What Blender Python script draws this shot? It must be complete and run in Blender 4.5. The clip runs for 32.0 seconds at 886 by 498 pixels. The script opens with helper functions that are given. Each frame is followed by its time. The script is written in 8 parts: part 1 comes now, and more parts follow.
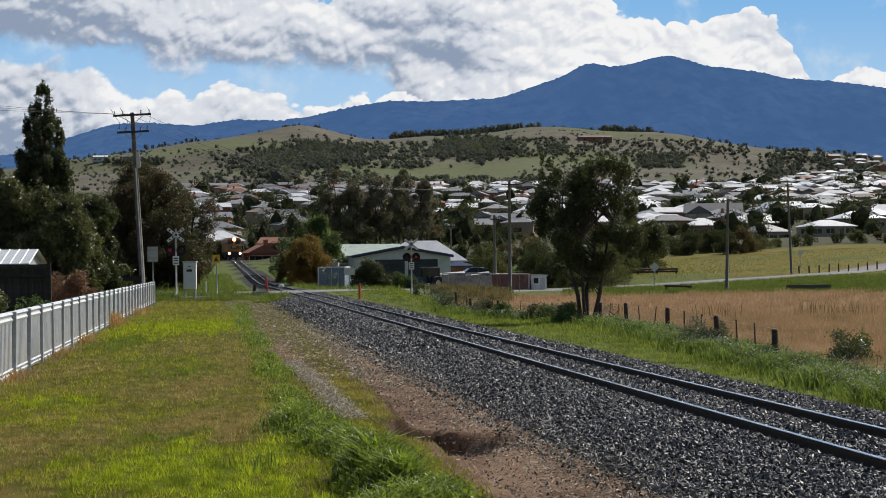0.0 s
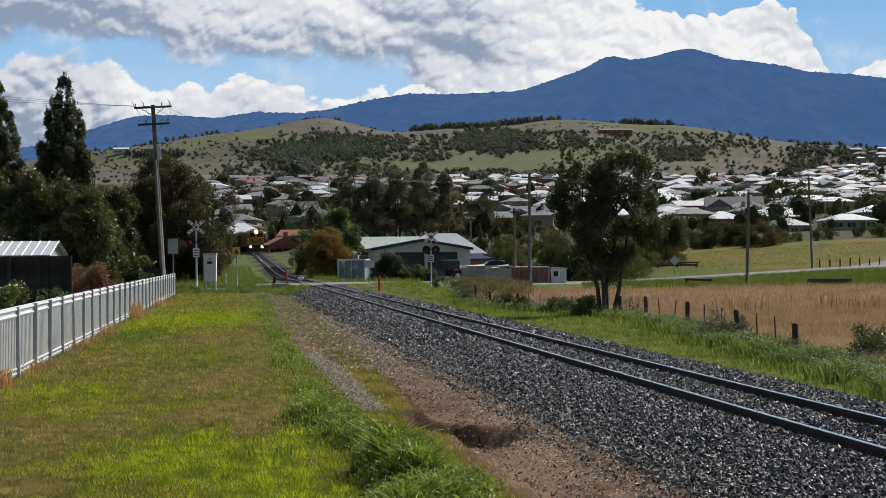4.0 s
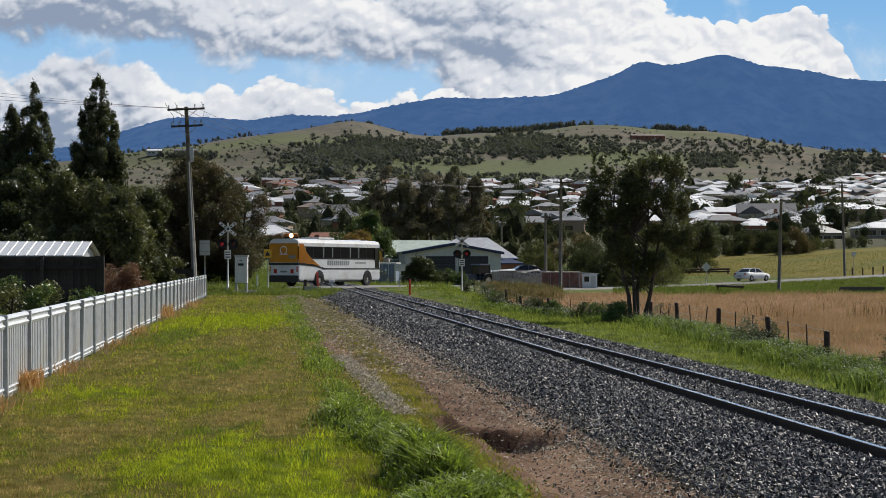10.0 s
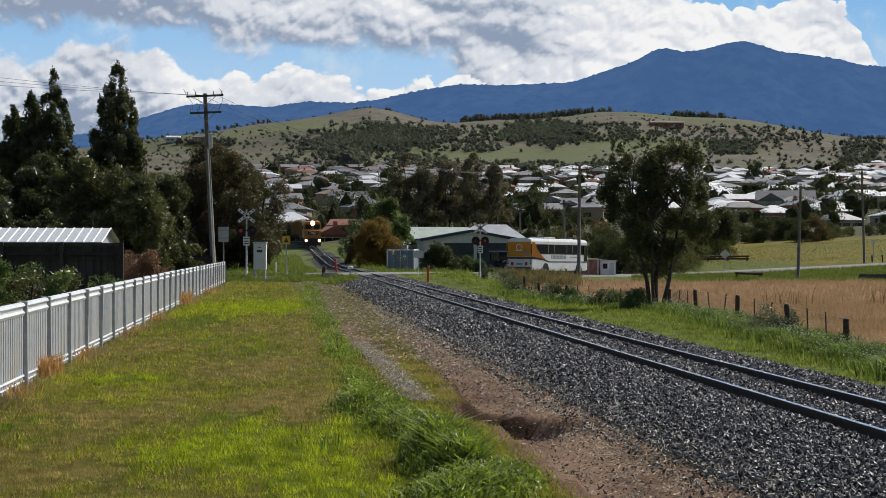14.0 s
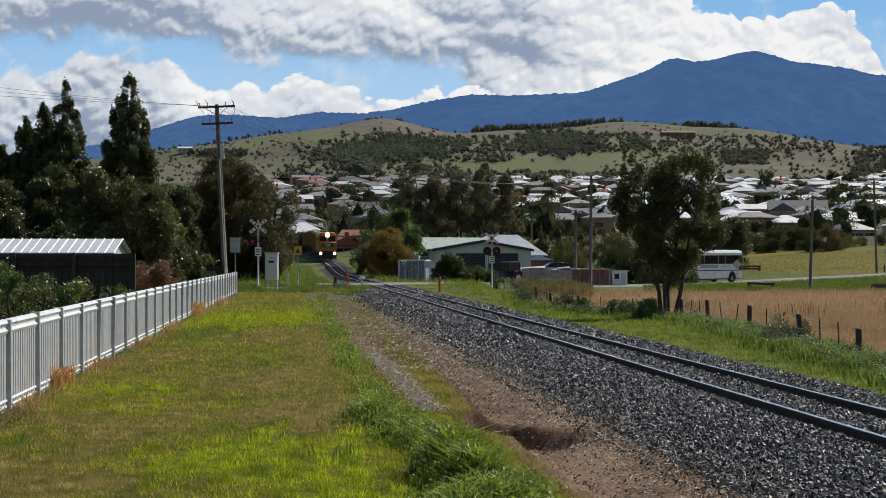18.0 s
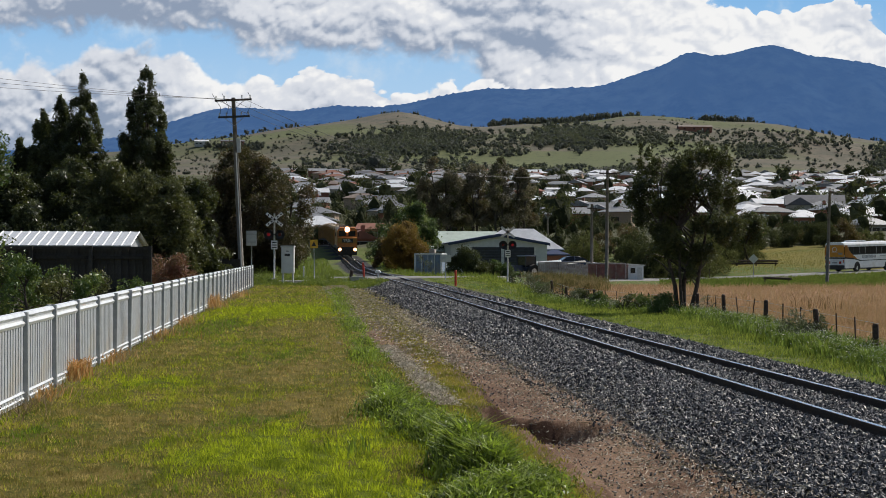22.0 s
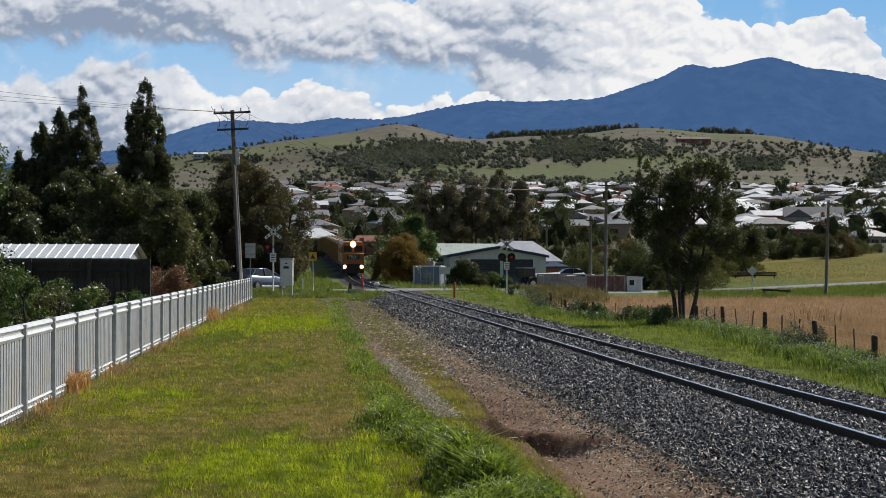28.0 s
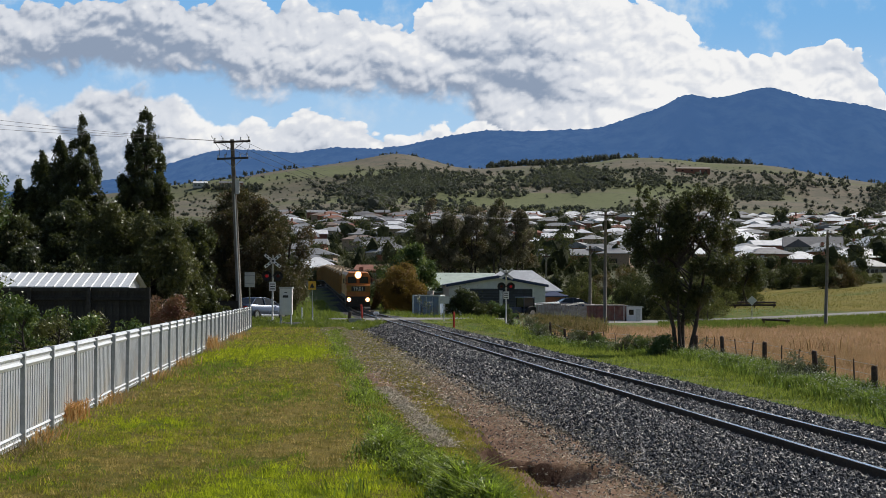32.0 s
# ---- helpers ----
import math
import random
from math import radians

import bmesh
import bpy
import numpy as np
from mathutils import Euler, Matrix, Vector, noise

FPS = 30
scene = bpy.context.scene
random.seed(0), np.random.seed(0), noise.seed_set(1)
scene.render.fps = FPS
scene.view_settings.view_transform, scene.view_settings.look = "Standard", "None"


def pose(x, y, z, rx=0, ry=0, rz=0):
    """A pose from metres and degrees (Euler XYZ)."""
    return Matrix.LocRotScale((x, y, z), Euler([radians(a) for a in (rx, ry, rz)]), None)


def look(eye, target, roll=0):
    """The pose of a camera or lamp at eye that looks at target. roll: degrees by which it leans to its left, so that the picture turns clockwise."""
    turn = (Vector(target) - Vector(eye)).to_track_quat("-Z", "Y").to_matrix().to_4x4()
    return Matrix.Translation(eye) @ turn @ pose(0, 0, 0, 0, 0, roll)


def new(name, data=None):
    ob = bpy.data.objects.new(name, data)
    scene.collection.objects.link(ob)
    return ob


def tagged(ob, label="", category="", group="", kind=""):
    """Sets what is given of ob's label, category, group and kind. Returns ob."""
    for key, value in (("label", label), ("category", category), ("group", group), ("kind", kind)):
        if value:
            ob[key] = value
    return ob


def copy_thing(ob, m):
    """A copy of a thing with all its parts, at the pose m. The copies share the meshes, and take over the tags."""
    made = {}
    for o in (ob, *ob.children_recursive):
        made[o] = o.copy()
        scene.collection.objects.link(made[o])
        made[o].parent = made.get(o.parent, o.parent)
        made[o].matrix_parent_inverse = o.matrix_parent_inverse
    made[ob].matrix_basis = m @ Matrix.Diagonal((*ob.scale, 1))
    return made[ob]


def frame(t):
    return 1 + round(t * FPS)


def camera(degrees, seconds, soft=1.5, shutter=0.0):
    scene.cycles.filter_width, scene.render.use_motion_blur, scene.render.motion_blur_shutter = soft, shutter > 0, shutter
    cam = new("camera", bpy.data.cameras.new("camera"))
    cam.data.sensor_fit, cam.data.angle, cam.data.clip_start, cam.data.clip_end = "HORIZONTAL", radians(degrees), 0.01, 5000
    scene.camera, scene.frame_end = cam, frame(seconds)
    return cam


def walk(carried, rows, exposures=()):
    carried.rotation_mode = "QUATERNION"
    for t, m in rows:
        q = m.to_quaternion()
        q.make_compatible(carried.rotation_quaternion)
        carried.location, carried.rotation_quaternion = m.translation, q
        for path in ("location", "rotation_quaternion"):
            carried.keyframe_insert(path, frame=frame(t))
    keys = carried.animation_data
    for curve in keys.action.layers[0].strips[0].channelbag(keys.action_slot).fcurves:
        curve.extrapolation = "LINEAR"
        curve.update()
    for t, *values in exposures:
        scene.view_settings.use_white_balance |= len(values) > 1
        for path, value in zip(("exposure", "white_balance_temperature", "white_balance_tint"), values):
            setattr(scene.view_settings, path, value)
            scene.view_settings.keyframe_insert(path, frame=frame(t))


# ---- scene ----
cam = camera(31.8, 32.0, 0.75)
EYE = (0.0, 0.0, 2.0)
# seconds, tilt, lean and turn in degrees of the hand-held camera, which stands still
TURNS = (
    (0, 90.505, 0.683, -3.014),
    (0.5, 90.426, 0.645, -2.941),
    (1, 90.355, 0.678, -2.917),
    (1.5, 90.350, 0.752, -2.878),
    (2, 90.330, 0.649, -2.828),
    (2.5, 90.294, 0.622, -2.724),
    (3, 90.320, 0.735, -2.640),
    (3.5, 90.271, 0.631, -2.485),
    (5.5, 90.230, 0.445, -1.896),
    (6, 90.373, 0.403, -1.886),
    (6.5, 90.409, 0.361, -1.862),
    (7, 90.399, 0.219, -1.841),
    (7.5, 90.427, 0.209, -1.821),
    (8, 90.424, 0.194, -1.783),
    (8.5, 90.479, 0.129, -1.684),
    (9, 90.429, 0.078, -1.573),
    (9.5, 90.425, 0.036, -1.390),
    (10, 90.401, -0.040, -1.153),
    (10.5, 90.357, -0.091, -1.072),
    (11, 90.318, -0.073, -0.999),
    (11.5, 90.256, -0.026, -0.957),
    (12, 90.163, -0.066, -0.822),
    (12.5, 90.144, -0.138, -0.720),
    (13, 90.067, -0.171, -0.612),
    (13.5, 89.950, -0.121, -0.570),
    (14, 89.915, -0.104, -0.477),
    (14.5, 89.965, 0.005, -0.425),
    (16.5, 89.951, 0.085, 0.064),
    (17, 90.063, 0.081, 0.031),
    (17.5, 90.120, 0.007, -0.036),
    (18, 90.296, -0.035, -0.053),
    (18.5, 90.160, -0.018, -0.032),
    (19, 90.125, 0.000, 0.000),
    (19.5, 90.068, -0.068, 0.053),
    (20, 90.009, -0.090, 0.177),
    (20.5, 89.984, -0.142, 0.298),
    (21, 89.945, -0.167, 0.498),
    (21.5, 90.048, -0.166, 0.544),
    (22, 90.064, -0.198, 0.535),
    (22.5, 90.133, -0.226, 0.586),
    (23, 90.155, -0.281, 0.506),
    (23.5, 90.243, -0.307, 0.501),
    (24, 90.455, -0.342, 0.442),
    (24.5, 90.503, -0.435, 0.417),
    (25, 90.423, -0.397, 0.380),
    (25.5, 90.448, -0.330, 0.404),
    (27.5, 90.509, -0.130, 0.518),
    (28, 90.516, -0.133, 0.494),
    (28.5, 90.595, -0.195, 0.567),
    (29, 90.742, -0.181, 0.536),
    (29.5, 91.083, -0.206, 0.543),
    (30, 91.260, -0.286, 0.501),
    (30.5, 91.460, -0.307, 0.484),
    (31, 91.563, -0.224, 0.473),
    (31.5, 91.492, -0.230, 0.466),
    (32, 91.595, -0.227, 0.473),
)
walk(cam, [(t, pose(*EYE, a, b, c)) for t, a, b, c in TURNS])

# ---- world, sun ----
SUN_AZ, SUN_EL = 48.0, 44.0   # degrees clockwise from the +Y axis, degrees above the horizon
world = bpy.data.worlds.new("sky")
scene.world = world
world.use_nodes = True
wn = world.node_tree.nodes
sky = wn.new("ShaderNodeTexSky")
sky.sky_type, sky.sun_disc = "NISHITA", False
sky.sun_elevation, sky.sun_rotation = radians(SUN_EL), radians(SUN_AZ)
wn["Background"].inputs["Strength"].default_value = 0.075
world.node_tree.links.new(sky.outputs[0], wn["Background"].inputs["Color"])
sun = new("sun", bpy.data.lights.new("sun", "SUN"))
sun.data.energy, sun.data.angle, sun.data.color = 4.6, radians(0.6), (1.0, 0.95, 0.87)
sun_dir = Vector((math.sin(radians(SUN_AZ)) * math.cos(radians(SUN_EL)), math.cos(radians(SUN_AZ)) * math.cos(radians(SUN_EL)), math.sin(radians(SUN_EL))))
sun.matrix_world = look(sun_dir * 60, (0, 0, 0))
scene.view_settings.exposure = 0.0


# ---- materials ----
def nodes_of(m):
    m.use_nodes = True
    return m.node_tree.nodes, m.node_tree.links


def noise_node(n, l, vec, scale, detail=6.0, rough=0.6):
    t = n.new("ShaderNodeTexNoise")
    t.inputs["Scale"].default_value, t.inputs["Detail"].default_value, t.inputs["Roughness"].default_value = scale, detail, rough
    l.new(vec, t.inputs["Vector"])
    return t.outputs["Fac"]


def ramp(n, l, fac, lo, hi):
    r = n.new("ShaderNodeMapRange")
    r.interpolation_type = "SMOOTHSTEP"
    r.inputs["From Min"].default_value, r.inputs["From Max"].default_value = lo, hi
    l.new(fac, r.inputs["Value"])
    return r.outputs["Result"]


def mix(n, l, fac, a, b, how="MIX"):
    m = n.new("ShaderNodeMix")
    m.data_type, m.blend_type = "RGBA", how
    for s, v in ((m.inputs["Factor"], fac), (m.inputs["A"], a), (m.inputs["B"], b)):
        if isinstance(v, (int, float)):
            s.default_value = v
        elif isinstance(v, tuple):
            s.default_value = (*v[:3], 1)
        else:
            l.new(v, s)
    return m.outputs["Result"]


def mat(name, c1, c2=None, scale=6.0, rough=0.7, bump=0.0, metal=0.0, stain=None, big=0.6, spec=0.5, vary=0.0, bump_scale=None, glow=0.0, through_light=0.0):
    """Two colours in fine grain, a third in large stains, a bump, and a shift from object to object."""
    m = bpy.data.materials.new(name)
    n, l = nodes_of(m)
    b = n["Principled BSDF"]
    co = n.new("ShaderNodeTexCoord").outputs["Object"]
    c2 = c2 or tuple(v * 0.75 for v in c1)
    f1 = noise_node(n, l, co, scale)
    col = mix(n, l, ramp(n, l, f1, 0.35, 0.65), c1, c2)
    if stain:
        col = mix(n, l, ramp(n, l, noise_node(n, l, co, big, 5.0), 0.48, 0.68), col, stain)
    if vary:
        oi = n.new("ShaderNodeObjectInfo")
        hs = n.new("ShaderNodeHueSaturation")
        v = n.new("ShaderNodeMapRange")
        v.inputs["To Min"].default_value, v.inputs["To Max"].default_value = 1 - vary, 1 + vary
        l.new(oi.outputs["Random"], v.inputs["Value"])
        l.new(v.outputs["Result"], hs.inputs["Value"])
        l.new(col, hs.inputs["Color"])
        col = hs.outputs["Color"]
    l.new(col, b.inputs["Base Color"])
    r = n.new("ShaderNodeMapRange")
    r.inputs["To Min"].default_value, r.inputs["To Max"].default_value = max(0.02, rough - 0.1), min(1, rough + 0.12)
    l.new(f1, r.inputs["Value"])
    l.new(r.outputs["Result"], b.inputs["Roughness"])
    b.inputs["Metallic"].default_value = metal
    b.inputs["Specular IOR Level"].default_value = spec
    if bump:
        bp = n.new("ShaderNodeBump")
        bp.inputs["Strength"].default_value, bp.inputs["Distance"].default_value = min(1, bump), 0.03
        l.new(noise_node(n, l, co, bump_scale or scale * 2), bp.inputs["Height"])
        l.new(bp.outputs["Normal"], b.inputs["Normal"])
    if glow:
        b.inputs["Emission Color"].default_value = (*c1, 1)
        b.inputs["Emission Strength"].default_value = glow
    return m


def leaf_mat(name, c1, c2, glossy=0.45, lucent=0.25, spec=0.4, clump=0.7, deep=0.6):
    """Foliage: colour differs from leaf to leaf, a little light comes through."""
    m = bpy.data.materials.new(name)
    n, l = nodes_of(m)
    b = n["Principled BSDF"]
    g = n.new("ShaderNodeNewGeometry")
    co = n.new("ShaderNodeTexCoord").outputs["Object"]
    col = mix(n, l, g.outputs["Random Per Island"], c1, c2)
    col = mix(n, l, ramp(n, l, noise_node(n, l, co, clump, 3.0), 0.38, 0.68), col, tuple(v * deep for v in c1))
    l.new(col, b.inputs["Base Color"])
    b.inputs["Roughness"].default_value = glossy
    b.inputs["Specular IOR Level"].default_value = spec
    tr = n.new("ShaderNodeBsdfTranslucent")
    l.new(mix(n, l, 0.4, col, (0.25, 0.3, 0.05)), tr.inputs["Color"])
    ms = n.new("ShaderNodeMixShader")
    ms.inputs["Fac"].default_value = lucent
    l.new(b.outputs[0], ms.inputs[1])
    l.new(tr.outputs[0], ms.inputs[2])
    l.new(ms.outputs[0], n["Material Output"].inputs["Surface"])
    return m


def glass_mat(name, tint, rough=0.12):
    m = bpy.data.materials.new(name)
    n, l = nodes_of(m)
    b = n["Principled BSDF"]
    b.inputs["Base Color"].default_value = (*tint, 1)
    b.inputs["Roughness"].default_value = rough
    b.inputs["Specular IOR Level"].default_value = 0.45
    return m


def lamp_mat(name, col, power):
    m = bpy.data.materials.new(name)
    n, l = nodes_of(m)
    b = n["Principled BSDF"]
    b.inputs["Base Color"].default_value = (*col, 1)
    b.inputs["Emission Color"].default_value = (*col, 1)
    b.inputs["Emission Strength"].default_value = power
    return m


M_STEEL_GREY = mat("galvanised_steel", (0.42, 0.44, 0.46), (0.34, 0.36, 0.38), 9, 0.45, 0.05, 0.35, (0.36, 0.33, 0.3), 0.8)
M_FENCE_SHEET = mat("pale_steel_sheet", (0.45, 0.475, 0.5), (0.38, 0.4, 0.43), 5, 0.45, 0.04, 0.1, (0.44, 0.42, 0.39), 1.2)
M_FENCE_RAIL = mat("fence_rail_white", (0.7, 0.72, 0.74), (0.6, 0.62, 0.64), 6, 0.4, 0.03, 0.1)
M_FENCE_POST = mat("fence_post_grey", (0.4, 0.42, 0.43), (0.32, 0.34, 0.35), 6, 0.5, 0.05, 0.1)
M_RAIL = mat("rail_side_rust", (0.045, 0.032, 0.026), (0.07, 0.045, 0.03), 14, 0.8, 0.3, 0.1)
M_RAIL_TOP = mat("rail_head_polished", (0.75, 0.76, 0.78), (0.6, 0.6, 0.62), 20, 0.22, 0.0, 0.9)
M_SLEEPER = mat("sleeper_timber", (0.11, 0.1, 0.095), (0.07, 0.065, 0.06), 12, 0.9, 0.5)
M_STONE = mat("ballast_stone", (0.11, 0.108, 0.11), (0.065, 0.064, 0.068), 30, 0.55, 0.3)
M_ASPHALT = mat("asphalt_pale", (0.2, 0.195, 0.19), (0.15, 0.148, 0.145), 18, 0.85, 0.3, 0, (0.24, 0.22, 0.2), 0.3)
M_POLE = mat("weathered_pole_timber", (0.2, 0.18, 0.155), (0.13, 0.115, 0.1), 4, 0.85, 0.4, 0, (0.16, 0.14, 0.12), 0.8)
M_TYRE_DARK = mat("dark_painted_arm", (0.035, 0.037, 0.042), None, 8, 0.5)
M_POST = mat("old_fence_post", (0.085, 0.055, 0.045), (0.045, 0.032, 0.027), 8, 0.9, 0.5)
M_BARK = mat("bark", (0.075, 0.06, 0.048), (0.04, 0.031, 0.025), 5, 0.9, 0.6)
M_PALING = mat("dark_paling", (0.055, 0.05, 0.047), (0.035, 0.032, 0.03), 6, 0.9, 0.5, vary=0.25)
M_WHITE = mat("white_paint", (0.8, 0.8, 0.79), (0.72, 0.72, 0.71), 3, 0.5, 0.03)
M_BLACK = mat("black_paint", (0.02, 0.02, 0.022), (0.03, 0.03, 0.03), 8, 0.5)
M_RED = mat("red_paint", (0.6, 0.06, 0.03), (0.48, 0.05, 0.03), 8, 0.55)
M_YELLOW = mat("sign_yellow", (0.75, 0.42, 0.03), (0.65, 0.36, 0.03), 5, 0.5)
M_SIGN_BACK = mat("sign_back_alloy", (0.6, 0.6, 0.58), (0.5, 0.5, 0.49), 5, 0.5, 0, 0.2)
M_CONCRETE = mat("concrete", (0.42, 0.4, 0.37), (0.33, 0.32, 0.3), 8, 0.85, 0.3)
M_LAMP_RED = lamp_mat("signal_red_lit", (0.5, 0.02, 0.03), 0.1)
M_LAMP_OFF = mat("signal_red_dark", (0.12, 0.01, 0.01), None, 4, 0.2)
M_HEADLIGHT = lamp_mat("headlight_lit", (1.0, 0.78, 0.52), 14)
# emissive orange for discs that imitate the halo round the lit lamps
M_LAMP_HALO = lamp_mat("headlight_halo_glow", (1.0, 0.42, 0.14), 1.3)
M_TYRE = mat("tyre_rubber", (0.02, 0.02, 0.02), (0.03, 0.03, 0.03), 10, 0.85)
M_CHROME = mat("wheel_alloy", (0.6, 0.6, 0.6), (0.5, 0.5, 0.5), 10, 0.3, 0, 0.8)
M_GLASS_DARK = glass_mat("dark_window_glass", (0.015, 0.018, 0.02))
M_LEAF_DARK = leaf_mat("leaf_dark", (0.022, 0.029, 0.012), (0.115, 0.13, 0.048), 0.45, 0.22, 0.4)
M_LEAF_TOWN = leaf_mat("leaf_garden_far", (0.04, 0.046, 0.024), (0.12, 0.128, 0.066), 0.9, 0.15, 0.08, 0.2)
M_LEAF_GUM = leaf_mat("leaf_gum_brown", (0.12, 0.1, 0.074), (0.4, 0.33, 0.25), 0.6, 0.22, 0.2)
M_LEAF_SCRUB = leaf_mat("leaf_scrub_dull", (0.075, 0.085, 0.03), (0.24, 0.23, 0.09), 0.8, 0.2, 0.12)
M_LEAF_GREY = leaf_mat("leaf_grey_green", (0.05, 0.06, 0.035), (0.26, 0.27, 0.18), 0.42, 0.2, 0.45)
M_LEAF_OLIVE = leaf_mat("leaf_olive", (0.045, 0.05, 0.016), (0.22, 0.215, 0.075), 0.42, 0.22, 0.45)
M_LEAF_RUST = leaf_mat("leaf_rust", (0.09, 0.05, 0.03), (0.19, 0.105, 0.055), 0.6, 0.25, 0.2)
M_LEAF_RED = leaf_mat("leaf_red_tips", (0.3, 0.09, 0.07), (0.2, 0.12, 0.08))
M_LEAF_ORANGE = leaf_mat("leaf_orange_flower", (0.34, 0.16, 0.03), (0.17, 0.095, 0.03), 0.6, 0.35)
M_LEAF_PALE = leaf_mat("leaf_pale_green", (0.19, 0.25, 0.08), (0.3, 0.36, 0.12), 0.6, 0.5)
M_LEAF_GREEN = leaf_mat("leaf_green", (0.05, 0.1, 0.025), (0.09, 0.15, 0.035))
# hill scrub: paler and greyer than near leaves, with distance haze in the colour
M_LEAF_FAR = leaf_mat("leaf_far_scrub_hazed", (0.1, 0.107, 0.096), (0.17, 0.172, 0.148), 0.9, 0.25, 0.1)
M_LEAF_WATTLE = leaf_mat("leaf_wattle_brown", (0.04, 0.032, 0.02), (0.17, 0.1, 0.06), 0.5, 0.22)
M_GLASS_BUS = glass_mat("bus_window_glass", (0.006, 0.007, 0.008), 0.35)
M_GLASS_BUS.node_tree.nodes["Principled BSDF"].inputs["Specular IOR Level"].default_value = 0.2
M_WIRE = mat("dark_cable", (0.06, 0.06, 0.06), None, 4, 0.7)
M_GRASS = leaf_mat("grass_blade", (0.11, 0.17, 0.02), (0.2, 0.24, 0.04), 0.6, 0.45)
M_GRASS_DRY = leaf_mat("dry_grass_blade", (0.36, 0.26, 0.13), (0.45, 0.34, 0.19), 0.8, 0.3)
M_STRAW = leaf_mat("straw", (0.6, 0.53, 0.42), (0.16, 0.11, 0.07), 0.8, 0.1)
M_FLOWER = mat("white_flower", (0.75, 0.76, 0.62), None, 10, 0.8)


# ---- mesh helpers ----
def part(name, bm, material, parent=None, label="", smooth=False):
    """Links a bmesh as one mesh object under a thing or a part."""
    me = bpy.data.meshes.new(name)
    bm.to_mesh(me)
    bm.free()
    if smooth:
        me.shade_smooth()
    me.materials.append(material)
    ob = new(name, me)
    if parent is not None:
        ob.parent = parent
    if label:
        ob["label"] = label
    return ob


def piece(name, me, parent, m, label=""):
    """An object of its own on a shared mesh."""
    ob = new(name, me)
    ob.parent = parent
    ob.matrix_basis = m
    if label:
        ob["label"] = label
    return ob


def empty(name, m, label, category, group="", kind=""):
    ob = new(name)
    ob.matrix_basis = m
    return tagged(ob, label, category, group, kind)


def arrays(name, verts, faces, material, parent=None, smooth=False):
    """A mesh object from numpy arrays; faces all of one length."""
    verts, faces = np.asarray(verts, "f"), np.asarray(faces, "i")
    me = bpy.data.meshes.new(name)
    k = faces.shape[1]
    me.vertices.add(len(verts))
    me.vertices.foreach_set("co", verts.ravel())
    me.loops.add(faces.size)
    me.loops.foreach_set("vertex_index", faces.ravel())
    me.polygons.add(len(faces))
    me.polygons.foreach_set("loop_start", np.arange(0, faces.size, k, dtype="i"))
    me.polygons.foreach_set("use_smooth", np.full(len(faces), smooth))
    me.update(calc_edges=True)
    me.materials.append(material)
    ob = new(name, me)
    if parent is not None:
        ob.parent = parent
    return ob


def box(bm, x0, x1, y0, y1, z0, z1, m=None, bevel=0.0):
    vs = [bm.verts.new((x, y, z)) for x in (x0, x1) for y in (y0, y1) for z in (z0, z1)]
    fs = [bm.faces.new([vs[i] for i in f]) for f in ((0, 1, 3, 2), (4, 6, 7, 5), (0, 4, 5, 1), (2, 3, 7, 6), (0, 2, 6, 4), (1, 5, 7, 3))]
    if bevel:
        edges = list({e for f in fs for e in f.edges})
        r = bmesh.ops.bevel(bm, geom=edges, offset=bevel, segments=2, affect="EDGES", clamp_overlap=True)
        vs = [v for v in {v for f in r["faces"] for v in f.verts} | set(v for v in vs if v.is_valid)]
    if m is not None:
        for v in vs:
            v.co = m @ v.co
    return vs


def tube(bm, points, radii, n=8, cap=True):
    """A tapered round bar through points."""
    rings = []
    pts = [Vector(p) for p in points]
    for i, p in enumerate(pts):
        d = (pts[min(i + 1, len(pts) - 1)] - pts[max(i - 1, 0)]).normalized()
        a = d.cross(Vector((0.3, 0.9, 0.1)) if abs(d.z) > 0.9 else Vector((0, 0, 1))).normalized()
        b = d.cross(a)
        r = radii[i] if isinstance(radii, (list, tuple)) else radii
        rings.append([bm.verts.new(p + (a * math.cos(2 * math.pi * k / n) + b * math.sin(2 * math.pi * k / n)) * r) for k in range(n)])
    for q, w in zip(rings, rings[1:]):
        for k in range(n):
            bm.faces.new((q[k], q[(k + 1) % n], w[(k + 1) % n], w[k]))
    if cap:
        bm.faces.new(rings[0])
        bm.faces.new(rings[-1][::-1])


def prism(bm, outline, y0, y1, m=None):
    """An outline in x, z drawn out along y."""
    a = [bm.verts.new((x, y0, z)) for x, z in outline]
    b = [bm.verts.new((x, y1, z)) for x, z in outline]
    k = len(a)
    for i in range(k):
        bm.faces.new((a[i], b[i], b[(i + 1) % k], a[(i + 1) % k]))
    bm.faces.new(a[::-1])
    bm.faces.new(b)
    if m is not None:
        for v in a + b:
            v.co = m @ v.co
    return a + b


def smooth_step(x, a, b):
    t = np.clip((np.asarray(x, float) - a) / (b - a), 0, 1)
    return t * t * (3 - 2 * t)


def wave_noise(x, y, size, seed=0):
    """Smooth value noise in numpy, about -1 to 1."""
    r = np.random.RandomState(seed)
    out = np.zeros(np.broadcast(x, y).shape)
    for _ in range(7):
        a, p = r.uniform(0, 2 * np.pi, 2)
        k = 2 * np.pi / (size * r.uniform(0.6, 1.7))
        out = out + np.sin((np.cos(a) * x + np.sin(a) * y) * k + p)
    return out / 3.0


# ---- plan: the track, the road, the lie of the land ----
BEND, RADIUS = 285.0, 170.0
T_DIR = Vector((-0.1055, 1.0)).normalized()


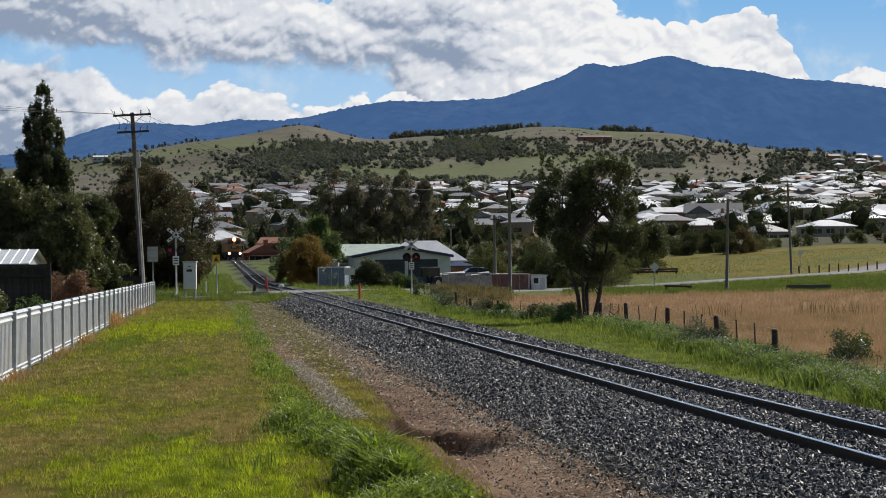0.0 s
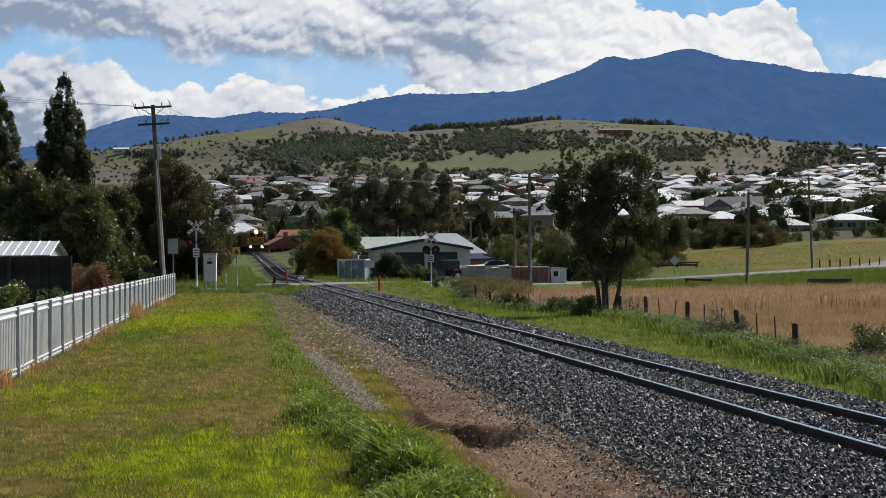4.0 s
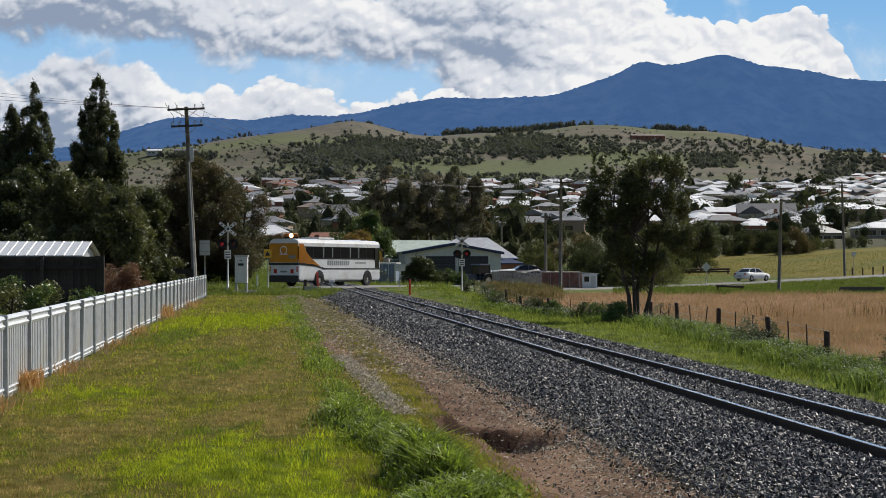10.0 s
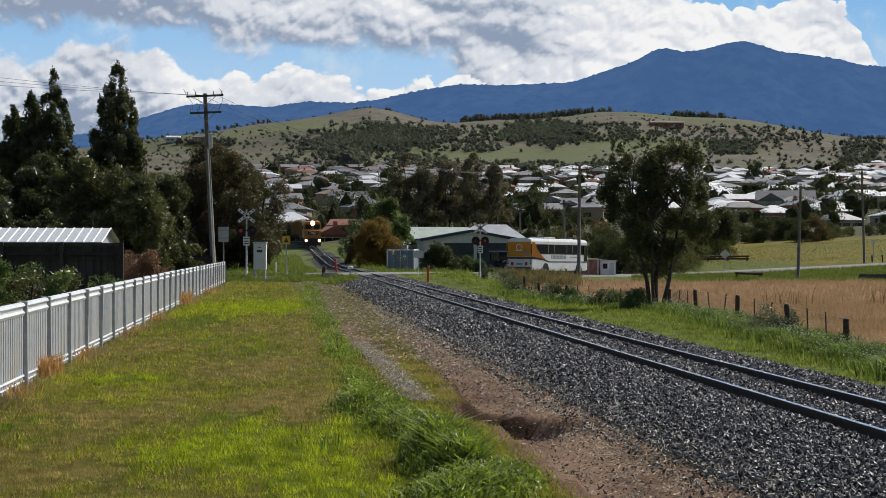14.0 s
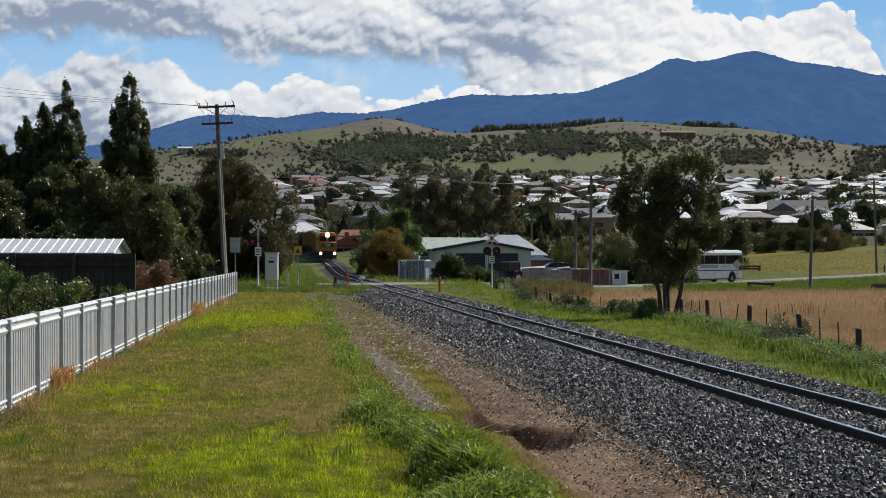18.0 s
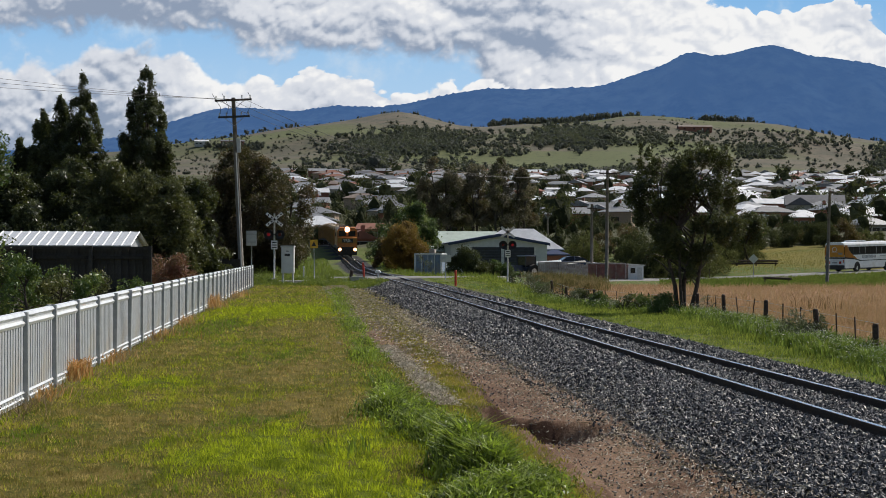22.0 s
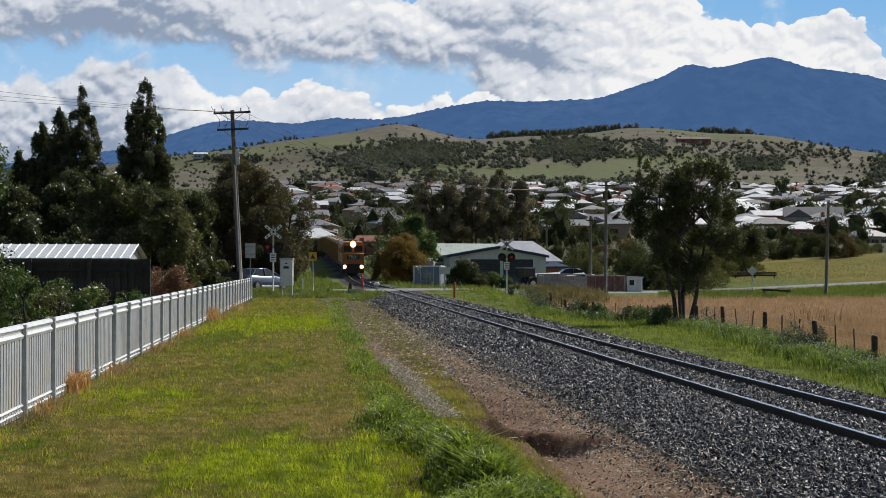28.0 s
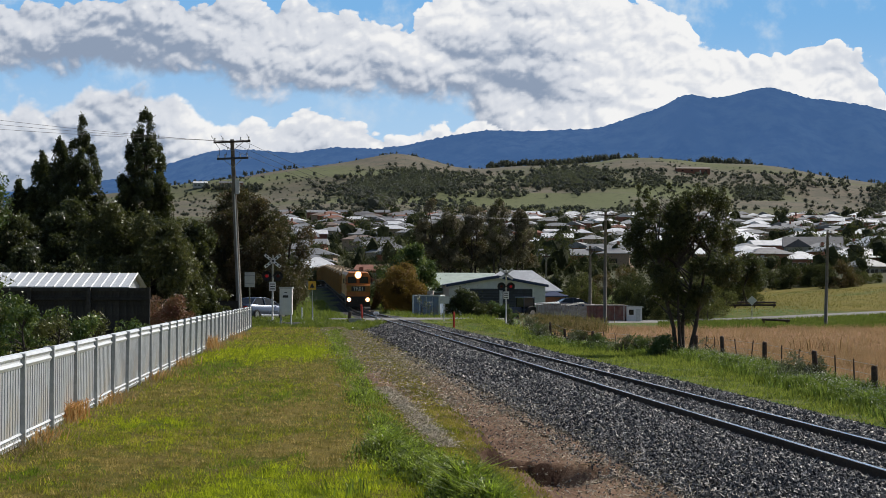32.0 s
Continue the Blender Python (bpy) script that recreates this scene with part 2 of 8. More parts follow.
def track(s):
    """Centre of the track at s metres along it (s grows away from the camera): x, y, heading to the left of +Y in radians."""
    h0 = math.atan2(0.1055, 1.0)
    if s < BEND:
        return 7.0 + T_DIR.x * s, T_DIR.y * s, h0
    a = (s - BEND) / RADIUS
    x0, y0 = 7.0 + T_DIR.x * BEND, T_DIR.y * BEND
    cx, cy = x0 - RADIUS * math.cos(h0), y0 - RADIUS * math.sin(h0)
    return cx + RADIUS * math.cos(h0 + a), cy + RADIUS * math.sin(h0 + a), h0 + a


def rail_z(s):
    """Height of the rail heads."""
    u = np.asarray(s, float)
    return 0.1 + 0.0248 * np.where(u < 150, 0, np.where(u < 175, (u - 150) ** 2 / 50, np.where(u < 285, u - 162.5, 122.5)))


# the road over the crossing: plan points (x, y)
ROAD = ((-95, 82), (-75, 82), (-50, 82), (-34, 83.5), (-25.5, 86.3), (-19.6, 91), (-15.3, 97.3), (-11.0, 104), (-6.7, 111), (-2.2, 118.6), (4.2, 130), (10.6, 141), (17.6, 151), (25.9, 160), (35.4, 168.3), (49.3, 180.5), (62, 195), (80, 220), (105, 256), (125, 286))


def road_z(y):
    return np.interp(y, (80, 97, 108, 119, 126, 138, 150, 165, 173, 181, 195, 240, 280), (0.3, 0.22, 0.1, 0.03, -0.05, -0.6, -0.75, -0.65, -0.35, -0.1, 0.2, 2.5, 5))


def spline(points, step):
    """Catmull-Rom through points, sampled about every step metres."""
    p = [Vector(q) for q in points]
    p = [2 * p[0] - p[1], *p, 2 * p[-1] - p[-2]]
    out = []
    for a, b, c, d in zip(p, p[1:], p[2:], p[3:]):
        k = max(1, int((c - b).length / step))
        for i in range(k):
            t = i / k
            out.append(0.5 * (2 * b + (c - a) * t + (2 * a - 5 * b + 4 * c - d) * t * t + (3 * b - a - 3 * c + d) * t ** 3))
    out.append(p[-2])
    return out


ROAD_LINE = spline(ROAD, 1.0)
ROAD_XY = np.array([(p.x, p.y) for p in ROAD_LINE])
TRACK_XY = np.array([track(s)[:2] for s in np.arange(-60, 520, 2.0)])
TRACK_Z = np.array([float(rail_z(s)) for s in np.arange(-60, 520, 2.0)])

FAR_Y = (-60, 120, 160, 200, 250, 300, 400, 500, 700, 900, 1000, 1150)
FAR_Z = (0, 0, 0.0, 0.6, 2.0, 4.0, 8.5, 15, 29, 43, 50, 60)
# the hill's skyline: bearing x / y, height at 2000 m
HILL_B = (-0.32, -0.19, -0.14, -0.08, -0.038, 0.0, 0.06, 0.105, 0.14, 0.2, 0.225, 0.26, 0.3, 0.36)
HILL_H = (95, 134, 147, 165, 172, 165, 162, 172, 170, 163, 158, 147, 136, 110)


def nearest(x, y, xy, z):
    """Distance to a line of plan points and the value z there."""
    best, val = np.full(x.shape, 1e9), np.zeros(x.shape)
    for (px, py), pz in zip(xy, z):
        d = np.hypot(x - px, y - py)
        m = d < best
        best[m], val[m] = d[m], pz
    return best, val


def land(x, y):
    """Height of the ground without the rail bed's own shape."""
    x, y = np.asarray(x, float), np.asarray(y, float)
    z = np.interp(y, FAR_Y, FAR_Z)
    d = x - (7.0 - 0.1055 * y)
    # paddock right of the line lies lower, and the low ground beyond the crossing
    low = smooth_step(d, 2.0, 5.5) * (1 - smooth_step(y, 150, 195)) * smooth_step(y, -20, 5)
    low = low * (1 - 0.9 * smooth_step(y, 96, 108) * (1 - smooth_step(y, 122, 134)) * (1 - smooth_step(d, 6, 12)))
    z = z - 0.85 * low - 0.35 * low * smooth_step(y, 60, 90) * (1 - smooth_step(y, 95, 120))
    # green slope behind the road
    z = z + 1.6 * smooth_step(x / np.maximum(y, 1), 0.17, 0.33) * smooth_step(y, 190, 250) * (1 - smooth_step(y, 280, 420))
    b = x / np.maximum(y, 1)
    ridge = np.interp(b, HILL_B, HILL_H) + wave_noise(b * 2000, y * 0.2, 160, 3) * 3
    t = smooth_step(y, 900, 2000) * 0.55 + 0.45 * np.clip((y - 950) / 1050, 0, 1)
    h = 46 + (ridge - 46) * t + wave_noise(x, y, 240, 5) * 5 * np.clip((y - 1000) / 400, 0, 1) * np.clip((2000 - y) / 300, 0, 1)
    z = np.where(y > 950, np.maximum(np.where(y < 1150, z, 0), h), z)
    z = np.where(y > 2000, ridge * (1 - smooth_step(y, 2000, 3000)), z)
    return z


def ground_z(x, y):
    """Height of the ground sheet, with rail bed, swale and road bench."""
    x, y = np.asarray(x, float), np.asarray(y, float)
    z = land(x, y)
    near = (y < 560) & (np.abs(x) < 260)
    if near.any():
        xn, yn, zn = x[near], y[near], z[near]
        dt, tz = nearest(xn, yn, TRACK_XY, TRACK_Z)
        w = 1 - smooth_step(dt, 4, 14)
        far = smooth_step(yn, 125, 150)
        zn = zn * (1 - w * far) + (tz - 0.3) * w * far
        d = xn - (7.0 - 0.1055 * yn)
        here = 1 - smooth_step(yn, 118, 135)
        cut = d + np.interp(yn, (14, 20, 27, 36), (0.2, 0.3, 0.12, -0.05)) + 0.07 * wave_noise(xn, yn, 1.4, 63)
        bed = np.where(d < -2.9, np.interp(cut, (-5.0, -4.12, -4.02, -3.4), (0, 0.0, -0.17, -0.19)), np.interp(d, (-2.9, -1.5, 1.5, 2.2, 3.2, 5.5), (-0.19, -0.015, -0.015, -0.12, -0.2, 0)))
        zn = zn + bed * here
        # small erosion hollow beside the ballast
        lip = yn + 0.35 * (xn - 0.92)
        zn = zn - 0.34 * np.exp(-((((xn - 1.0) / 0.75) ** 2 + ((yn - 19.3) / 1.25) ** 2)) ** 2) * (1 - smooth_step(lip + 0.12 * wave_noise(xn, yn * 0, 0.5, 64), 19.75, 20.05))
        lawn = (1 - smooth_step(d, -5.5, -4.5)) * (1 - smooth_step(yn, 80, 95))
        zn = zn + lawn * (wave_noise(xn, yn, 9, 2) * 0.025 - 0.12 * smooth_step(yn, 55, 88))
        r, rz = nearest(xn, yn, ROAD_XY, road_z(ROAD_XY[:, 1]))
        w = 1 - smooth_step(r, 3.2, 6.5)
        zn = zn * (1 - w) + (rz - 0.05) * w
        z[near] = zn
    return z


def gz(x, y):
    return float(ground_z(np.array([float(x)]), np.array([float(y)]))[0])


# lawn patches: x, y, half width, half depth, strength
LUSH = ((-5.7, 51, 2.4, 7, 1.5), (-1.75, 15.6, 1.15, 1.9, 1.3), (-0.7, 13.0, 1.0, 1.2, 1.0), (-4.6, 23.4, 0.8, 1.5, 1.1), (-4.7, 17.6, 0.6, 0.6, 0.7), (-0.45, 17.0, 0.5, 1.2, 0.6))
CLOVER = ((-6.2, 40.5, 0.85, 4.0, 1.3), (-4.55, 22.6, 0.6, 0.9, 0.8), (-4.65, 16.4, 0.45, 0.7, 1.2), (-2.35, 17.9, 0.7, 0.7, 0.9), (-3.4, 29.0, 0.8, 2.4, 0.8), (-7.0, 70, 2.5, 9, 0.5), (-4.6, 33.5, 0.9, 2.5, 0.7), (-2.6, 13.2, 0.5, 0.5, 0.7), (-1.2, 12.2, 0.5, 0.4, 0.8))
DRY = ((-1.75, 20.3, 0.75, 2.0, 1.2), (-3.9, 18.2, 0.9, 1.3, 1.1), (-3.2, 13.3, 0.8, 0.7, 1.1), (-2.9, 26.0, 0.9, 2.6, 0.8), (-2.3, 33.0, 0.6, 4.0, 0.9), (-5.4, 31.0, 0.6, 3.0, 0.6), (-4.0, 41, 1.2, 4, 0.7), (-4.2, 14.6, 0.5, 0.6, 0.7))


def blobs(x, y, rows):
    """Ragged patches summed."""
    ex, ey = x + 0.22 * wave_noise(x, y * 0.3, 0.7, 61), y + 0.9 * wave_noise(x, y * 0.3, 0.8, 62)
    return sum(a * np.exp(-(((ex - cx) / w) ** 2 + ((ey - cy) / d) ** 2)) for cx, cy, w, d, a in rows)


def patch(x, y):
    """Patches of the lawn: high is lush, low is dry."""
    v = wave_noise(x, y * 0.22, 0.5, 15) * 0.2 + wave_noise(x, y * 0.2, 1.7, 16) * 0.24
    return v + blobs(x, y, LUSH) - blobs(x, y, DRY) - 0.1


def fence_x(y):
    """The old post fence between the line and the paddock."""
    return np.interp(y, (0, 42, 72, 78, 88, 98, 112, 130), (11.3, 11.5, 11.8, 10.4, 8.8, 6.6, 5.2, 6.0))


# ---- ground sheet ----
def ground_material():
    m = bpy.data.materials.new("ground")
    n, l = nodes_of(m)
    b = n["Principled BSDF"]
    co = n.new("ShaderNodeTexCoord").outputs["Object"]

    def zone(k):
        a = n.new("ShaderNodeAttribute")
        a.attribute_name = k
        s = n.new("ShaderNodeMath")
        s.operation = "ADD"
        jit = n.new("ShaderNodeMath")
        jit.operation = "MULTIPLY_ADD"
        jit.inputs[1].default_value, jit.inputs[2].default_value = 0.9, -0.45
        l.new(jag, jit.inputs[0])
        l.new(a.outputs["Fac"], s.inputs[0])
        l.new(jit.outputs[0], s.inputs[1])
        return ramp(n, l, s.outputs[0], 0.35, 0.65)

    jag = noise_node(n, l, co, 1.6, 8.0, 0.7)
    fine, mid, large = noise_node(n, l, co, 22, 4.0), noise_node(n, l, co, 0.9, 6.0), noise_node(n, l, co, 0.035, 5.0)
    # lawn soil colour is darkened to stand for shade between the blades
    lawn = mix(n, l, ramp(n, l, mid, 0.38, 0.62), (0.1, 0.105, 0.014), (0.15, 0.12, 0.03))
    lawn = mix(n, l, ramp(n, l, fine, 0.4, 0.7), lawn, (0.045, 0.045, 0.008))
    dirt = mix(n, l, ramp(n, l, mid, 0.35, 0.65), (0.22, 0.14, 0.092), (0.1, 0.055, 0.035))
    dirt = mix(n, l, ramp(n, l, fine, 0.5, 0.7), dirt, (0.27, 0.19, 0.135))
    dirt = mix(n, l, ramp(n, l, noise_node(n, l, co, 60, 3.0), 0.55, 0.7), dirt, (0.05, 0.03, 0.02))
    # cell edges go dark: shade between ballast stones is put into the colour
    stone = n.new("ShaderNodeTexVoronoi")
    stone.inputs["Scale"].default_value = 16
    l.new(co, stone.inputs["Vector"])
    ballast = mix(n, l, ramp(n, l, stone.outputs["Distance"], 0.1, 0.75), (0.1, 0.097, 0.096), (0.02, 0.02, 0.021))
    dry = mix(n, l, ramp(n, l, mid, 0.3, 0.7), (0.33, 0.195, 0.115), (0.25, 0.15, 0.085))
    verge = mix(n, l, ramp(n, l, mid, 0.35, 0.65), (0.07, 0.115, 0.022), (0.13, 0.13, 0.05))
    town = mix(n, l, ramp(n, l, mid, 0.4, 0.6), (0.06, 0.066, 0.034), (0.1, 0.094, 0.06))
    hill = mix(n, l, ramp(n, l, large, 0.38, 0.6), (0.165, 0.142, 0.108), (0.125, 0.117, 0.09))
    hill = mix(n, l, ramp(n, l, noise_node(n, l, co, 0.004, 4.0), 0.45, 0.62), hill, (0.125, 0.138, 0.066))
    hill = mix(n, l, zone("zone_field"), hill, (0.125, 0.138, 0.068))
    hill = mix(n, l, ramp(n, l, noise_node(n, l, co, 0.16, 6.0, 0.75), 0.54, 0.66), hill, (0.06, 0.062, 0.042))
    col = verge
    lawn = mix(n, l, zone("zone_lush"), lawn, (0.11, 0.135, 0.01))
    lawn = mix(n, l, zone("zone_parched"), lawn, (0.15, 0.115, 0.03))
    slope = mix(n, l, ramp(n, l, mid, 0.35, 0.65), (0.2, 0.155, 0.04), (0.125, 0.115, 0.026))
    # the near-black brown is painted shade of the erosion ledge and hollow
    for k, c in (("zone_slope", slope), ("zone_town", town), ("zone_hill", hill), ("zone_dry", dry), ("zone_lawn", lawn), ("zone_dirt", dirt), ("zone_ledge_shade", (0.055, 0.03, 0.02)), ("zone_ballast", ballast)):
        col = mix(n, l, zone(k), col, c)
    l.new(col, b.inputs["Base Color"])
    b.inputs["Roughness"].default_value = 0.95
    b.inputs["Specular IOR Level"].default_value = 0.08
    bp = n.new("ShaderNodeBump")
    bp.inputs["Strength"].default_value, bp.inputs["Distance"].default_value = 0.7, 0.05
    l.new(noise_node(n, l, co, 9, 8.0, 0.75), bp.inputs["Height"])
    l.new(bp.outputs["Normal"], b.inputs["Normal"])
    return m


def lines(stops):
    """Grid lines: (from, to, step) runs joined."""
    out = []
    for a, b, s in stops:
        out += list(np.arange(a, b, s))
    return np.array(out)


def build_ground():
    xs = lines(((-4800, -800, 500), (-800, -300, 50), (-300, -60, 12), (-60, -14, 2), (-14, -4, 0.3), (-4, 5, 0.15), (5, 14, 0.3), (14, 24, 1), (24, 100, 3), (100, 320, 10), (320, 900, 30), (900, 5000, 400)))
    ys = lines(((-300, -20, 40), (-20, 8, 4), (8, 17, 0.3), (17, 23, 0.12), (23, 40, 0.3), (40, 70, 0.6), (70, 135, 1.0), (135, 300, 3), (300, 600, 10), (600, 1000, 20), (1000, 2200, 30), (2200, 5000, 250)))
    gx, gy = np.meshgrid(xs, ys)
    z = ground_z(gx.ravel(), gy.ravel())
    nx, ny = len(xs), len(ys)
    i = (np.arange(ny - 1)[:, None] * nx + np.arange(nx - 1)[None]).ravel()
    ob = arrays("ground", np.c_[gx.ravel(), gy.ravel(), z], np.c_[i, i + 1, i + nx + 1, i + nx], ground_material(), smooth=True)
    x, y = gx.ravel(), gy.ravel()
    d = x - (7.0 - 0.1055 * y)
    here = 1 - smooth_step(y, 300, 330)
    zones = {
        "zone_ballast": (smooth_step(d - np.interp(y, (95, 130), (0, 0.9)), -3.0, -2.6) * (1 - smooth_step(d - np.interp(y, (20, 60, 75), (1.0, 0.5, 0)), 1.9, 2.5))) * here * (0.75 + 0.25 * (1 - smooth_step(y, 60, 100))),
        "zone_dirt": np.clip(smooth_step(d + np.interp(y, (24, 36), (0, 0.8)), -5.3, -4.1) * (1 - smooth_step(d, -2.9, -2.5)) * (1 - smooth_step(y, 95, 105)) * (0.95 - 0.4 * smooth_step(y, 28, 44)) + smooth_step(d, 2.0, 2.5) * (1 - smooth_step(d, 3.0, 4.2)) * (0.8 - 0.7 * smooth_step(y, 25, 55)), 0, 1),
        "zone_lawn": (1 - smooth_step(d + np.interp(y, (24, 36), (0, 0.8)), -5.0, -4.2)) * (1 - smooth_step(y, 92, 100)),
        "zone_dry": smooth_step(x - fence_x(y), 0.2, 1.2) * (1 - smooth_step(y - 1.15 * x, 108, 122)) * smooth_step(y, 5, 25) * (1 - smooth_step(y + 2.5 * wave_noise(x, y, 11, 57), 124, 131)),
        "zone_town": smooth_step(y, 250, 290) * (1 - smooth_step(y, 950, 1010)),
        "zone_hill": smooth_step(y, 960, 1010),
        "zone_field": smooth_step(x / np.maximum(y, 1), 0.022, 0.045) * (1 - smooth_step(x / np.maximum(y, 1), 0.1, 0.125)) * smooth_step(y, 1000, 1040) * (1 - smooth_step((z - 2) / np.maximum(y, 1), 0.0625, 0.066)),
        "zone_slope": (0.75 + 0.25 * wave_noise(x, y, 9, 27)) * smooth_step(x / np.maximum(y, 1), 0.14, 0.18) * smooth_step(y, 172, 190) * (1 - smooth_step(y, 300, 330)) * 0.85,
        # shade painted along the ledge foot and under the hollow's far bank
        "zone_ledge_shade": 0.75 * np.exp(-((d + np.interp(y, (14, 20, 27, 36), (0.2, 0.3, 0.12, -0.05)) + 4.0) / 0.16) ** 2) * smooth_step(y, 15, 19) * (1 - smooth_step(y, 30, 36)) + np.exp(-(((x - 0.92) / 0.5) ** 2 + ((y - 19.75) / 0.45) ** 2)),
        "zone_lush": 0.7 * smooth_step(patch(x, y), 0.2, 1.0),
        "zone_parched": 0.6 - 0.6 * smooth_step(patch(x, y), -1.0, 0.1),
    }
    for k, v in zones.items():
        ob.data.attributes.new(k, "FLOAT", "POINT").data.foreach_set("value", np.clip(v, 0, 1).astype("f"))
    return tagged(ob, "mown lawn, gravel verge, dry paddock and grassy hills", "ground", kind="structure")


build_ground()


# ---- sky and mountains in the distance ----
# cloud banks: bearing and height of the tops, thousandths of the distance
TOP_WEST = ((-520, -300, -175, -150, -95, -64, -35, -13, 10, 40), (186, 186, 190, 184, 188, 184, 176, 171, 158, 110))
TOP_EAST = ((-45, -28, -12, 0, 60, 120, 150, 172, 200, 226, 240, 258, 270, 280, 290, 302), (100, 160, 182, 196, 200, 194, 174, 163, 156, 157, 164, 162, 156, 146, 130, 100))
BASE_UPPER = ((-520, -278, -230, -180, -140, -128, -90, -50, -15, 6, 22, 42, 60), (138, 139, 137, 135, 133, 127, 123, 122, 123, 125, 116, 100, 60))
TOP_LOW = ((-520, -278, -271, -257, -242, -224, -202, -184, -170, -158, -150, -133, -122, -108, -99, -91, -82, -71, -57, -39, -17, 6, 23, 40, 60), (120, 121, 127, 123, 120, 127, 132, 130, 123, 115, 110, 109, 111, 107, 111, 117, 120, 114, 107, 102, 102, 110, 106, 103, 80))
TOP_FAR_EAST = ((296, 304, 312, 324, 345, 400, 500, 620), (80, 108, 120, 126, 124, 128, 140, 120))


def build_clouds():
    """A curved sheet of sky far behind the hills, with cumulus banks. u, v: thousandths of the distance right of +Y and above eye height."""
    us = np.r_[np.arange(-520, -320, 8.0), np.arange(-320, 350, 1.0), np.arange(350, 625, 8.0)]
    vs = np.r_[np.arange(-20, 70, 10.0), np.arange(70, 205, 1.0), np.arange(205, 340, 6.0)]
    u, v = np.meshgrid(us, vs)
    r = 4850.0
    ang = np.arctan(u.ravel() / 1000)
    co = np.c_[r * np.sin(ang), r * np.cos(ang), 2 + r * np.cos(ang) * v.ravel() / 1000]
    nx = len(us)
    i = (np.arange(len(vs) - 1)[:, None] * nx + np.arange(nx - 1)[None]).ravel()

    def field(size, seed, stretch=1.4):
        """Smooth random field with lumps of one size, on the whole sheet."""
        g = np.random.RandomState(seed)
        fy, fx = np.fft.fftfreq(400)[:, None], np.fft.fftfreq(1200)[None]
        k = np.hypot(fx * stretch, fy) * size
        f = np.fft.ifft2(np.fft.fft2(g.normal(0, 1, (400, 1200))) * np.exp(-((k - 0.7) / 0.42) ** 2)).real
        return f / f.std()

    def at(f, du=0.0, dv=0.0):
        return f[np.clip((v + dv + 30).astype(int), 0, 399), np.clip((u + du + 540).astype(int), 0, 1199)]

    # cauliflower lumps: rounded heads with creases between them
    lumps = sum(a * (np.abs(field(sz, 70 + q)) - 0.8) for q, (sz, a) in enumerate(((46, 1.0), (24, 0.62), (12, 0.36), (6.5, 0.2), (4, 0.12))))
    soft = field(60, 90, 1.8)
    n1, n2 = at(lumps), at(soft)
    puff = n1 * 5.0
    west = np.interp(u, *TOP_WEST)
    east = np.interp(u, *TOP_EAST)
    base = np.interp(u, *BASE_UPPER)
    top_a = np.where(u < 10, np.maximum(west, east), east) + puff
    low = np.interp(u, *TOP_LOW) + puff * 0.8
    far = np.interp(u, *TOP_FAR_EAST) + puff * 0.7
    hi = np.full(u.shape, -50.0)
    for cx, cy, hw, hh in ((40, 262, 220, 28), (-270, 245, 120, 26), (370, 245, 90, 25)):
        hi = np.maximum(hi, hh * (1 - np.sqrt(((u - cx) / hw) ** 2 + ((v - cy) / hh) ** 2)) + puff)
    upper = np.minimum(top_a - v, (v - base) * 0.55 + n1 * 1.6 + n2 * 1.5)
    cover = np.maximum(np.maximum(upper, low - v), np.maximum(far - v, hi))
    cover = np.where((u < 60) & (v < 102), np.maximum(cover, 0.6 * (low - v)), cover)
    # sun from the upper right and behind: heads and rims bright, undersides grey
    rise = at(lumps, 2.5, 4.0) - n1
    body = np.where(upper >= np.maximum(low, far) - v, np.interp(v - base, (0, 7, 20, 45), (-0.52, -0.42, 0.0, 0.2)), np.interp(low - v, (0, 8, 22, 50), (0.36, 0.26, 0.0, -0.14)))
    body = np.where((u > 45) & (u < 290), np.interp(u, (45, 90, 150), (0.02, 0.1, 0.3)) + 0.1, body)
    shade = np.interp(u, (-280, -150, -60), (0.16, 0.33, 0.5)) + body - 0.3 * rise + 0.16 * n2 + 0.05 * n1 + 0.34 * np.exp(-np.clip(np.maximum(top_a - v, 0), 0, 40) / 5) * (u > 40)
    shade = shade - 0.34 * np.exp(-(((u - 48) / 26) ** 2 + ((v - 128) / 15) ** 2)) - 0.22 * np.exp(-(((u + 215) / 30) ** 2 + ((v - 156) / 10) ** 2)) - 0.14 * np.exp(-(((u + 230) / 60) ** 2 + ((v - 95) / 20) ** 2))
    m = bpy.data.materials.new("cloudy_sky")
    n, l = nodes_of(m)
    uv = n.new("ShaderNodeUVMap").outputs["UV"]

    def attr(k):
        a = n.new("ShaderNodeAttribute")
        a.attribute_name = k
        return a.outputs["Fac"]

    def madd(a, k, c):
        q = n.new("ShaderNodeMath")
        q.operation = "MULTIPLY_ADD"
        l.new(a, q.inputs[0])
        q.inputs[1].default_value = k
        if isinstance(c, float):
            q.inputs[2].default_value = c
        else:
            l.new(c, q.inputs[2])
        return q.outputs[0]

    small = noise_node(n, l, uv, 150, 7.0, 0.62)
    d = madd(small, 5.0, attr("cloud_cover"))
    edge = n.new("ShaderNodeMath")
    edge.operation = "DIVIDE"
    l.new(madd(d, 1.0, -2.3), edge.inputs[0])
    l.new(attr("cloud_soft"), edge.inputs[1])
    mask = ramp(n, l, edge.outputs[0], 0.0, 1.0)
    sep = n.new("ShaderNodeSeparateXYZ")
    l.new(uv, sep.inputs[0])
    blue = mix(n, l, ramp(n, l, sep.outputs["Y"], 0.08, 0.19), (0.42, 0.62, 0.84), (0.2, 0.45, 0.78))
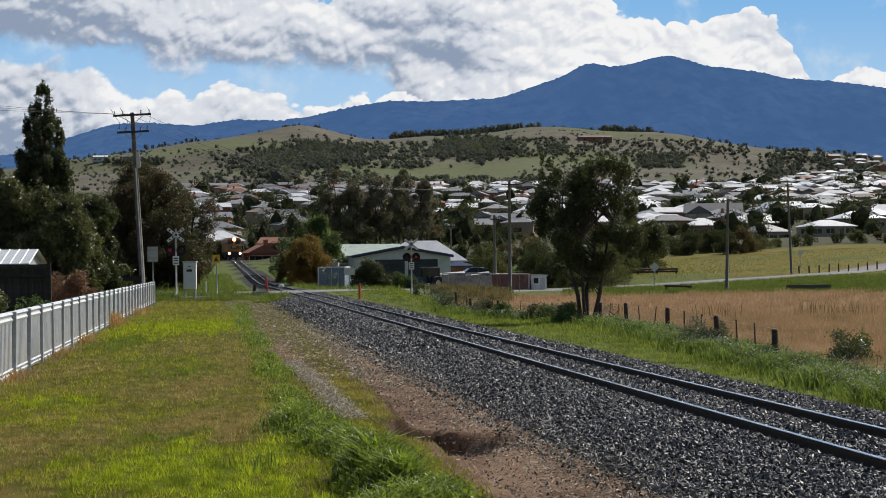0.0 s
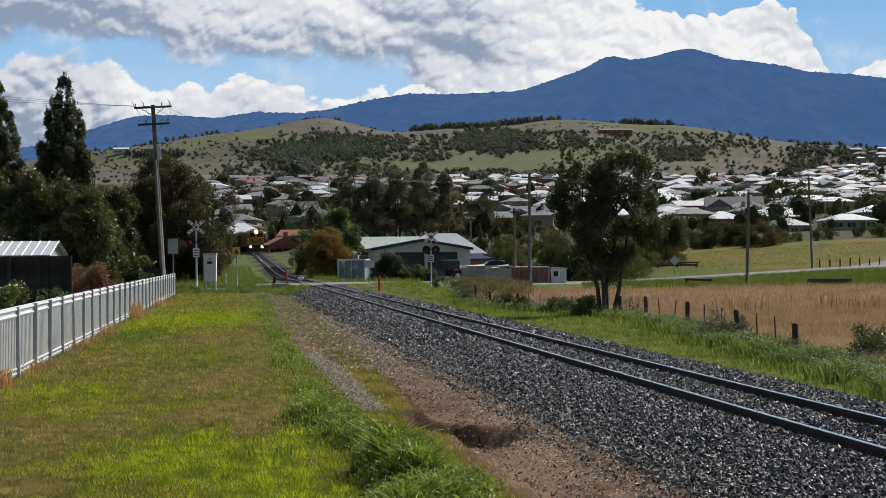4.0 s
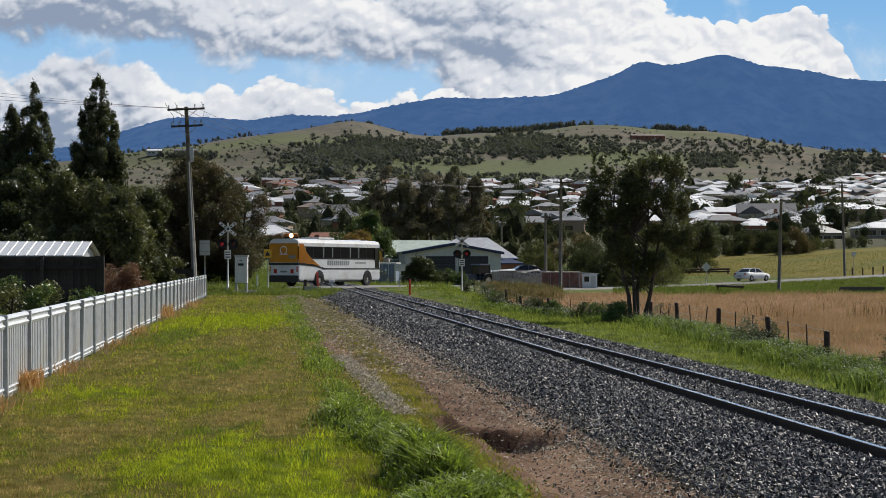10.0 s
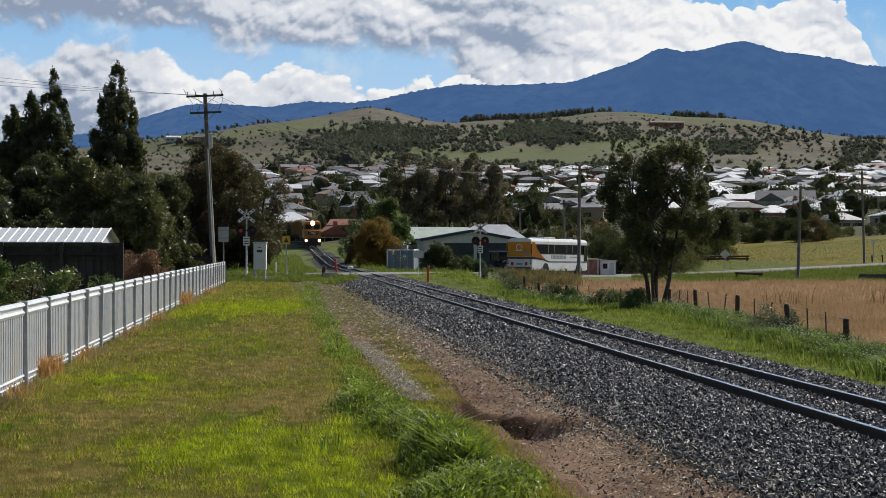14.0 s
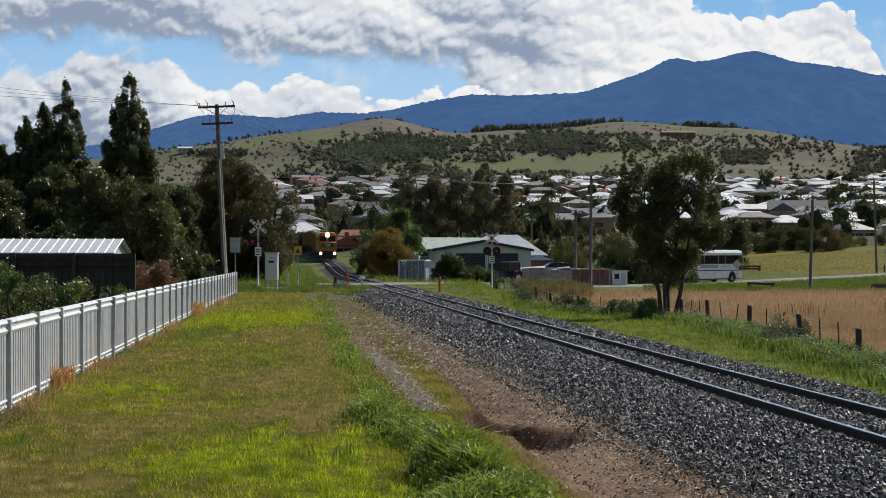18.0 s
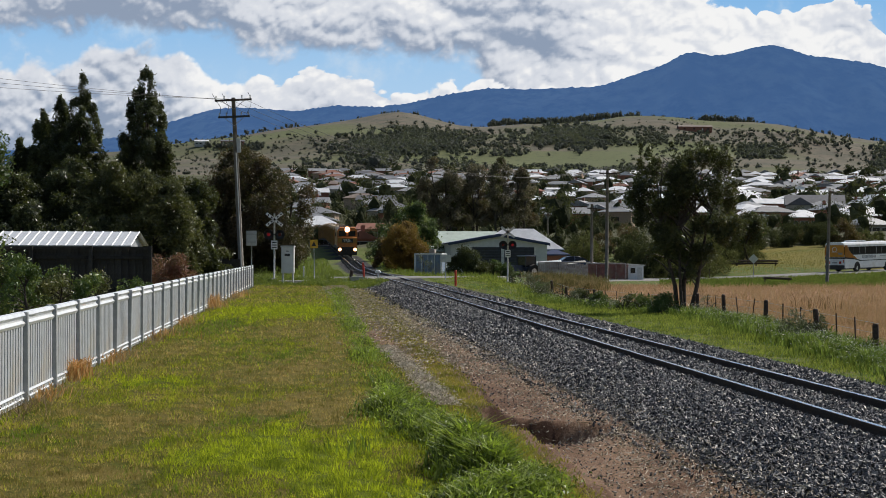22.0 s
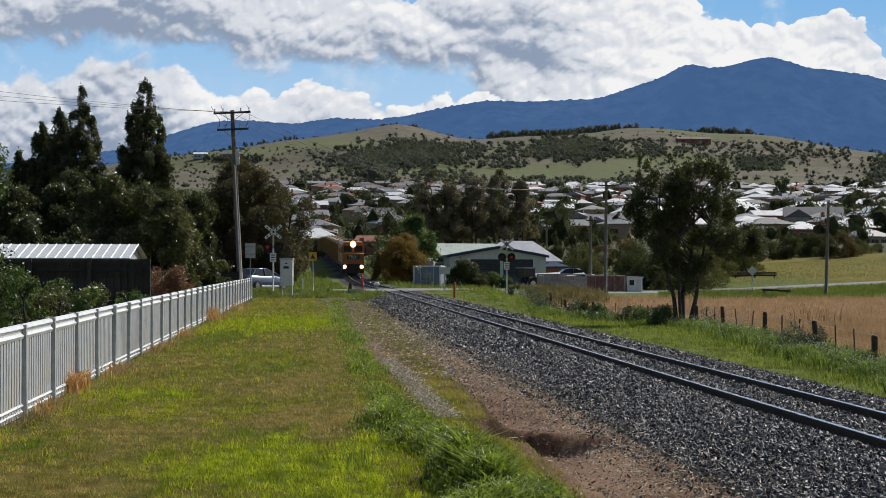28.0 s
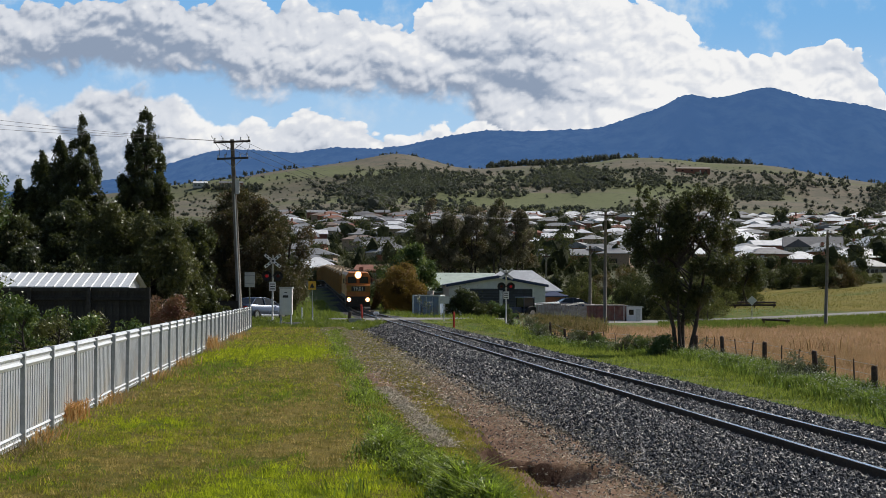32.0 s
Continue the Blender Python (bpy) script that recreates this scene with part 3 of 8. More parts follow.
    blue = mix(n, l, ramp(n, l, noise_node(n, l, uv, 22, 5.0, 0.6), 0.48, 0.75), blue, (0.55, 0.68, 0.82))
    q = madd(small, 0.5, attr("cloud_shade"))
    body = mix(n, l, ramp(n, l, q, 0.1, 0.85), (0.27, 0.335, 0.45), (0.68, 0.71, 0.77))
    body = mix(n, l, ramp(n, l, q, 0.8, 1.4), body, (0.9, 0.9, 0.9))
    col = mix(n, l, mask, blue, body)
    em = n.new("ShaderNodeEmission")
    l.new(col, em.inputs["Color"])
    l.new(em.outputs[0], n["Material Output"].inputs["Surface"])
    ob = arrays("backdrop_sky", co, np.c_[i, i + 1, i + nx + 1, i + nx], m, smooth=True)
    # tops are crisp, undersides and the hazy west are soft
    edge_soft = np.where(upper >= low - v, np.where(top_a - v < v - base, 1.8, 6.0), np.interp(u, (-230, -150, -120), (7.0, 5.0, 2.0)))
    for k, a in (("cloud_cover", cover), ("cloud_shade", shade), ("cloud_soft", edge_soft)):
        ob.data.attributes.new(k, "FLOAT", "POINT").data.foreach_set("value", a.ravel().astype("f"))
    lay = ob.data.uv_layers.new(name="UVMap")
    idx = np.zeros(len(ob.data.loops), "i")
    ob.data.loops.foreach_get("vertex_index", idx)
    q = np.c_[u.ravel() / 1000, v.ravel() / 1000][idx]
    lay.data.foreach_set("uv", q.ravel().astype("f"))
    return tagged(ob, "blue sky with banks of white and grey cumulus cloud", "sky", kind="structure")


SKY = build_clouds()

# the far range: bearing x / y, height at 4300 m
RANGE_B = (-0.45, -0.3, -0.245, -0.216, -0.19, -0.158, -0.14, -0.104, -0.08, -0.05, -0.03, -0.008, 0.02, 0.042, 0.09, 0.105, 0.13, 0.14, 0.147, 0.156, 0.161, 0.175, 0.19, 0.202, 0.212, 0.226, 0.24, 0.257, 0.264, 0.276, 0.31, 0.345, 0.42, 0.5)
RANGE_Y = (200, 270, 300, 314, 348, 392, 396, 386, 402, 398, 410, 432, 452, 448, 456, 478, 513, 537, 552, 552, 540, 548, 566, 574, 562, 542, 538, 526, 524, 508, 498, 478, 430, 380)


def build_range():
    us = np.arange(-0.48, 0.52, 0.0015)
    rows = np.linspace(0, 1, 26)
    h = np.interp(us, RANGE_B, RANGE_Y)
    h = np.convolve(np.pad(h, 3, "edge"), np.ones(7) / 7, "valid")
    ver = []
    r = np.random.RandomState(4)
    crest = h + r.normal(0, 0.5, len(us)) + r.uniform(0, 2.0, len(us)) ** 3 * 0.4
    for t in rows:
        dist = 3450 + 850 * t
        rough = wave_noise(us * 4300, np.full(us.shape, t * 900), 420, 8) * 26 + wave_noise(us * 4300, np.full(us.shape, t * 900), 150, 9) * 9
        z = (crest if t == 1 else h) * (0.1 + 0.9 * t ** 1.15) + rough * np.sin(math.pi * t)
        ver.append(np.c_[us * dist, np.full(us.shape, dist), z])
    nx = len(us)
    i = (np.arange(len(rows) - 1)[:, None] * nx + np.arange(nx - 1)[None]).ravel()
    # distance haze is put in as a bluish base colour and blue emission
    m = mat("distant_forest_haze_glow", (0.085, 0.105, 0.12), (0.018, 0.035, 0.075), 0.018, 0.95, 0.0, 0, (0.03, 0.05, 0.085), 0.005)
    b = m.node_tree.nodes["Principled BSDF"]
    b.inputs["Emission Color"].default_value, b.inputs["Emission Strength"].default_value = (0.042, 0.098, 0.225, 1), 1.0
    return tagged(arrays("backdrop_mountain", np.concatenate(ver), np.c_[i, i + 1, i + nx + 1, i + nx], m, smooth=True), "distant forested mountain range with blue haze in its colour", "mountain", kind="structure")


build_range()


# ---- road ----
def build_road():
    bm = bmesh.new()
    prev = None
    for k, p in enumerate(ROAD_LINE):
        d = (ROAD_LINE[min(k + 1, len(ROAD_LINE) - 1)] - ROAD_LINE[max(k - 1, 0)]).normalized()
        nrm = Vector((d.y, -d.x))
        z = float(road_z(p.y))
        row = [bm.verts.new((p.x + nrm.x * o, p.y + nrm.y * o, z + dz)) for o, dz in ((-3.1, -0.25), (-3.1, 0.0), (0, 0.03), (3.1, 0.0), (3.1, -0.25))]
        if prev:
            for a in range(4):
                bm.faces.new((prev[a], prev[a + 1], row[a + 1], row[a]))
        prev = row
    return tagged(part("road", bm, M_ASPHALT, None, "", True), "pale grey sealed country road over the crossing", "road", kind="structure")


build_road()


# ---- railway track ----
def build_track():
    top = empty("railway_track", Matrix(), "single railway line with worn steel rails on dark ballast", "railway track", kind="structure")
    half = ((-0.035, 0), (-0.035, -0.035), (-0.009, -0.045), (-0.009, -0.115), (-0.065, -0.128), (-0.065, -0.14))
    prof = half + tuple((-x, z) for x, z in half[::-1])
    ss = list(np.arange(-40, 285, 6.0)) + list(np.arange(285, 500, 4.0))
    for side in (-1, 1):
        bm, bh = bmesh.new(), bmesh.new()
        prev = prevh = None
        for s in ss:
            x, y, h = track(s)
            nx, ny = math.cos(h), math.sin(h)
            z = float(rail_z(s))
            o = 0.568 * side
            ring = [bm.verts.new((x + nx * (o + a), y + ny * (o + a), z + c)) for a, c in prof]
            head = [bh.verts.new((x + nx * (o + a), y + ny * (o + a), z + c)) for a, c in ((-0.03, 0.001), (-0.022, 0.005), (0.022, 0.005), (0.03, 0.001))]
            if prev:
                k = len(ring)
                for a in range(k):
                    bm.faces.new((prev[a], prev[(a + 1) % k], ring[(a + 1) % k], ring[a]))
                for a in range(3):
                    bh.faces.new((prevh[a], prevh[a + 1], head[a + 1], head[a]))
            prev, prevh = ring, head
        rail = part("rail", bm, M_RAIL, top)
        part("running_surface", bh, M_RAIL_TOP, rail, "polished steel rail head")
    bm = bmesh.new()
    box(bm, -1.05, 1.05, -0.115, 0.115, -0.12, 0.0)
    me = bpy.data.meshes.new("sleeper")
    bm.to_mesh(me)
    bm.free()
    me.materials.append(M_SLEEPER)
    for k in range(290):
        s = 6 + k * 0.66
        x, y, h = track(s)
        piece("sleeper", me, top, pose(x, y, float(rail_z(s)) - 0.145 - 0.01 * (k * 7 % 3), 0, 0, math.degrees(h)))
    return top


build_track()


# ---- steel fence along the lawn ----
FENCE_A, FENCE_B = Vector((-4.85, 11.31)), Vector((-11.5, 86.9))


def build_fence():
    d = (FENCE_B - FENCE_A)
    n = 35
    step = d.length / n
    d.normalize()
    ang = math.degrees(math.atan2(d.y, d.x))
    top = empty("steel_fence", Matrix(), "pale grey ribbed steel panel fence along the lawn", "fence")
    # one panel, x along the fence, the face towards the lawn at -y
    bm = bmesh.new()
    k, w = 12, step - 0.15
    for i in range(k):
        x = 0.06 + w * i / k
        q = w / k
        pts = ((x, 0), (x + q * 0.16, 0), (x + q * 0.26, -0.045), (x + q * 0.9, -0.045), (x + q, 0))
        for (a, b), (c, e) in zip(pts, pts[1:]):
            f = [bm.verts.new(v) for v in ((a, b, 0.02), (c, e, 0.02), (c, e, 1.06), (a, b, 1.06))]
            bm.faces.new(f)
    sheet = bpy.data.meshes.new("panel_sheet")
    bm.to_mesh(sheet)
    bm.free()
    sheet.materials.append(M_FENCE_SHEET)
    bm = bmesh.new()
    prism(bm, ((0.035, -0.1), (0.035, 0.085), (0.0, 0.1), (-0.045, 0.09), (-0.07, 0.05), (-0.035, 0.015), (-0.035, -0.015), (-0.07, -0.05), (-0.05, -0.09)), 0.03, step - 0.03, Matrix.Rotation(math.pi / 2, 4, "Z") @ Matrix.Diagonal((1, -1, 1, 1)))
    rail = bpy.data.meshes.new("rail")
    bm.to_mesh(rail)
    bm.free()
    rail.materials.append(M_FENCE_RAIL)
    bm = bmesh.new()
    box(bm, -0.045, 0.045, -0.1, 0.05, -0.3, 1.2, bevel=0.006)
    post = bpy.data.meshes.new("post")
    bm.to_mesh(post)
    bm.free()
    post.materials.append(M_FENCE_POST)
    rng = random.Random(5)
    knots = [FENCE_A + d * step * k for k in (0, 9, 18, 27, 35)]
    heights = [gz(q.x, q.y) + 0.02 for q in knots]
    for i in range(n + 1):
        p = FENCE_A + d * step * i
        z, ze = (float(np.interp(k, (0, 9, 18, 27, 35), heights)) for k in (i, i + 1))
        tip = math.degrees(math.atan2(ze - z, step))
        m = pose(p.x, p.y, z, 0, -tip, ang)
        piece("post", post, top, pose(p.x, p.y, z + rng.uniform(-0.01, 0.015), rng.uniform(-0.8, 0.8), rng.uniform(-0.8, 0.8), ang))
        if i < n:
            piece("panel_sheet", sheet, top, m @ Matrix.Translation((0, 0.0, rng.uniform(-0.01, 0.01))))
            piece("top_rail", rail, top, m @ Matrix.Translation((0, 0, 1.1)))
            piece("bottom_rail", rail, top, m @ Matrix.Translation((0, 0, 0.12)) @ Matrix.Diagonal((1, 0.9, 0.72, 1)))
    return top


build_fence()


# ---- trees and bushes ----
def leaf_quads(centres, size, rng, flat=0.0):
    """Pointed leaves at centres, turned every way."""
    k = len(centres)
    a = rng.normal(0, 1, (k, 3))
    b = rng.normal(0, 1, (k, 3))
    a[:, 2] *= 1 - flat
    a /= np.linalg.norm(a, axis=1)[:, None]
    b -= a * (a * b).sum(1)[:, None]
    b /= np.linalg.norm(b, axis=1)[:, None]
    s = size * rng.uniform(0.5, 1.3, (k, 1))
    v = np.stack((centres - a * s * 0.5 - b * s * 0.24, centres - a * s * 0.5 + b * s * 0.24, centres + a * s * 0.65), 1).reshape(-1, 3)
    return v, np.arange(k * 3).reshape(-1, 3)


def crown(name, lobes, per_area, size, material, parent, seed, kind=""):
    """Leaves on the outside and inside of many lobes (x, y, z, rx, rz)."""
    rng = np.random.RandomState(seed)
    out = []
    for x, y, z, rx, rz in lobes:
        k = int(per_area * rx * (rx + rz) * 2)
        d = rng.normal(0, 1, (k, 3))
        d /= np.linalg.norm(d, axis=1)[:, None]
        r = rng.uniform(0.25, 1.0, (k, 1)) ** 0.45 * (1 + 0.36 * rng.normal(0, 1, (k, 1)) * (rng.uniform(0, 1, (k, 1)) > 0.75))
        p = d * r * np.array((rx, rx, rz)) + np.array((x, y, z))
        g = np.sin(p[:, 0] * 3.1 + seed) + np.sin(p[:, 1] * 2.7 + 1.3) + np.sin(p[:, 2] * 3.6 + x)
        out.append(p[g < 1.25])
    p = np.concatenate(out)
    v, f = leaf_quads(p, size, rng)
    return arrays(name, v, f, material, parent)


def limbs(bm, base, top, r, ends, rng, leader=True):
    """A tapered trunk that wanders a little, with limbs to the lobes."""
    base, top = Vector(base), Vector(top)
    pts = [base.lerp(top, t) + Vector((rng.uniform(-1, 1), rng.uniform(-1, 1), 0)) * r * 1.2 * (0 < t < 1) for t in (0, 0.25, 0.5, 0.75, 1)]
    tube(bm, [pts[0] - Vector((0, 0, 0.4)), *pts], [r * 1.35, r * 1.15, r * 0.9, r * 0.7, r * 0.5, r * 0.2], 8)
    for e in ends:
        e = Vector(e)
        t = min(0.9, max(0.2, (e.z - base.z) / max(0.1, (top.z - base.z)) * 0.7))
        i = t * 4
        a = pts[int(i)].lerp(pts[min(4, int(i) + 1)], i - int(i))
        mid = a.lerp(e, 0.5) + Vector((0, 0, 0.08 * (e - a).length))
        tube(bm, (a, mid, e), (r * 0.42, r * 0.27, r * 0.08), 5)


def tree(name, x, y, lobes, trunks, material, label, size=0.2, per_area=320, seed=1, second=None, group="", category="tree"):
    """lobes: (dx, dy, z, rx, rz) about the foot; trunks: (dx, dy, top dx, top dy, top z, radius)."""
    z0 = gz(x, y)
    top = empty(name, pose(x, y, z0), label, category, group)
    rng = random.Random(seed)
    bm = bmesh.new()
    each = max(1, len(lobes) // len(trunks))
    for i, (dx, dy, tx, ty, tz, r) in enumerate(trunks):
        limbs(bm, (dx, dy, 0), (tx, ty, tz), r, [l[:3] for l in lobes[i * each:(i + 1) * each]][:14], rng)
    part("trunk", bm, M_BARK, top, "", True)
    crown("crown", lobes, per_area, size, material, top, seed)
    if second:
        r2 = random.Random(seed + 50)
        crown("crown", [(a + r2.uniform(-.3, .3) * d, b, c + 0.35 * e, d * 0.8, e * 0.7) for a, b, c, d, e in lobes if r2.random() < 0.45], per_area * 0.6, size, second, top, seed + 9)
    return top


def cone_lobes(h, r, z0, n, seed, lean=0.0):
    """Small drooping lobes that fill a spire: slim at the tip, wider below."""
    rng = random.Random(seed)
    out = []
    for i in range(n * 14):
        dz = (h - z0) * rng.random() ** 0.75
        w = min(r, float(np.interp(dz, (0, 1, 2.7, 5.3, 9), (0.14, 0.5, 1.1, 1.8, 2.4)))) * rng.uniform(0.8, 1.12)
        a, q = rng.uniform(0, 6.28), math.sqrt(rng.random())
        t = 1 - dz / h
        out.append((math.cos(a) * w * q + lean * t, math.sin(a) * w * q, h - dz - 0.3 * q, 0.16 + 0.1 * w, rng.uniform(0.3, 0.6)))
    return out


def dome_lobes(w, h, n, seed, z0=0.6, r=0.24):
    """Lobes of a round-headed tree: half width w, height h."""
    rng = random.Random(seed)
    out = []
    for i in range(n):
        a, e = rng.uniform(0, 6.28), rng.uniform(-0.15, 1) ** 1.0
        rad = w * math.sqrt(max(0.05, 1 - max(0, e) ** 2)) * math.sqrt(rng.uniform(0.1, 0.95))
        q = w * r * rng.uniform(0.75, 1.35)
        out.append((math.cos(a) * rad, math.sin(a) * rad, z0 + (h - z0) * (0.12 + 0.78 * max(0, e) * rng.uniform(0.75, 1.1)), q, q * rng.uniform(0.8, 1.2)))
    return out


def bush(name, x, y, w, h, material, label, seed, size=0.12, per_area=300, second=None, category="bush", group=""):
    return tree(name, x, y, dome_lobes(w, h, 12, seed, 0.05, 0.36), ((0, 0, 0, 0, h * 0.6, 0.05),), material, label, size, per_area, seed, second, group, category)


SPIRE = "tall narrow dark gum tree with a pointed top"
for k, (x, y, h, m2) in enumerate(((-20.35, 101, 13.5, M_LEAF_GREY), (-24.75, 102, 13.0, M_LEAF_GREY), (-26.45, 103, 11.7, M_LEAF_GREY), (-27.9, 104, 10.9, M_LEAF_OLIVE), (-29.4, 104, 9.0, None), (-30.7, 103, 8.3, None), (-25.6, 104, 10.0, None), (-22.6, 103, 7.6, None))):
    tree("gum_tree", x, y, cone_lobes(h + 0.4, 2.4, 2.0, 24, 1 + k, 0.1), ((0, 0, 0.1, 0, h * 0.9, 0.18),), M_LEAF_DARK, SPIRE, 0.16, 640, 1 + k, m2, "spire gums")
GARDEN = "bushy grey-green gum tree behind the garden sheds"
for k, (x, y, w, h, m2) in enumerate(((-14.5, 75, 2.3, 6.1, M_LEAF_GREY), (-17.0, 77, 2.3, 6.6, M_LEAF_OLIVE), (-19.3, 78, 2.3, 6.6, M_LEAF_GREY), (-21.8, 77, 2.3, 6.0, M_LEAF_OLIVE), (-24.0, 76, 2.2, 6.6, None), (-20.5, 74, 1.8, 4.4, M_LEAF_GREY), (-17.6, 73, 1.6, 4.2, M_LEAF_GREY), (-26.6, 77, 2.2, 6.4, M_LEAF_OLIVE), (-13.9, 80, 2.0, 6.2, M_LEAF_OLIVE))):
    tree("garden_tree", x, y, dome_lobes(w * 1.05, h, 90, 20 + k, 0.2, 0.2), ((-0.2, 0, -0.3, 0, h * 0.7, 0.13), (0.2, 0.1, 0.4, 0, h * 0.65, 0.11)), M_LEAF_OLIVE if k in (0, 1) else M_LEAF_DARK, GARDEN, 0.15, 900, 20 + k, m2, "garden trees")
tree("pale_gum", -15.6, 50.5, dome_lobes(1.35, 6.8, 22, 41, 1.2, 0.3), ((0, 0, 0.1, 0, 5.6, 0.1),), M_LEAF_GREEN, "pale green young gum tree beside the garden", 0.15, 260, 41, M_LEAF_GREY)
# the wide dark tree behind the road
rng = random.Random(7)
tree("wattle_tree", -17.2, 129, dome_lobes(4.7, 10.6, 70, 61, 0.8, 0.24) + [(-3.2 + 0.9 * k, rng.uniform(-1, 1), rng.uniform(0.9, 2.4), 1.1, 1.5) for k in range(8)] + [(-4.2, 0, 3, 1.2, 2.2), (4.4, 0, 3.5, 1.0, 2.5), (4.7, 0, 6.2, 0.9, 1.4)], ((-1.5, 0, -2.2, 0, 7.5, 0.22), (0, 0, 0.2, 0, 8.5, 0.26), (1.6, 0, 2.4, 0, 7.6, 0.22)), M_LEAF_WATTLE, "broad dark wattle tree with rusty brown patches", 0.17, 420, 61, M_LEAF_RUST)
tree("wattle_tree", -14.3, 132, dome_lobes(1.6, 8.6, 22, 62, 1.0, 0.32), ((0, 0, 0.2, 0, 6.6, 0.16),), M_LEAF_DARK, "dark wattle tree with grey weathered foliage", 0.2, 280, 62, M_LEAF_GREY)
# the tree in the paddock by the track


def paddock_tree():
    r = random.Random(11)
    heads = ((-1.5, 5.7, 0.75, 1.0), (-1.3, 6.7, 0.5, 0.75), (-0.85, 6.8, 0.4, 0.65), (-1.95, 5.1, 0.7, 0.9), (-1.1, 4.7, 0.85, 1.0), (-0.5, 5.7, 0.6, 0.9), (-1.6, 4.1, 0.7, 0.8), (-1.0, 3.6, 0.7, 0.8), (-0.3, 4.2, 0.7, 0.9), (-1.3, 2.6, 0.5, 0.6), (-0.25, 6.3, 0.6, 0.8), (0.0, 5.6, 0.75, 0.9), (-0.5, 4.9, 0.7, 0.9), (0.9, 6.5, 0.75, 1.0), (0.35, 6.3, 0.6, 0.8), (1.5, 6.6, 0.62, 0.75), (2.1, 6.3, 0.55, 0.8), (1.2, 5.2, 0.9, 1.0), (2.2, 5.0, 0.7, 1.0),
             (0.2, 5.0, 0.7, 1.0), (1.9, 3.9, 0.75, 0.9), (2.5, 4.0, 0.45, 0.8), (0.9, 3.8, 0.8, 1.0), (-0.6, 3.4, 0.6, 0.8), (0.1, 3.0, 0.6, 0.8), (1.2, 2.9, 0.45, 0.7), (-1.1, 3.0, 0.4, 0.6), (0.5, 2.1, 0.35, 0.6), (-0.4, 2.0, 0.35, 0.5))
    heads = [((a * 1.18 if a < -0.8 else a * 1.05), z + 0.45 * (z > 4), w, h) for a, z, w, h in heads]
    lobes = [(a + r.uniform(-.12, .12), r.uniform(-0.9, 0.9), z, w * 0.8, h * 0.85) for a, z, w, h in heads] + [(a * 1.0 + r.uniform(-.45, .45), r.uniform(-0.9, 0.9), z + r.uniform(-.4, .6), w * 0.42, h * 0.5) for a, z, w, h in heads] + [(a * 1.1 + r.uniform(-.4, .4), r.uniform(-0.9, 0.9), z + r.uniform(-.2, .9), w * 0.24, h * 0.42) for a, z, w, h in heads if z > 3.5 for _ in range(2)]
    tree("paddock_tree", 11.0, 76, [(a * 0.95, b, c * 1.05, d, e) for a, b, c, d, e in lobes] + [(r.uniform(-0.7, 0.8), r.uniform(-0.5, 0.5), r.uniform(1.2, 3.2), 0.3, 0.45) for _ in range(7)], ((-0.25, 0, -1.2, 0.1, 5.4, 0.11), (0.05, 0.1, 0.6, 0, 6.0, 0.13), (0.35, -0.1, 1.6, 0.1, 5.6, 0.11), (-0.05, -0.15, -0.3, 0, 4.8, 0.09)), M_LEAF_DARK, "many-stemmed dark evergreen tree by the paddock fence", 0.13, 850, 11, M_LEAF_OLIVE)


paddock_tree()
# behind the road and the hall
tree("rust_bush", -7.5, 166, dome_lobes(1.5, 4.1, 26, 71, 0.1, 0.32), ((0, 0, 0, 0, 3.0, 0.12),), M_LEAF_RUST, "rounded dull brown wattle bush beside the track", 0.15, 560, 71, M_LEAF_ORANGE)
tree("rust_bush", -5.6, 161, dome_lobes(2.3, 4.8, 40, 72, 0.1, 0.36), ((0, 0, 0, 0, 3.0, 0.1),), M_LEAF_ORANGE, "rounded orange-brown flowering wattle bush", 0.15, 620, 72, M_LEAF_RUST)
tree("green_tree", -4.8, 176, dome_lobes(3.1, 7.4, 44, 73, 1.0, 0.3), ((0, 0, 0, 0, 5.0, 0.16),), M_LEAF_GREEN, "rounded mid-green tree behind the track", 0.2, 420, 73, M_LEAF_PALE)
bush("green_bush", -9.6, 196, 2.0, 4.4, M_LEAF_GREEN, "green bush on the railway bank", 74, 0.22, 160, M_LEAF_OLIVE)
bush("green_bush", -7.4, 177, 1.5, 3.2, M_LEAF_OLIVE, "olive bush on the railway bank", 75, 0.2, 200)
bush("pale_shrub", -3.0, 138, 0.8, 2.4, M_LEAF_GREY, "thin pale shrub beside the container", 76, 0.14, 160)
for k, (x, y, w, h) in enumerate(((-4.5, 262, 2.6, 15), (-1.5, 262, 3.4, 14.6), (3.0, 265, 3.4, 15.4), (7.0, 262, 3.2, 15.8), (10.8, 264, 2.8, 14.0), (0.5, 268, 3.0, 13), (12.0, 270, 2.2, 12))):
    tree("tall_gum", x, y, dome_lobes(w, h, 30, 80 + k, 3.0, 0.28), ((-0.3, 0, -0.6, 0, h * 0.8, 0.22), (0.3, 0, 0.7, 0, h * 0.75, 0.2)), M_LEAF_GUM, "tall dark gum tree behind the hall", 0.24, 260, 80 + k, M_LEAF_SCRUB if k % 2 else M_LEAF_RUST, "gums behind the hall")
tree("cypress", -7.0, 275, cone_lobes(13.0, 1.7, 1.0, 12, 90), ((0, 0, 0, 0, 11, 0.2),), M_LEAF_DARK, "dark narrow cypress among the houses", 0.34, 120, 90)
tree("cypress", 11.6, 185, cone_lobes(5.6, 1.0, 0.4, 9, 91), ((0, 0, 0, 0, 5, 0.12),), M_LEAF_DARK, "small dark cypress beside the white roof", 0.24, 220, 91)
HALL_BUSH = "dense dark green bush in front of the hall"
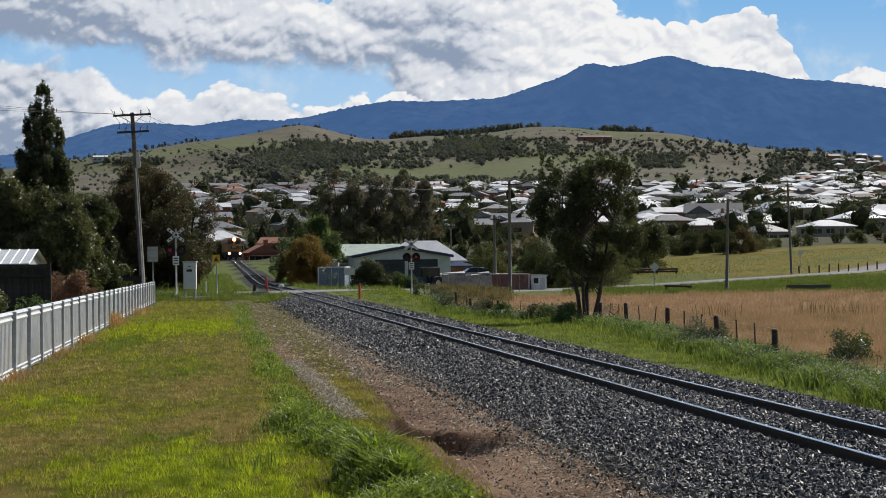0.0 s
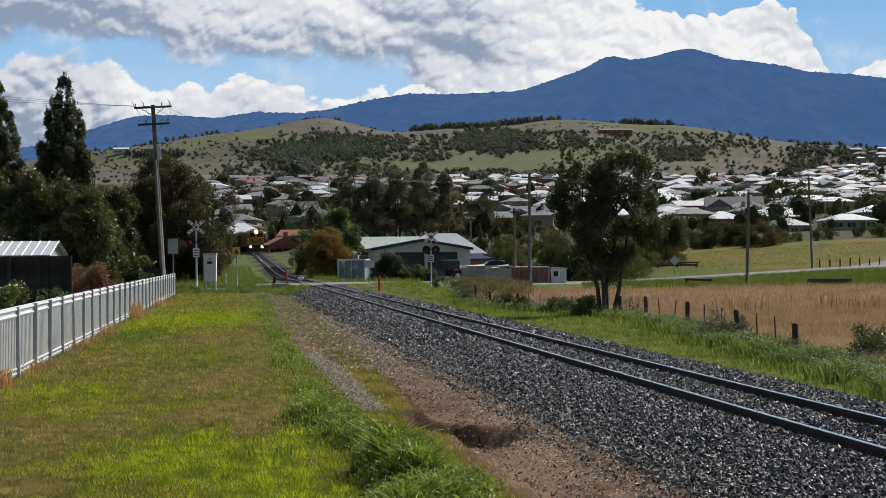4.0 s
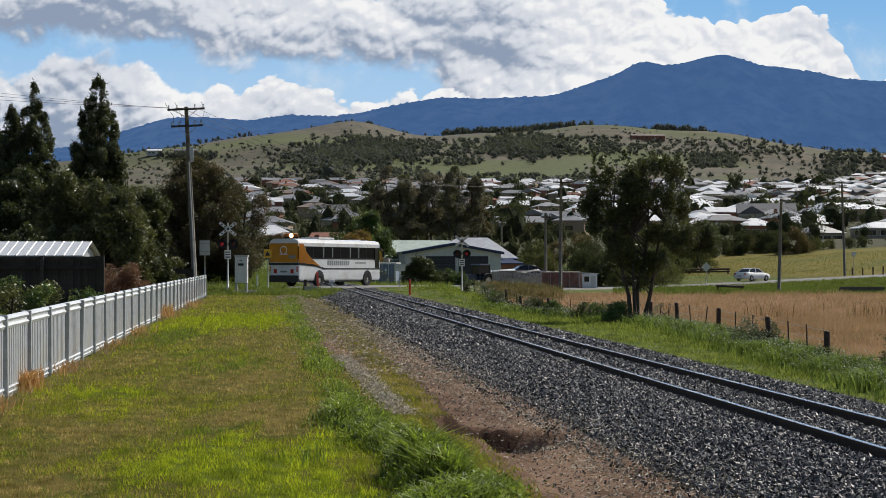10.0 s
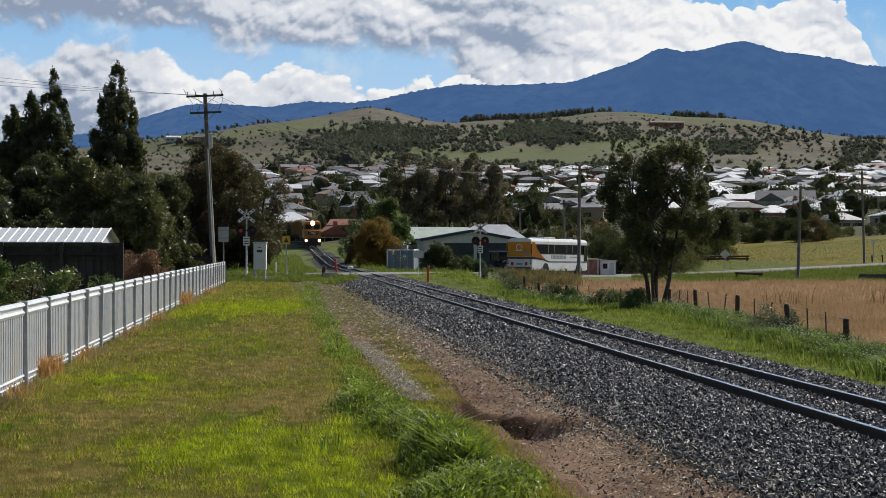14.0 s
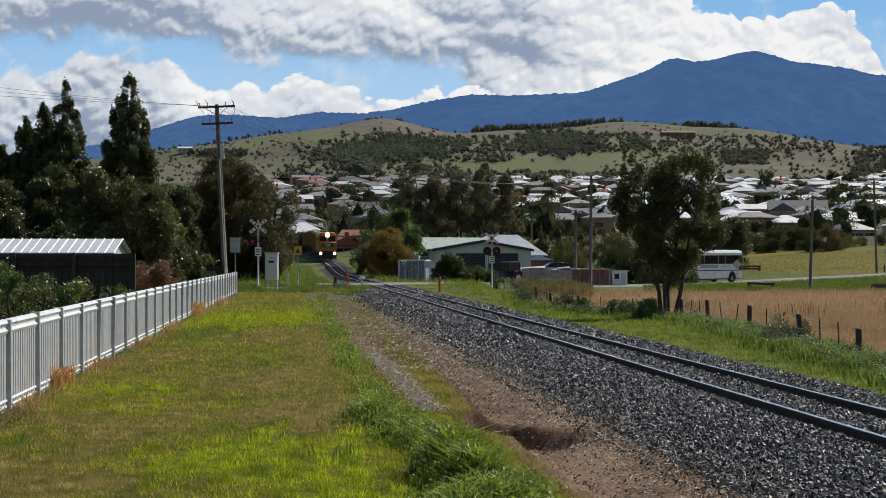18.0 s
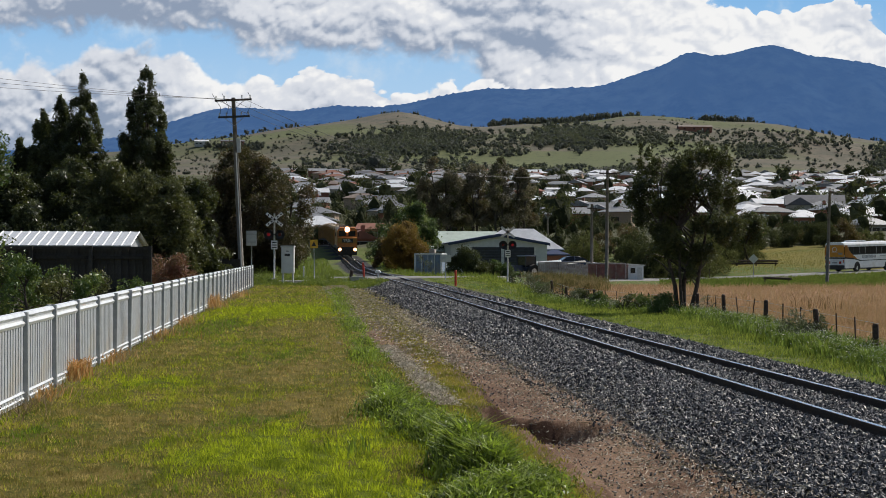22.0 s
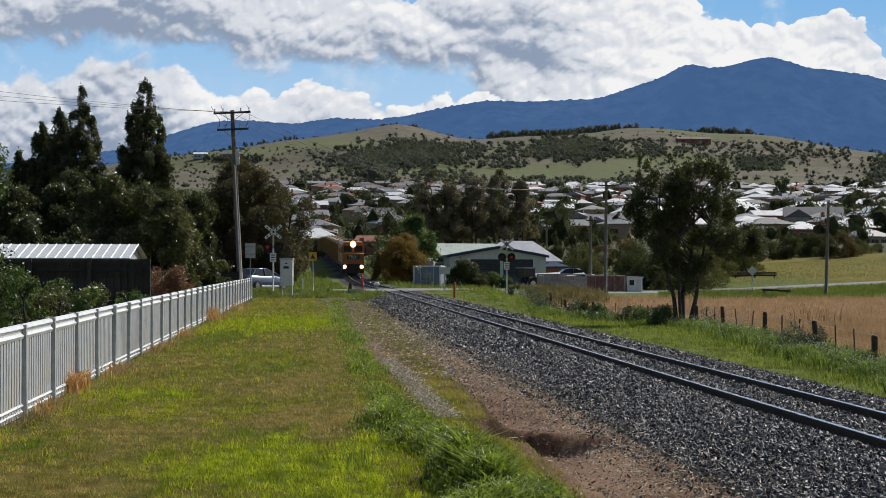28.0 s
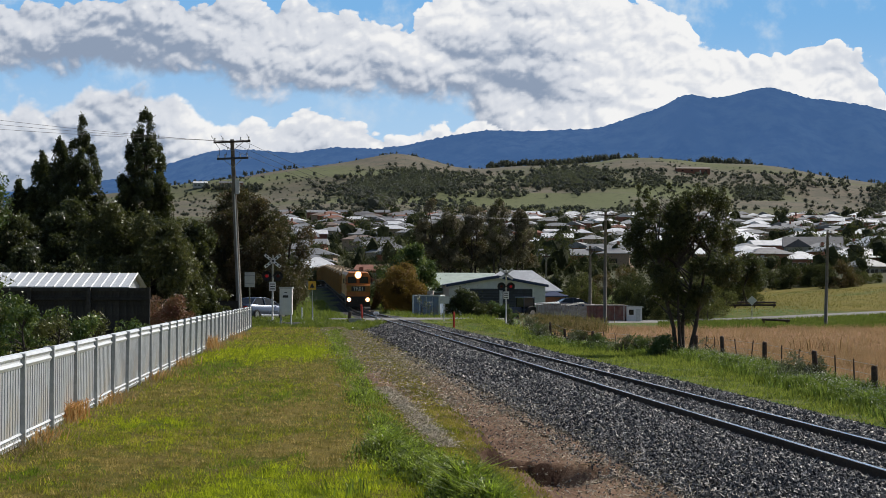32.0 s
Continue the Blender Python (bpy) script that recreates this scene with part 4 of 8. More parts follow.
for k, (x, y, w, h, m) in enumerate(((0.9, 141, 1.65, 2.5, M_LEAF_DARK), (2.5, 141, 1.0, 1.7, M_LEAF_DARK), (3.9, 142, 1.1, 2.0, M_LEAF_GREEN))):
    bush("hall_bush", x, y, w * 1.1, h, m, HALL_BUSH, 100 + k, 0.13, 1600, None, "bush", "bushes before the hall")
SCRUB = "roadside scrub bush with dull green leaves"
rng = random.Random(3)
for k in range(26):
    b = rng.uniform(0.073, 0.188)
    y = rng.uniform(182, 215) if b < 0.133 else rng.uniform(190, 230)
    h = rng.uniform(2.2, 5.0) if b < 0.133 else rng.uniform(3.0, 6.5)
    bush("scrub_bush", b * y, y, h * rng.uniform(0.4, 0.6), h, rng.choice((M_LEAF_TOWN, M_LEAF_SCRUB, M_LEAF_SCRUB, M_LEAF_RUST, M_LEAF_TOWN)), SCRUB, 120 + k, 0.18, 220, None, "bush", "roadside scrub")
for k in range(14):
    y = rng.uniform(157, 172)
    h = rng.uniform(3.0, 4.8)
    bush("scrub_bush", (0.1095 + 0.00436 * k) * y, y, h * 0.55, h, rng.choice((M_LEAF_SCRUB, M_LEAF_SCRUB, M_LEAF_TOWN, M_LEAF_GREEN)), SCRUB, 300 + k, 0.16, 300, None, "bush", "roadside scrub")
for k in range(44):
    b = rng.uniform(0.165, 0.27) if k < 34 else rng.uniform(0.27, 0.36)
    y = rng.uniform(255, 290)
    h = rng.uniform(2.6, 4.6) if b < 0.25 else rng.uniform(1.4, 2.4)
    bush("scrub_bush", b * y, y, h * rng.uniform(0.5, 0.8), h, rng.choice((M_LEAF_TOWN, M_LEAF_RUST, M_LEAF_SCRUB, M_LEAF_TOWN)), SCRUB, 150 + k, 0.22, 140, None, "bush", "roadside scrub")
tree("roadside_tree", 36.0, 194, dome_lobes(2.6, 6.6, 22, 181, 2.4, 0.32), ((0.3, 0, -0.8, 0, 4.6, 0.14), (-0.6, 0, 0.4, 0, 4.8, 0.13)), M_LEAF_DARK, "leaning dark roadside tree with bare stems", 0.24, 200, 181, M_LEAF_RUST)
tree("roadside_tree", 32.8, 192, dome_lobes(2.4, 7.4, 22, 182, 2.2, 0.32), ((0, 0, 0.6, 0, 5.4, 0.14),), M_LEAF_DARK, "dark roadside tree behind the paddock", 0.24, 200, 182, M_LEAF_OLIVE)
# garden hedge plants along the paling fence
bush("red_shrub", -12.0, 66.5, 1.05, 2.0, M_LEAF_RED, "shrub with red-tipped leaves beside the paling fence", 191, 0.09, 900)
bush("red_shrub", -13.0, 68, 0.8, 1.9, M_LEAF_RED, "shrub with red-tipped leaves beside the paling fence", 192, 0.09, 700)
for k, (x, y, w, h, m) in enumerate(((-13.5, 47.5, 0.8, 2.1, M_LEAF_GREEN), (-14.3, 48.5, 0.9, 2.4, M_LEAF_OLIVE), (-12.6, 49, 0.75, 1.4, M_LEAF_GREEN), (-11.8, 50.5, 0.7, 1.15, M_LEAF_OLIVE), (-11.1, 52, 0.6, 1.0, M_LEAF_GREEN), (-10.5, 53.5, 0.55, 0.95, M_LEAF_GREEN), (-12.9, 46.5, 0.6, 1.0, M_LEAF_GREEN), (-11.6, 45.5, 0.8, 1.5, M_LEAF_OLIVE), (-10.6, 45, 0.7, 1.2, M_LEAF_GREEN), (-12.4, 44.5, 0.8, 1.9, M_LEAF_GREEN), (-9.6, 47, 0.55, 1.0, M_LEAF_GREEN), (-10.2, 50, 0.6, 1.1, M_LEAF_GREEN))):
    bush("garden_shrub", x, y, w, h, m, "leafy green garden shrub behind the steel fence", 200 + k, 0.11, 520, M_LEAF_PALE if k % 2 == 0 else None, "shrub", "garden shrubs")
# low weeds along the right of the line
for k, (x, y, w, h, m) in enumerate(((4.2, 116, 0.75, 1.1, M_LEAF_DARK), (5.6, 106, 0.8, 1.0, M_LEAF_DARK), (6.4, 101, 0.6, 0.8, M_LEAF_GREEN), (7.2, 96, 0.8, 0.9, M_LEAF_DARK), (8.0, 88, 0.7, 0.7, M_LEAF_GREEN), (8.6, 80, 0.7, 0.8, M_LEAF_DARK), (9.6, 73, 0.6, 0.7, M_LEAF_GREEN), (11.4, 70, 0.7, 0.9, M_LEAF_GREY), (11.3, 50.5, 0.9, 0.75, M_LEAF_GREY), (11.0, 51.5, 0.9, 0.7, M_LEAF_GREY), (12.6, 40.5, 0.85, 0.75, M_LEAF_DARK), (13.3, 41.2, 0.6, 0.6, M_LEAF_GREEN))):
    bush("weed_bush", x, y, w, h, m, "low sprawling weed bush beside the railway", 220 + k, 0.08, 1000, None, "bush", "line-side weeds")


for k in range(18):
    t = (k + rng.uniform(0.1, 0.9)) / 18
    x, y = float(np.interp(t, (0, 0.3, 0.7, 1), (4.6, 6.2, 8.3, 10.4))) + rng.uniform(-0.4, 0.4), 115 - 43 * t
    bush("weed_bush", x, y, rng.uniform(0.55, 0.95), rng.uniform(0.6, 1.05), rng.choice((M_LEAF_DARK, M_LEAF_GREY, M_LEAF_GREEN)), "low grey-green weed bush along the railway verge", 240 + k, 0.08, 900, None, "bush", "line-side weeds")


# ---- poles and wires ----
def insulator(bm, x, y, z):
    tube(bm, ((x, y, z), (x, y, z + 0.05), (x, y, z + 0.08), (x, y, z + 0.2)), (0.02, 0.055, 0.03, 0.045), 8)


def power_pole(x, y, height, arm, lean, label, arms=(0.25,), turn=0.0, name="power_pole", lamp=False):
    z0 = gz(x, y)
    top = empty(name, pose(x, y, z0, lean[0], lean[1], turn), label, "power pole", "power poles")
    bm = bmesh.new()
    tube(bm, ((0, 0, -0.8), (0, 0, height * 0.5), (0, 0, height)), (0.17, 0.145, 0.115), 12)
    part("pole", bm, M_POLE, top, "", True)
    for k, a in enumerate(arms):
        bm = bmesh.new()
        w = arm if k == 0 else arm * 0.85
        box(bm, -w / 2, w / 2, -0.2, -0.11, height - a - 0.06, height - a + 0.06, bevel=0.01)
        ca = part("crossarm", bm, M_POST if k == 0 else M_TYRE_DARK, top)
        for o in (-0.46, -0.24, 0.24, 0.46):
            bm = bmesh.new()
            insulator(bm, w * o, -0.155, height - a + 0.06)
            part("insulator", bm, M_WHITE if k == 0 else M_STEEL_GREY, ca, "", True)
        for s in (-1, 1):
            bm = bmesh.new()
            tube(bm, ((0, -0.13, height - a - 0.55), (s * w * 0.3, -0.15, height - a - 0.05)), 0.018, 6)
            part("brace", bm, M_STEEL_GREY, ca)
    if len(arms) > 1:
        for x0, x1 in ((-0.5, -0.42), (-0.24, -0.2), (0.46, 0.42)):
            bm = bmesh.new()
            a, b = Vector((arm * x0, -0.16, height - arms[0] + 0.2)), Vector((arm * x1 * 0.85, -0.16, height - arms[1] + 0.2))
            tube(bm, [a, a + Vector((-0.12, -0.1, 0.22)), a + Vector((0.08, -0.2, -0.2)), a.lerp(b, 0.6) + Vector((0.16, -0.15, 0)), b], 0.011, 5)
            part("jumper_wire", bm, M_WIRE, top)
    if lamp:
        bm = bmesh.new()
        tube(bm, ((0.02, -0.16, 0.2), (0.02, -0.165, height * 0.62), (0.02, -0.15, height * 0.7)), 0.035, 8)
        part("conduit", bm, M_SIGN_BACK, top, "grey cable conduit")
        bm = bmesh.new()
        box(bm, 0.08, 0.32, -0.3, -0.1, height * 0.7, height * 0.78, bevel=0.03)
        part("cable_box", bm, M_SIGN_BACK, top, "pale cable box")
    return top


power_pole(-12.9, 93, 11.0, 2.2, (0, -2.9), "tall weathered timber power pole with two crossarms", (0.15, 1.15), 4, "power_pole", True)
power_pole(13.4, 140, 10.0, 1.7, (0, 0.4), "timber power pole beside the road", (0.3,), 20)
power_pole(33.2, 140, 8.6, 1.0, (0, 3.2), "leaning timber power pole in the paddock", (0.3,), 50)
power_pole(53.2, 190, 11.4, 1.2, (0, -2.5), "leaning timber power pole beside the road", (0.3,), 30)
power_pole(13.1, 152, 7.4, 1.0, (0, 0), "slender pole beside the power line", (0.4,), 15)
power_pole(11.3, 195, 6.4, 1.0, (0, 0), "short pole by the houses", (0.4,), 0)
power_pole(-7.7, 215, 7.0, 1.4, (0, 0), "power pole among the houses", (0.3,), 0)


def wire(name, a, b, sag, label, r=0.012):
    a, b = Vector(a), Vector(b)
    bm = bmesh.new()
    n = 22
    tube(bm, [a.lerp(b, t / n) - Vector((0, 0, sag * 4 * (t / n) * (1 - t / n))) for t in range(n + 1)], r, 4)
    tagged(part(name, bm, M_WIRE), label, "cable", "overhead wires")


for o, dz in ((-0.9, 12.1), (0.0, 11.25), (0.9, 10.5)):
    wire("overhead_wire", (-13.5 + o, 92.8, 11.0), (-39 + o * 1.1, 62, dz), 0.5, "thin overhead power wire in the sky", 0.009)
for o in (-0.9, 0.0, 0.9):
    wire("overhead_wire", (-13.5 + o, 93, 10.95), (13.4 + o * 0.7, 140, 9.55), 2.4, "sagging overhead power wire above the crossing", 0.01)
    wire("overhead_wire", (13.4 + o * 0.7, 140, 9.55), (53 + o * 0.5, 190, 12.2), 2.0, "sagging overhead power wire along the road", 0.01)


# ---- vehicles ----
M_BUS_WHITE = mat("bus_white_paint", (0.78, 0.79, 0.8), (0.7, 0.71, 0.72), 1.5, 0.3, 0.0, 0, (0.66, 0.65, 0.62), 0.9)
M_BUS_ORANGE = mat("bus_orange_paint", (0.62, 0.26, 0.02), (0.55, 0.22, 0.02), 1.5, 0.35)
M_BUS_TRIM = mat("dark_trim", (0.025, 0.025, 0.028), (0.035, 0.035, 0.035), 6, 0.5)
M_BAR_GREY = mat("grey_lettering_bar", (0.35, 0.37, 0.38), None, 6, 0.5)
M_TAIL = mat("tail_light_red", (0.5, 0.03, 0.02), None, 6, 0.25)
M_AMBER = mat("lamp_amber", (0.7, 0.25, 0.02), None, 6, 0.25)
M_CURTAIN = mat("pale_curtain", (0.28, 0.29, 0.3), None, 6, 0.8)
M_LOCO_YELLOW = mat("loco_yellow_paint", (0.34, 0.165, 0.02), (0.26, 0.125, 0.02), 2, 0.45, 0.0, 0, (0.3, 0.16, 0.04), 0.8)
M_LOCO_ORANGE = mat("loco_orange_paint", (0.5, 0.17, 0.03), (0.4, 0.13, 0.025), 2, 0.45, 0.0, 0, (0.2, 0.08, 0.03), 0.8)
M_LOCO_DARK = mat("loco_underframe", (0.025, 0.022, 0.02), (0.04, 0.033, 0.028), 6, 0.75, 0.2)
M_WAGON = mat("wagon_ochre_paint", (0.26, 0.135, 0.03), (0.19, 0.095, 0.025), 1.8, 0.65, 0.1, 0, (0.16, 0.09, 0.04), 0.9, vary=0.15)
M_LOAD = mat("pale_log_ends", (0.55, 0.44, 0.32), (0.4, 0.3, 0.2), 6, 0.85, 0.4)
M_BOARD_TEXT = mat("number_board_letters", (0.85, 0.82, 0.7), None, 6, 0.5)
M_CAR = mat("car_silver_blue_paint", (0.12, 0.15, 0.21), (0.11, 0.14, 0.19), 3, 0.25, 0.0, 0.5)


def wheel_meshes(r, w, rim):
    """Tyre and rim meshes, axle along x."""
    bm = bmesh.new()
    prof = ((r * rim, -w / 2), (r * 0.94, -w / 2), (r, -w * 0.36), (r, w * 0.36), (r * 0.94, w / 2), (r * rim, w / 2))
    n = 28
    rings = [[bm.verts.new((x, q * math.cos(2 * math.pi * k / n), q * math.sin(2 * math.pi * k / n))) for q, x in prof] for k in range(n)]
    for a, b in zip(rings, rings[1:] + rings[:1]):
        for i in range(len(prof)):
            j = (i + 1) % len(prof)
            bm.faces.new((a[i], a[j], b[j], b[i]))
    tyre = bpy.data.meshes.new("tyre")
    bm.to_mesh(tyre)
    bm.free()
    tyre.materials.append(M_TYRE)
    bm = bmesh.new()
    tube(bm, ((-w * 0.3, 0, 0), (w * 0.3, 0, 0)), r * rim, 20)
    tube(bm, ((-w * 0.5, 0, 0), (w * 0.5, 0, 0)), r * 0.22, 12)
    for k in range(5):
        m = Matrix.Rotation(2 * math.pi * k / 5, 4, "X")
        box(bm, -w * 0.36, w * 0.36, -r * 0.06, r * 0.06, r * 0.2, r * rim * 0.95, m)
    rm = bpy.data.meshes.new("rim")
    bm.to_mesh(rm)
    bm.free()
    rm.materials.append(M_CHROME)
    return tyre, rm


def wheel(parent, meshes, x, y, r):
    hub = new("wheel")
    hub.parent = parent
    hub.matrix_basis = pose(x, y, r)
    piece("tyre", meshes[0], hub, Matrix())
    piece("rim", meshes[1], hub, Matrix())
    return hub


def build_bus():
    """Coach; x right, y forward, origin on the road under the rear axle."""
    top = empty("coach_bus", Matrix(), "white coach with an orange rear and dark windows", "bus")
    y0, y1 = -2.5, 8.0
    bm = bmesh.new()
    box(bm, -1.25, 1.25, y0, y1, 0.42, 1.95, bevel=0.09)
    part("body", bm, M_BUS_WHITE, top, "white painted lower body")
    bm = bmesh.new()
    prism(bm, ((-1.2, 1.9), (-1.18, 2.9), (1.18, 2.9), (1.2, 1.9)), y0 + 0.1, y1 - 0.12)
    part("window_band", bm, M_BUS_TRIM, top, "dark window surround")
    bm = bmesh.new()
    prism(bm, ((-1.21, 2.78), (-1.21, 3.02), (-1.1, 3.2), (-0.75, 3.3), (0.75, 3.3), (1.1, 3.2), (1.21, 3.02), (1.21, 2.78)), y0 + 0.02, y1 - 0.05)
    roof = part("roof", bm, M_BUS_WHITE, top, "white rounded roof")
    bm = bmesh.new()
    box(bm, -0.8, 0.8, 0.6, 2.6, 3.28, 3.45, bevel=0.05)
    part("air_conditioner", bm, M_BUS_WHITE, roof)
    bm = bmesh.new()
    box(bm, -0.5, 0.5, 5.6, 6.5, 3.28, 3.36, bevel=0.03)
    part("hatch", bm, M_BUS_WHITE, roof)
    for side in (-1, 1):
        for k in range(8):
            bm = bmesh.new()
            a = -1.75 + k * 1.13
            f = [bm.verts.new(v) for v in ((side * 1.214, a, 2.0), (side * 1.214, a + 1.07, 2.0), (side * 1.196, a + 1.07, 2.76), (side * 1.196, a, 2.76))]
            bm.faces.new(f if side > 0 else f[::-1])
            bmesh.ops.solidify(bm, geom=bm.faces[:], thickness=0.006)
            pane = part("window", bm, M_GLASS_BUS, top)
            if k % 3 != 1:
                bm = bmesh.new()
                box(bm, side * 1.222 - 0.004, side * 1.222 + 0.004, a + 0.03, a + 0.12, 2.02, 2.74)
                part("curtain", bm, M_CURTAIN, pane)
        # orange panel that sweeps forward over the rear quarter
        bm = bmesh.new()
        pts = ((y0 + 0.02, 1.66), (-0.55, 1.5), (0.1, 1.42), (-0.9, 1.9), (-1.55, 2.35), (-1.95, 2.95), (y0 + 0.02, 2.95))
        vs = [bm.verts.new((side * 1.262, a, z)) for a, z in pts]
        bm.faces.new(vs if side > 0 else vs[::-1])
        bmesh.ops.solidify(bm, geom=bm.faces[:], thickness=0.035)
        part("quarter_panel", bm, M_BUS_ORANGE, top, "orange painted rear quarter panel")
        bm = bmesh.new()
        for (a, za), (b, zb), w in (((y0 + 0.02, 1.58), (-0.6, 1.46), 0.16), ((-0.6, 1.46), (0.6, 1.24), 0.12), ((0.6, 1.24), (y1 - 0.1, 1.24), 0.08)):
            q = [bm.verts.new((side * 1.264, *v)) for v in ((a, za - w / 2), (b, zb - w / 2), (b, zb + w / 2), (a, za + w / 2))]
            bm.faces.new(q if side > 0 else q[::-1])
        bmesh.ops.solidify(bm, geom=bm.faces[:], thickness=0.012)
        part("stripe", bm, M_BUS_TRIM, top, "dark side stripe")
        bm = bmesh.new()
        for k in range(11):
            box(bm, side * 1.256 - 0.004, side * 1.256 + 0.006, 1.0 + k * 0.26, 1.2 + k * 0.26, 1.5, 1.82)
        part("lettering", bm, M_BAR_GREY, top, "row of large grey lettering bars")
        bm = bmesh.new()
        for k in range(9):
            box(bm, side * 1.256 - 0.004, side * 1.256 + 0.006, 4.6 + k * 0.16, 4.72 + k * 0.16, 1.62, 1.72)
        part("lettering", bm, M_BAR_GREY, top, "row of small grey lettering bars")
        for y in (0.0, 6.2):
            bm = bmesh.new()
            n = 18
            ring = [bm.verts.new((side * 1.262, y + 0.62 * math.cos(math.pi * k / n), 0.42 + 0.72 * math.sin(math.pi * k / n))) for k in range(n + 1)]
            bm.faces.new(ring if side < 0 else ring[::-1])
            bmesh.ops.solidify(bm, geom=bm.faces[:], thickness=-0.01)
            part("wheel_arch", bm, M_BLACK, top)
    bm = bmesh.new()
    box(bm, -1.16, 1.16, y0 - 0.02, y0 + 0.12, 1.66, 2.98, bevel=0.02)
    rear = part("rear_panel", bm, M_BUS_ORANGE, top, "orange rear panel")
    bm = bmesh.new()
    for k in range(10):
        a, b = math.pi * 2 * k / 10, math.pi * 2 * (k + 0.7) / 10
        tube(bm, ((0.27 * math.cos(a), y0 - 0.03, 2.5 + 0.27 * math.sin(a)), (0.27 * math.cos(b), y0 - 0.03, 2.5 + 0.27 * math.sin(b))), 0.04, 5)
    box(bm, -0.34, 0.34, y0 - 0.035, y0 - 0.025, 2.2, 2.26)
    part("emblem", bm, M_BUS_WHITE, rear, "pale round emblem")
    bm = bmesh.new()
    box(bm, 0.45, 1.0, y0 - 0.03, y0 + 0.02, 1.95, 2.15)
    part("rear_vent", bm, M_CURTAIN, rear)
    bm = bmesh.new()
    box(bm, -1.255, 1.255, y0 - 0.03, y0 + 0.1, 1.48, 1.64, bevel=0.01)
    part("rear_band", bm, M_BUS_TRIM, top, "dark band across the rear")
    bm = bmesh.new()
    box(bm, -1.2, 1.2, y0 - 0.06, y0 + 0.3, 0.3, 0.78, bevel=0.04)
    part("rear_bumper", bm, M_BUS_TRIM, top, "black rear bumper")
    for side in (-1, 1):
        for z, m, nm in ((1.32, M_TAIL, "tail_light"), (1.2, M_AMBER, "indicator"), (1.08, M_TAIL, "tail_light")):
            bm = bmesh.new()
            box(bm, side * 1.12 - 0.06, side * 1.12 + 0.06, y0 - 0.02, y0 + 0.03, z - 0.045, z + 0.045, bevel=0.01)
            part(nm, bm, m, top)
        bm = bmesh.new()
        box(bm, side * 0.7 - 0.13, side * 0.7 + 0.13, y0 - 0.015, y0 + 0.03, 0.92, 1.2, bevel=0.01)
        part("reflector", bm, M_TAIL, top, "red-orange reflector panel")
        bm = bmesh.new()
        box(bm, side * 0.85 - 0.16, side * 0.85 + 0.16, y1 - 0.03, y1 + 0.02, 0.75, 0.95, bevel=0.02)
        part("headlight", bm, M_CURTAIN, top)
        bm = bmesh.new()
        tube(bm, ((side * 1.2, y1 - 0.15, 2.75), (side * 1.42, y1 + 0.15, 2.7), (side * 1.42, y1 + 0.15, 2.45)), 0.02, 6)
        box(bm, side * 1.42 - 0.09, side * 1.42 + 0.09, y1 + 0.13, y1 + 0.18, 2.1, 2.5, bevel=0.01)
        part("mirror", bm, M_BUS_TRIM, top)
    bm = bmesh.new()
    box(bm, -0.3, 0.3, y0 - 0.02, y0 + 0.02, 0.98, 1.1)
    part("plate_bar", bm, M_CURTAIN, top)
    bm = bmesh.new()
    box(bm, -1.12, 1.12, y1 - 0.14, y1 + 0.0, 1.55, 2.8, bevel=0.05)
    part("windscreen", bm, M_GLASS_DARK, top)
    bm = bmesh.new()
    box(bm, 1.2, 1.258, 7.25, 7.85, 1.3, 2.75)
    part("driver_window", bm, M_GLASS_DARK, top)
    bm = bmesh.new()
    box(bm, -1.0, 1.0, y0 + 0.3, y1 - 0.4, 0.3, 0.5)
    part("underframe", bm, M_BUS_TRIM, top)
    meshes = wheel_meshes(0.5, 0.3, 0.55)
    wheels = [wheel(top, meshes, s * 1.13, y, 0.5) for s in (-1, 1) for y in (0.0, 6.2)]
    return top, wheels


BUS, BUS_WHEELS = build_bus()


def loft(bm, sections):
    """Joins rings of equal length, closed at both ends."""
    rings = [[bm.verts.new(v) for v in s] for s in sections]
    k = len(rings[0])
    for a, b in zip(rings, rings[1:]):
        for i in range(k):
            bm.faces.new((a[i], a[(i + 1) % k], b[(i + 1) % k], b[i]))
    bm.faces.new(rings[0][::-1])
    bm.faces.new(rings[-1])


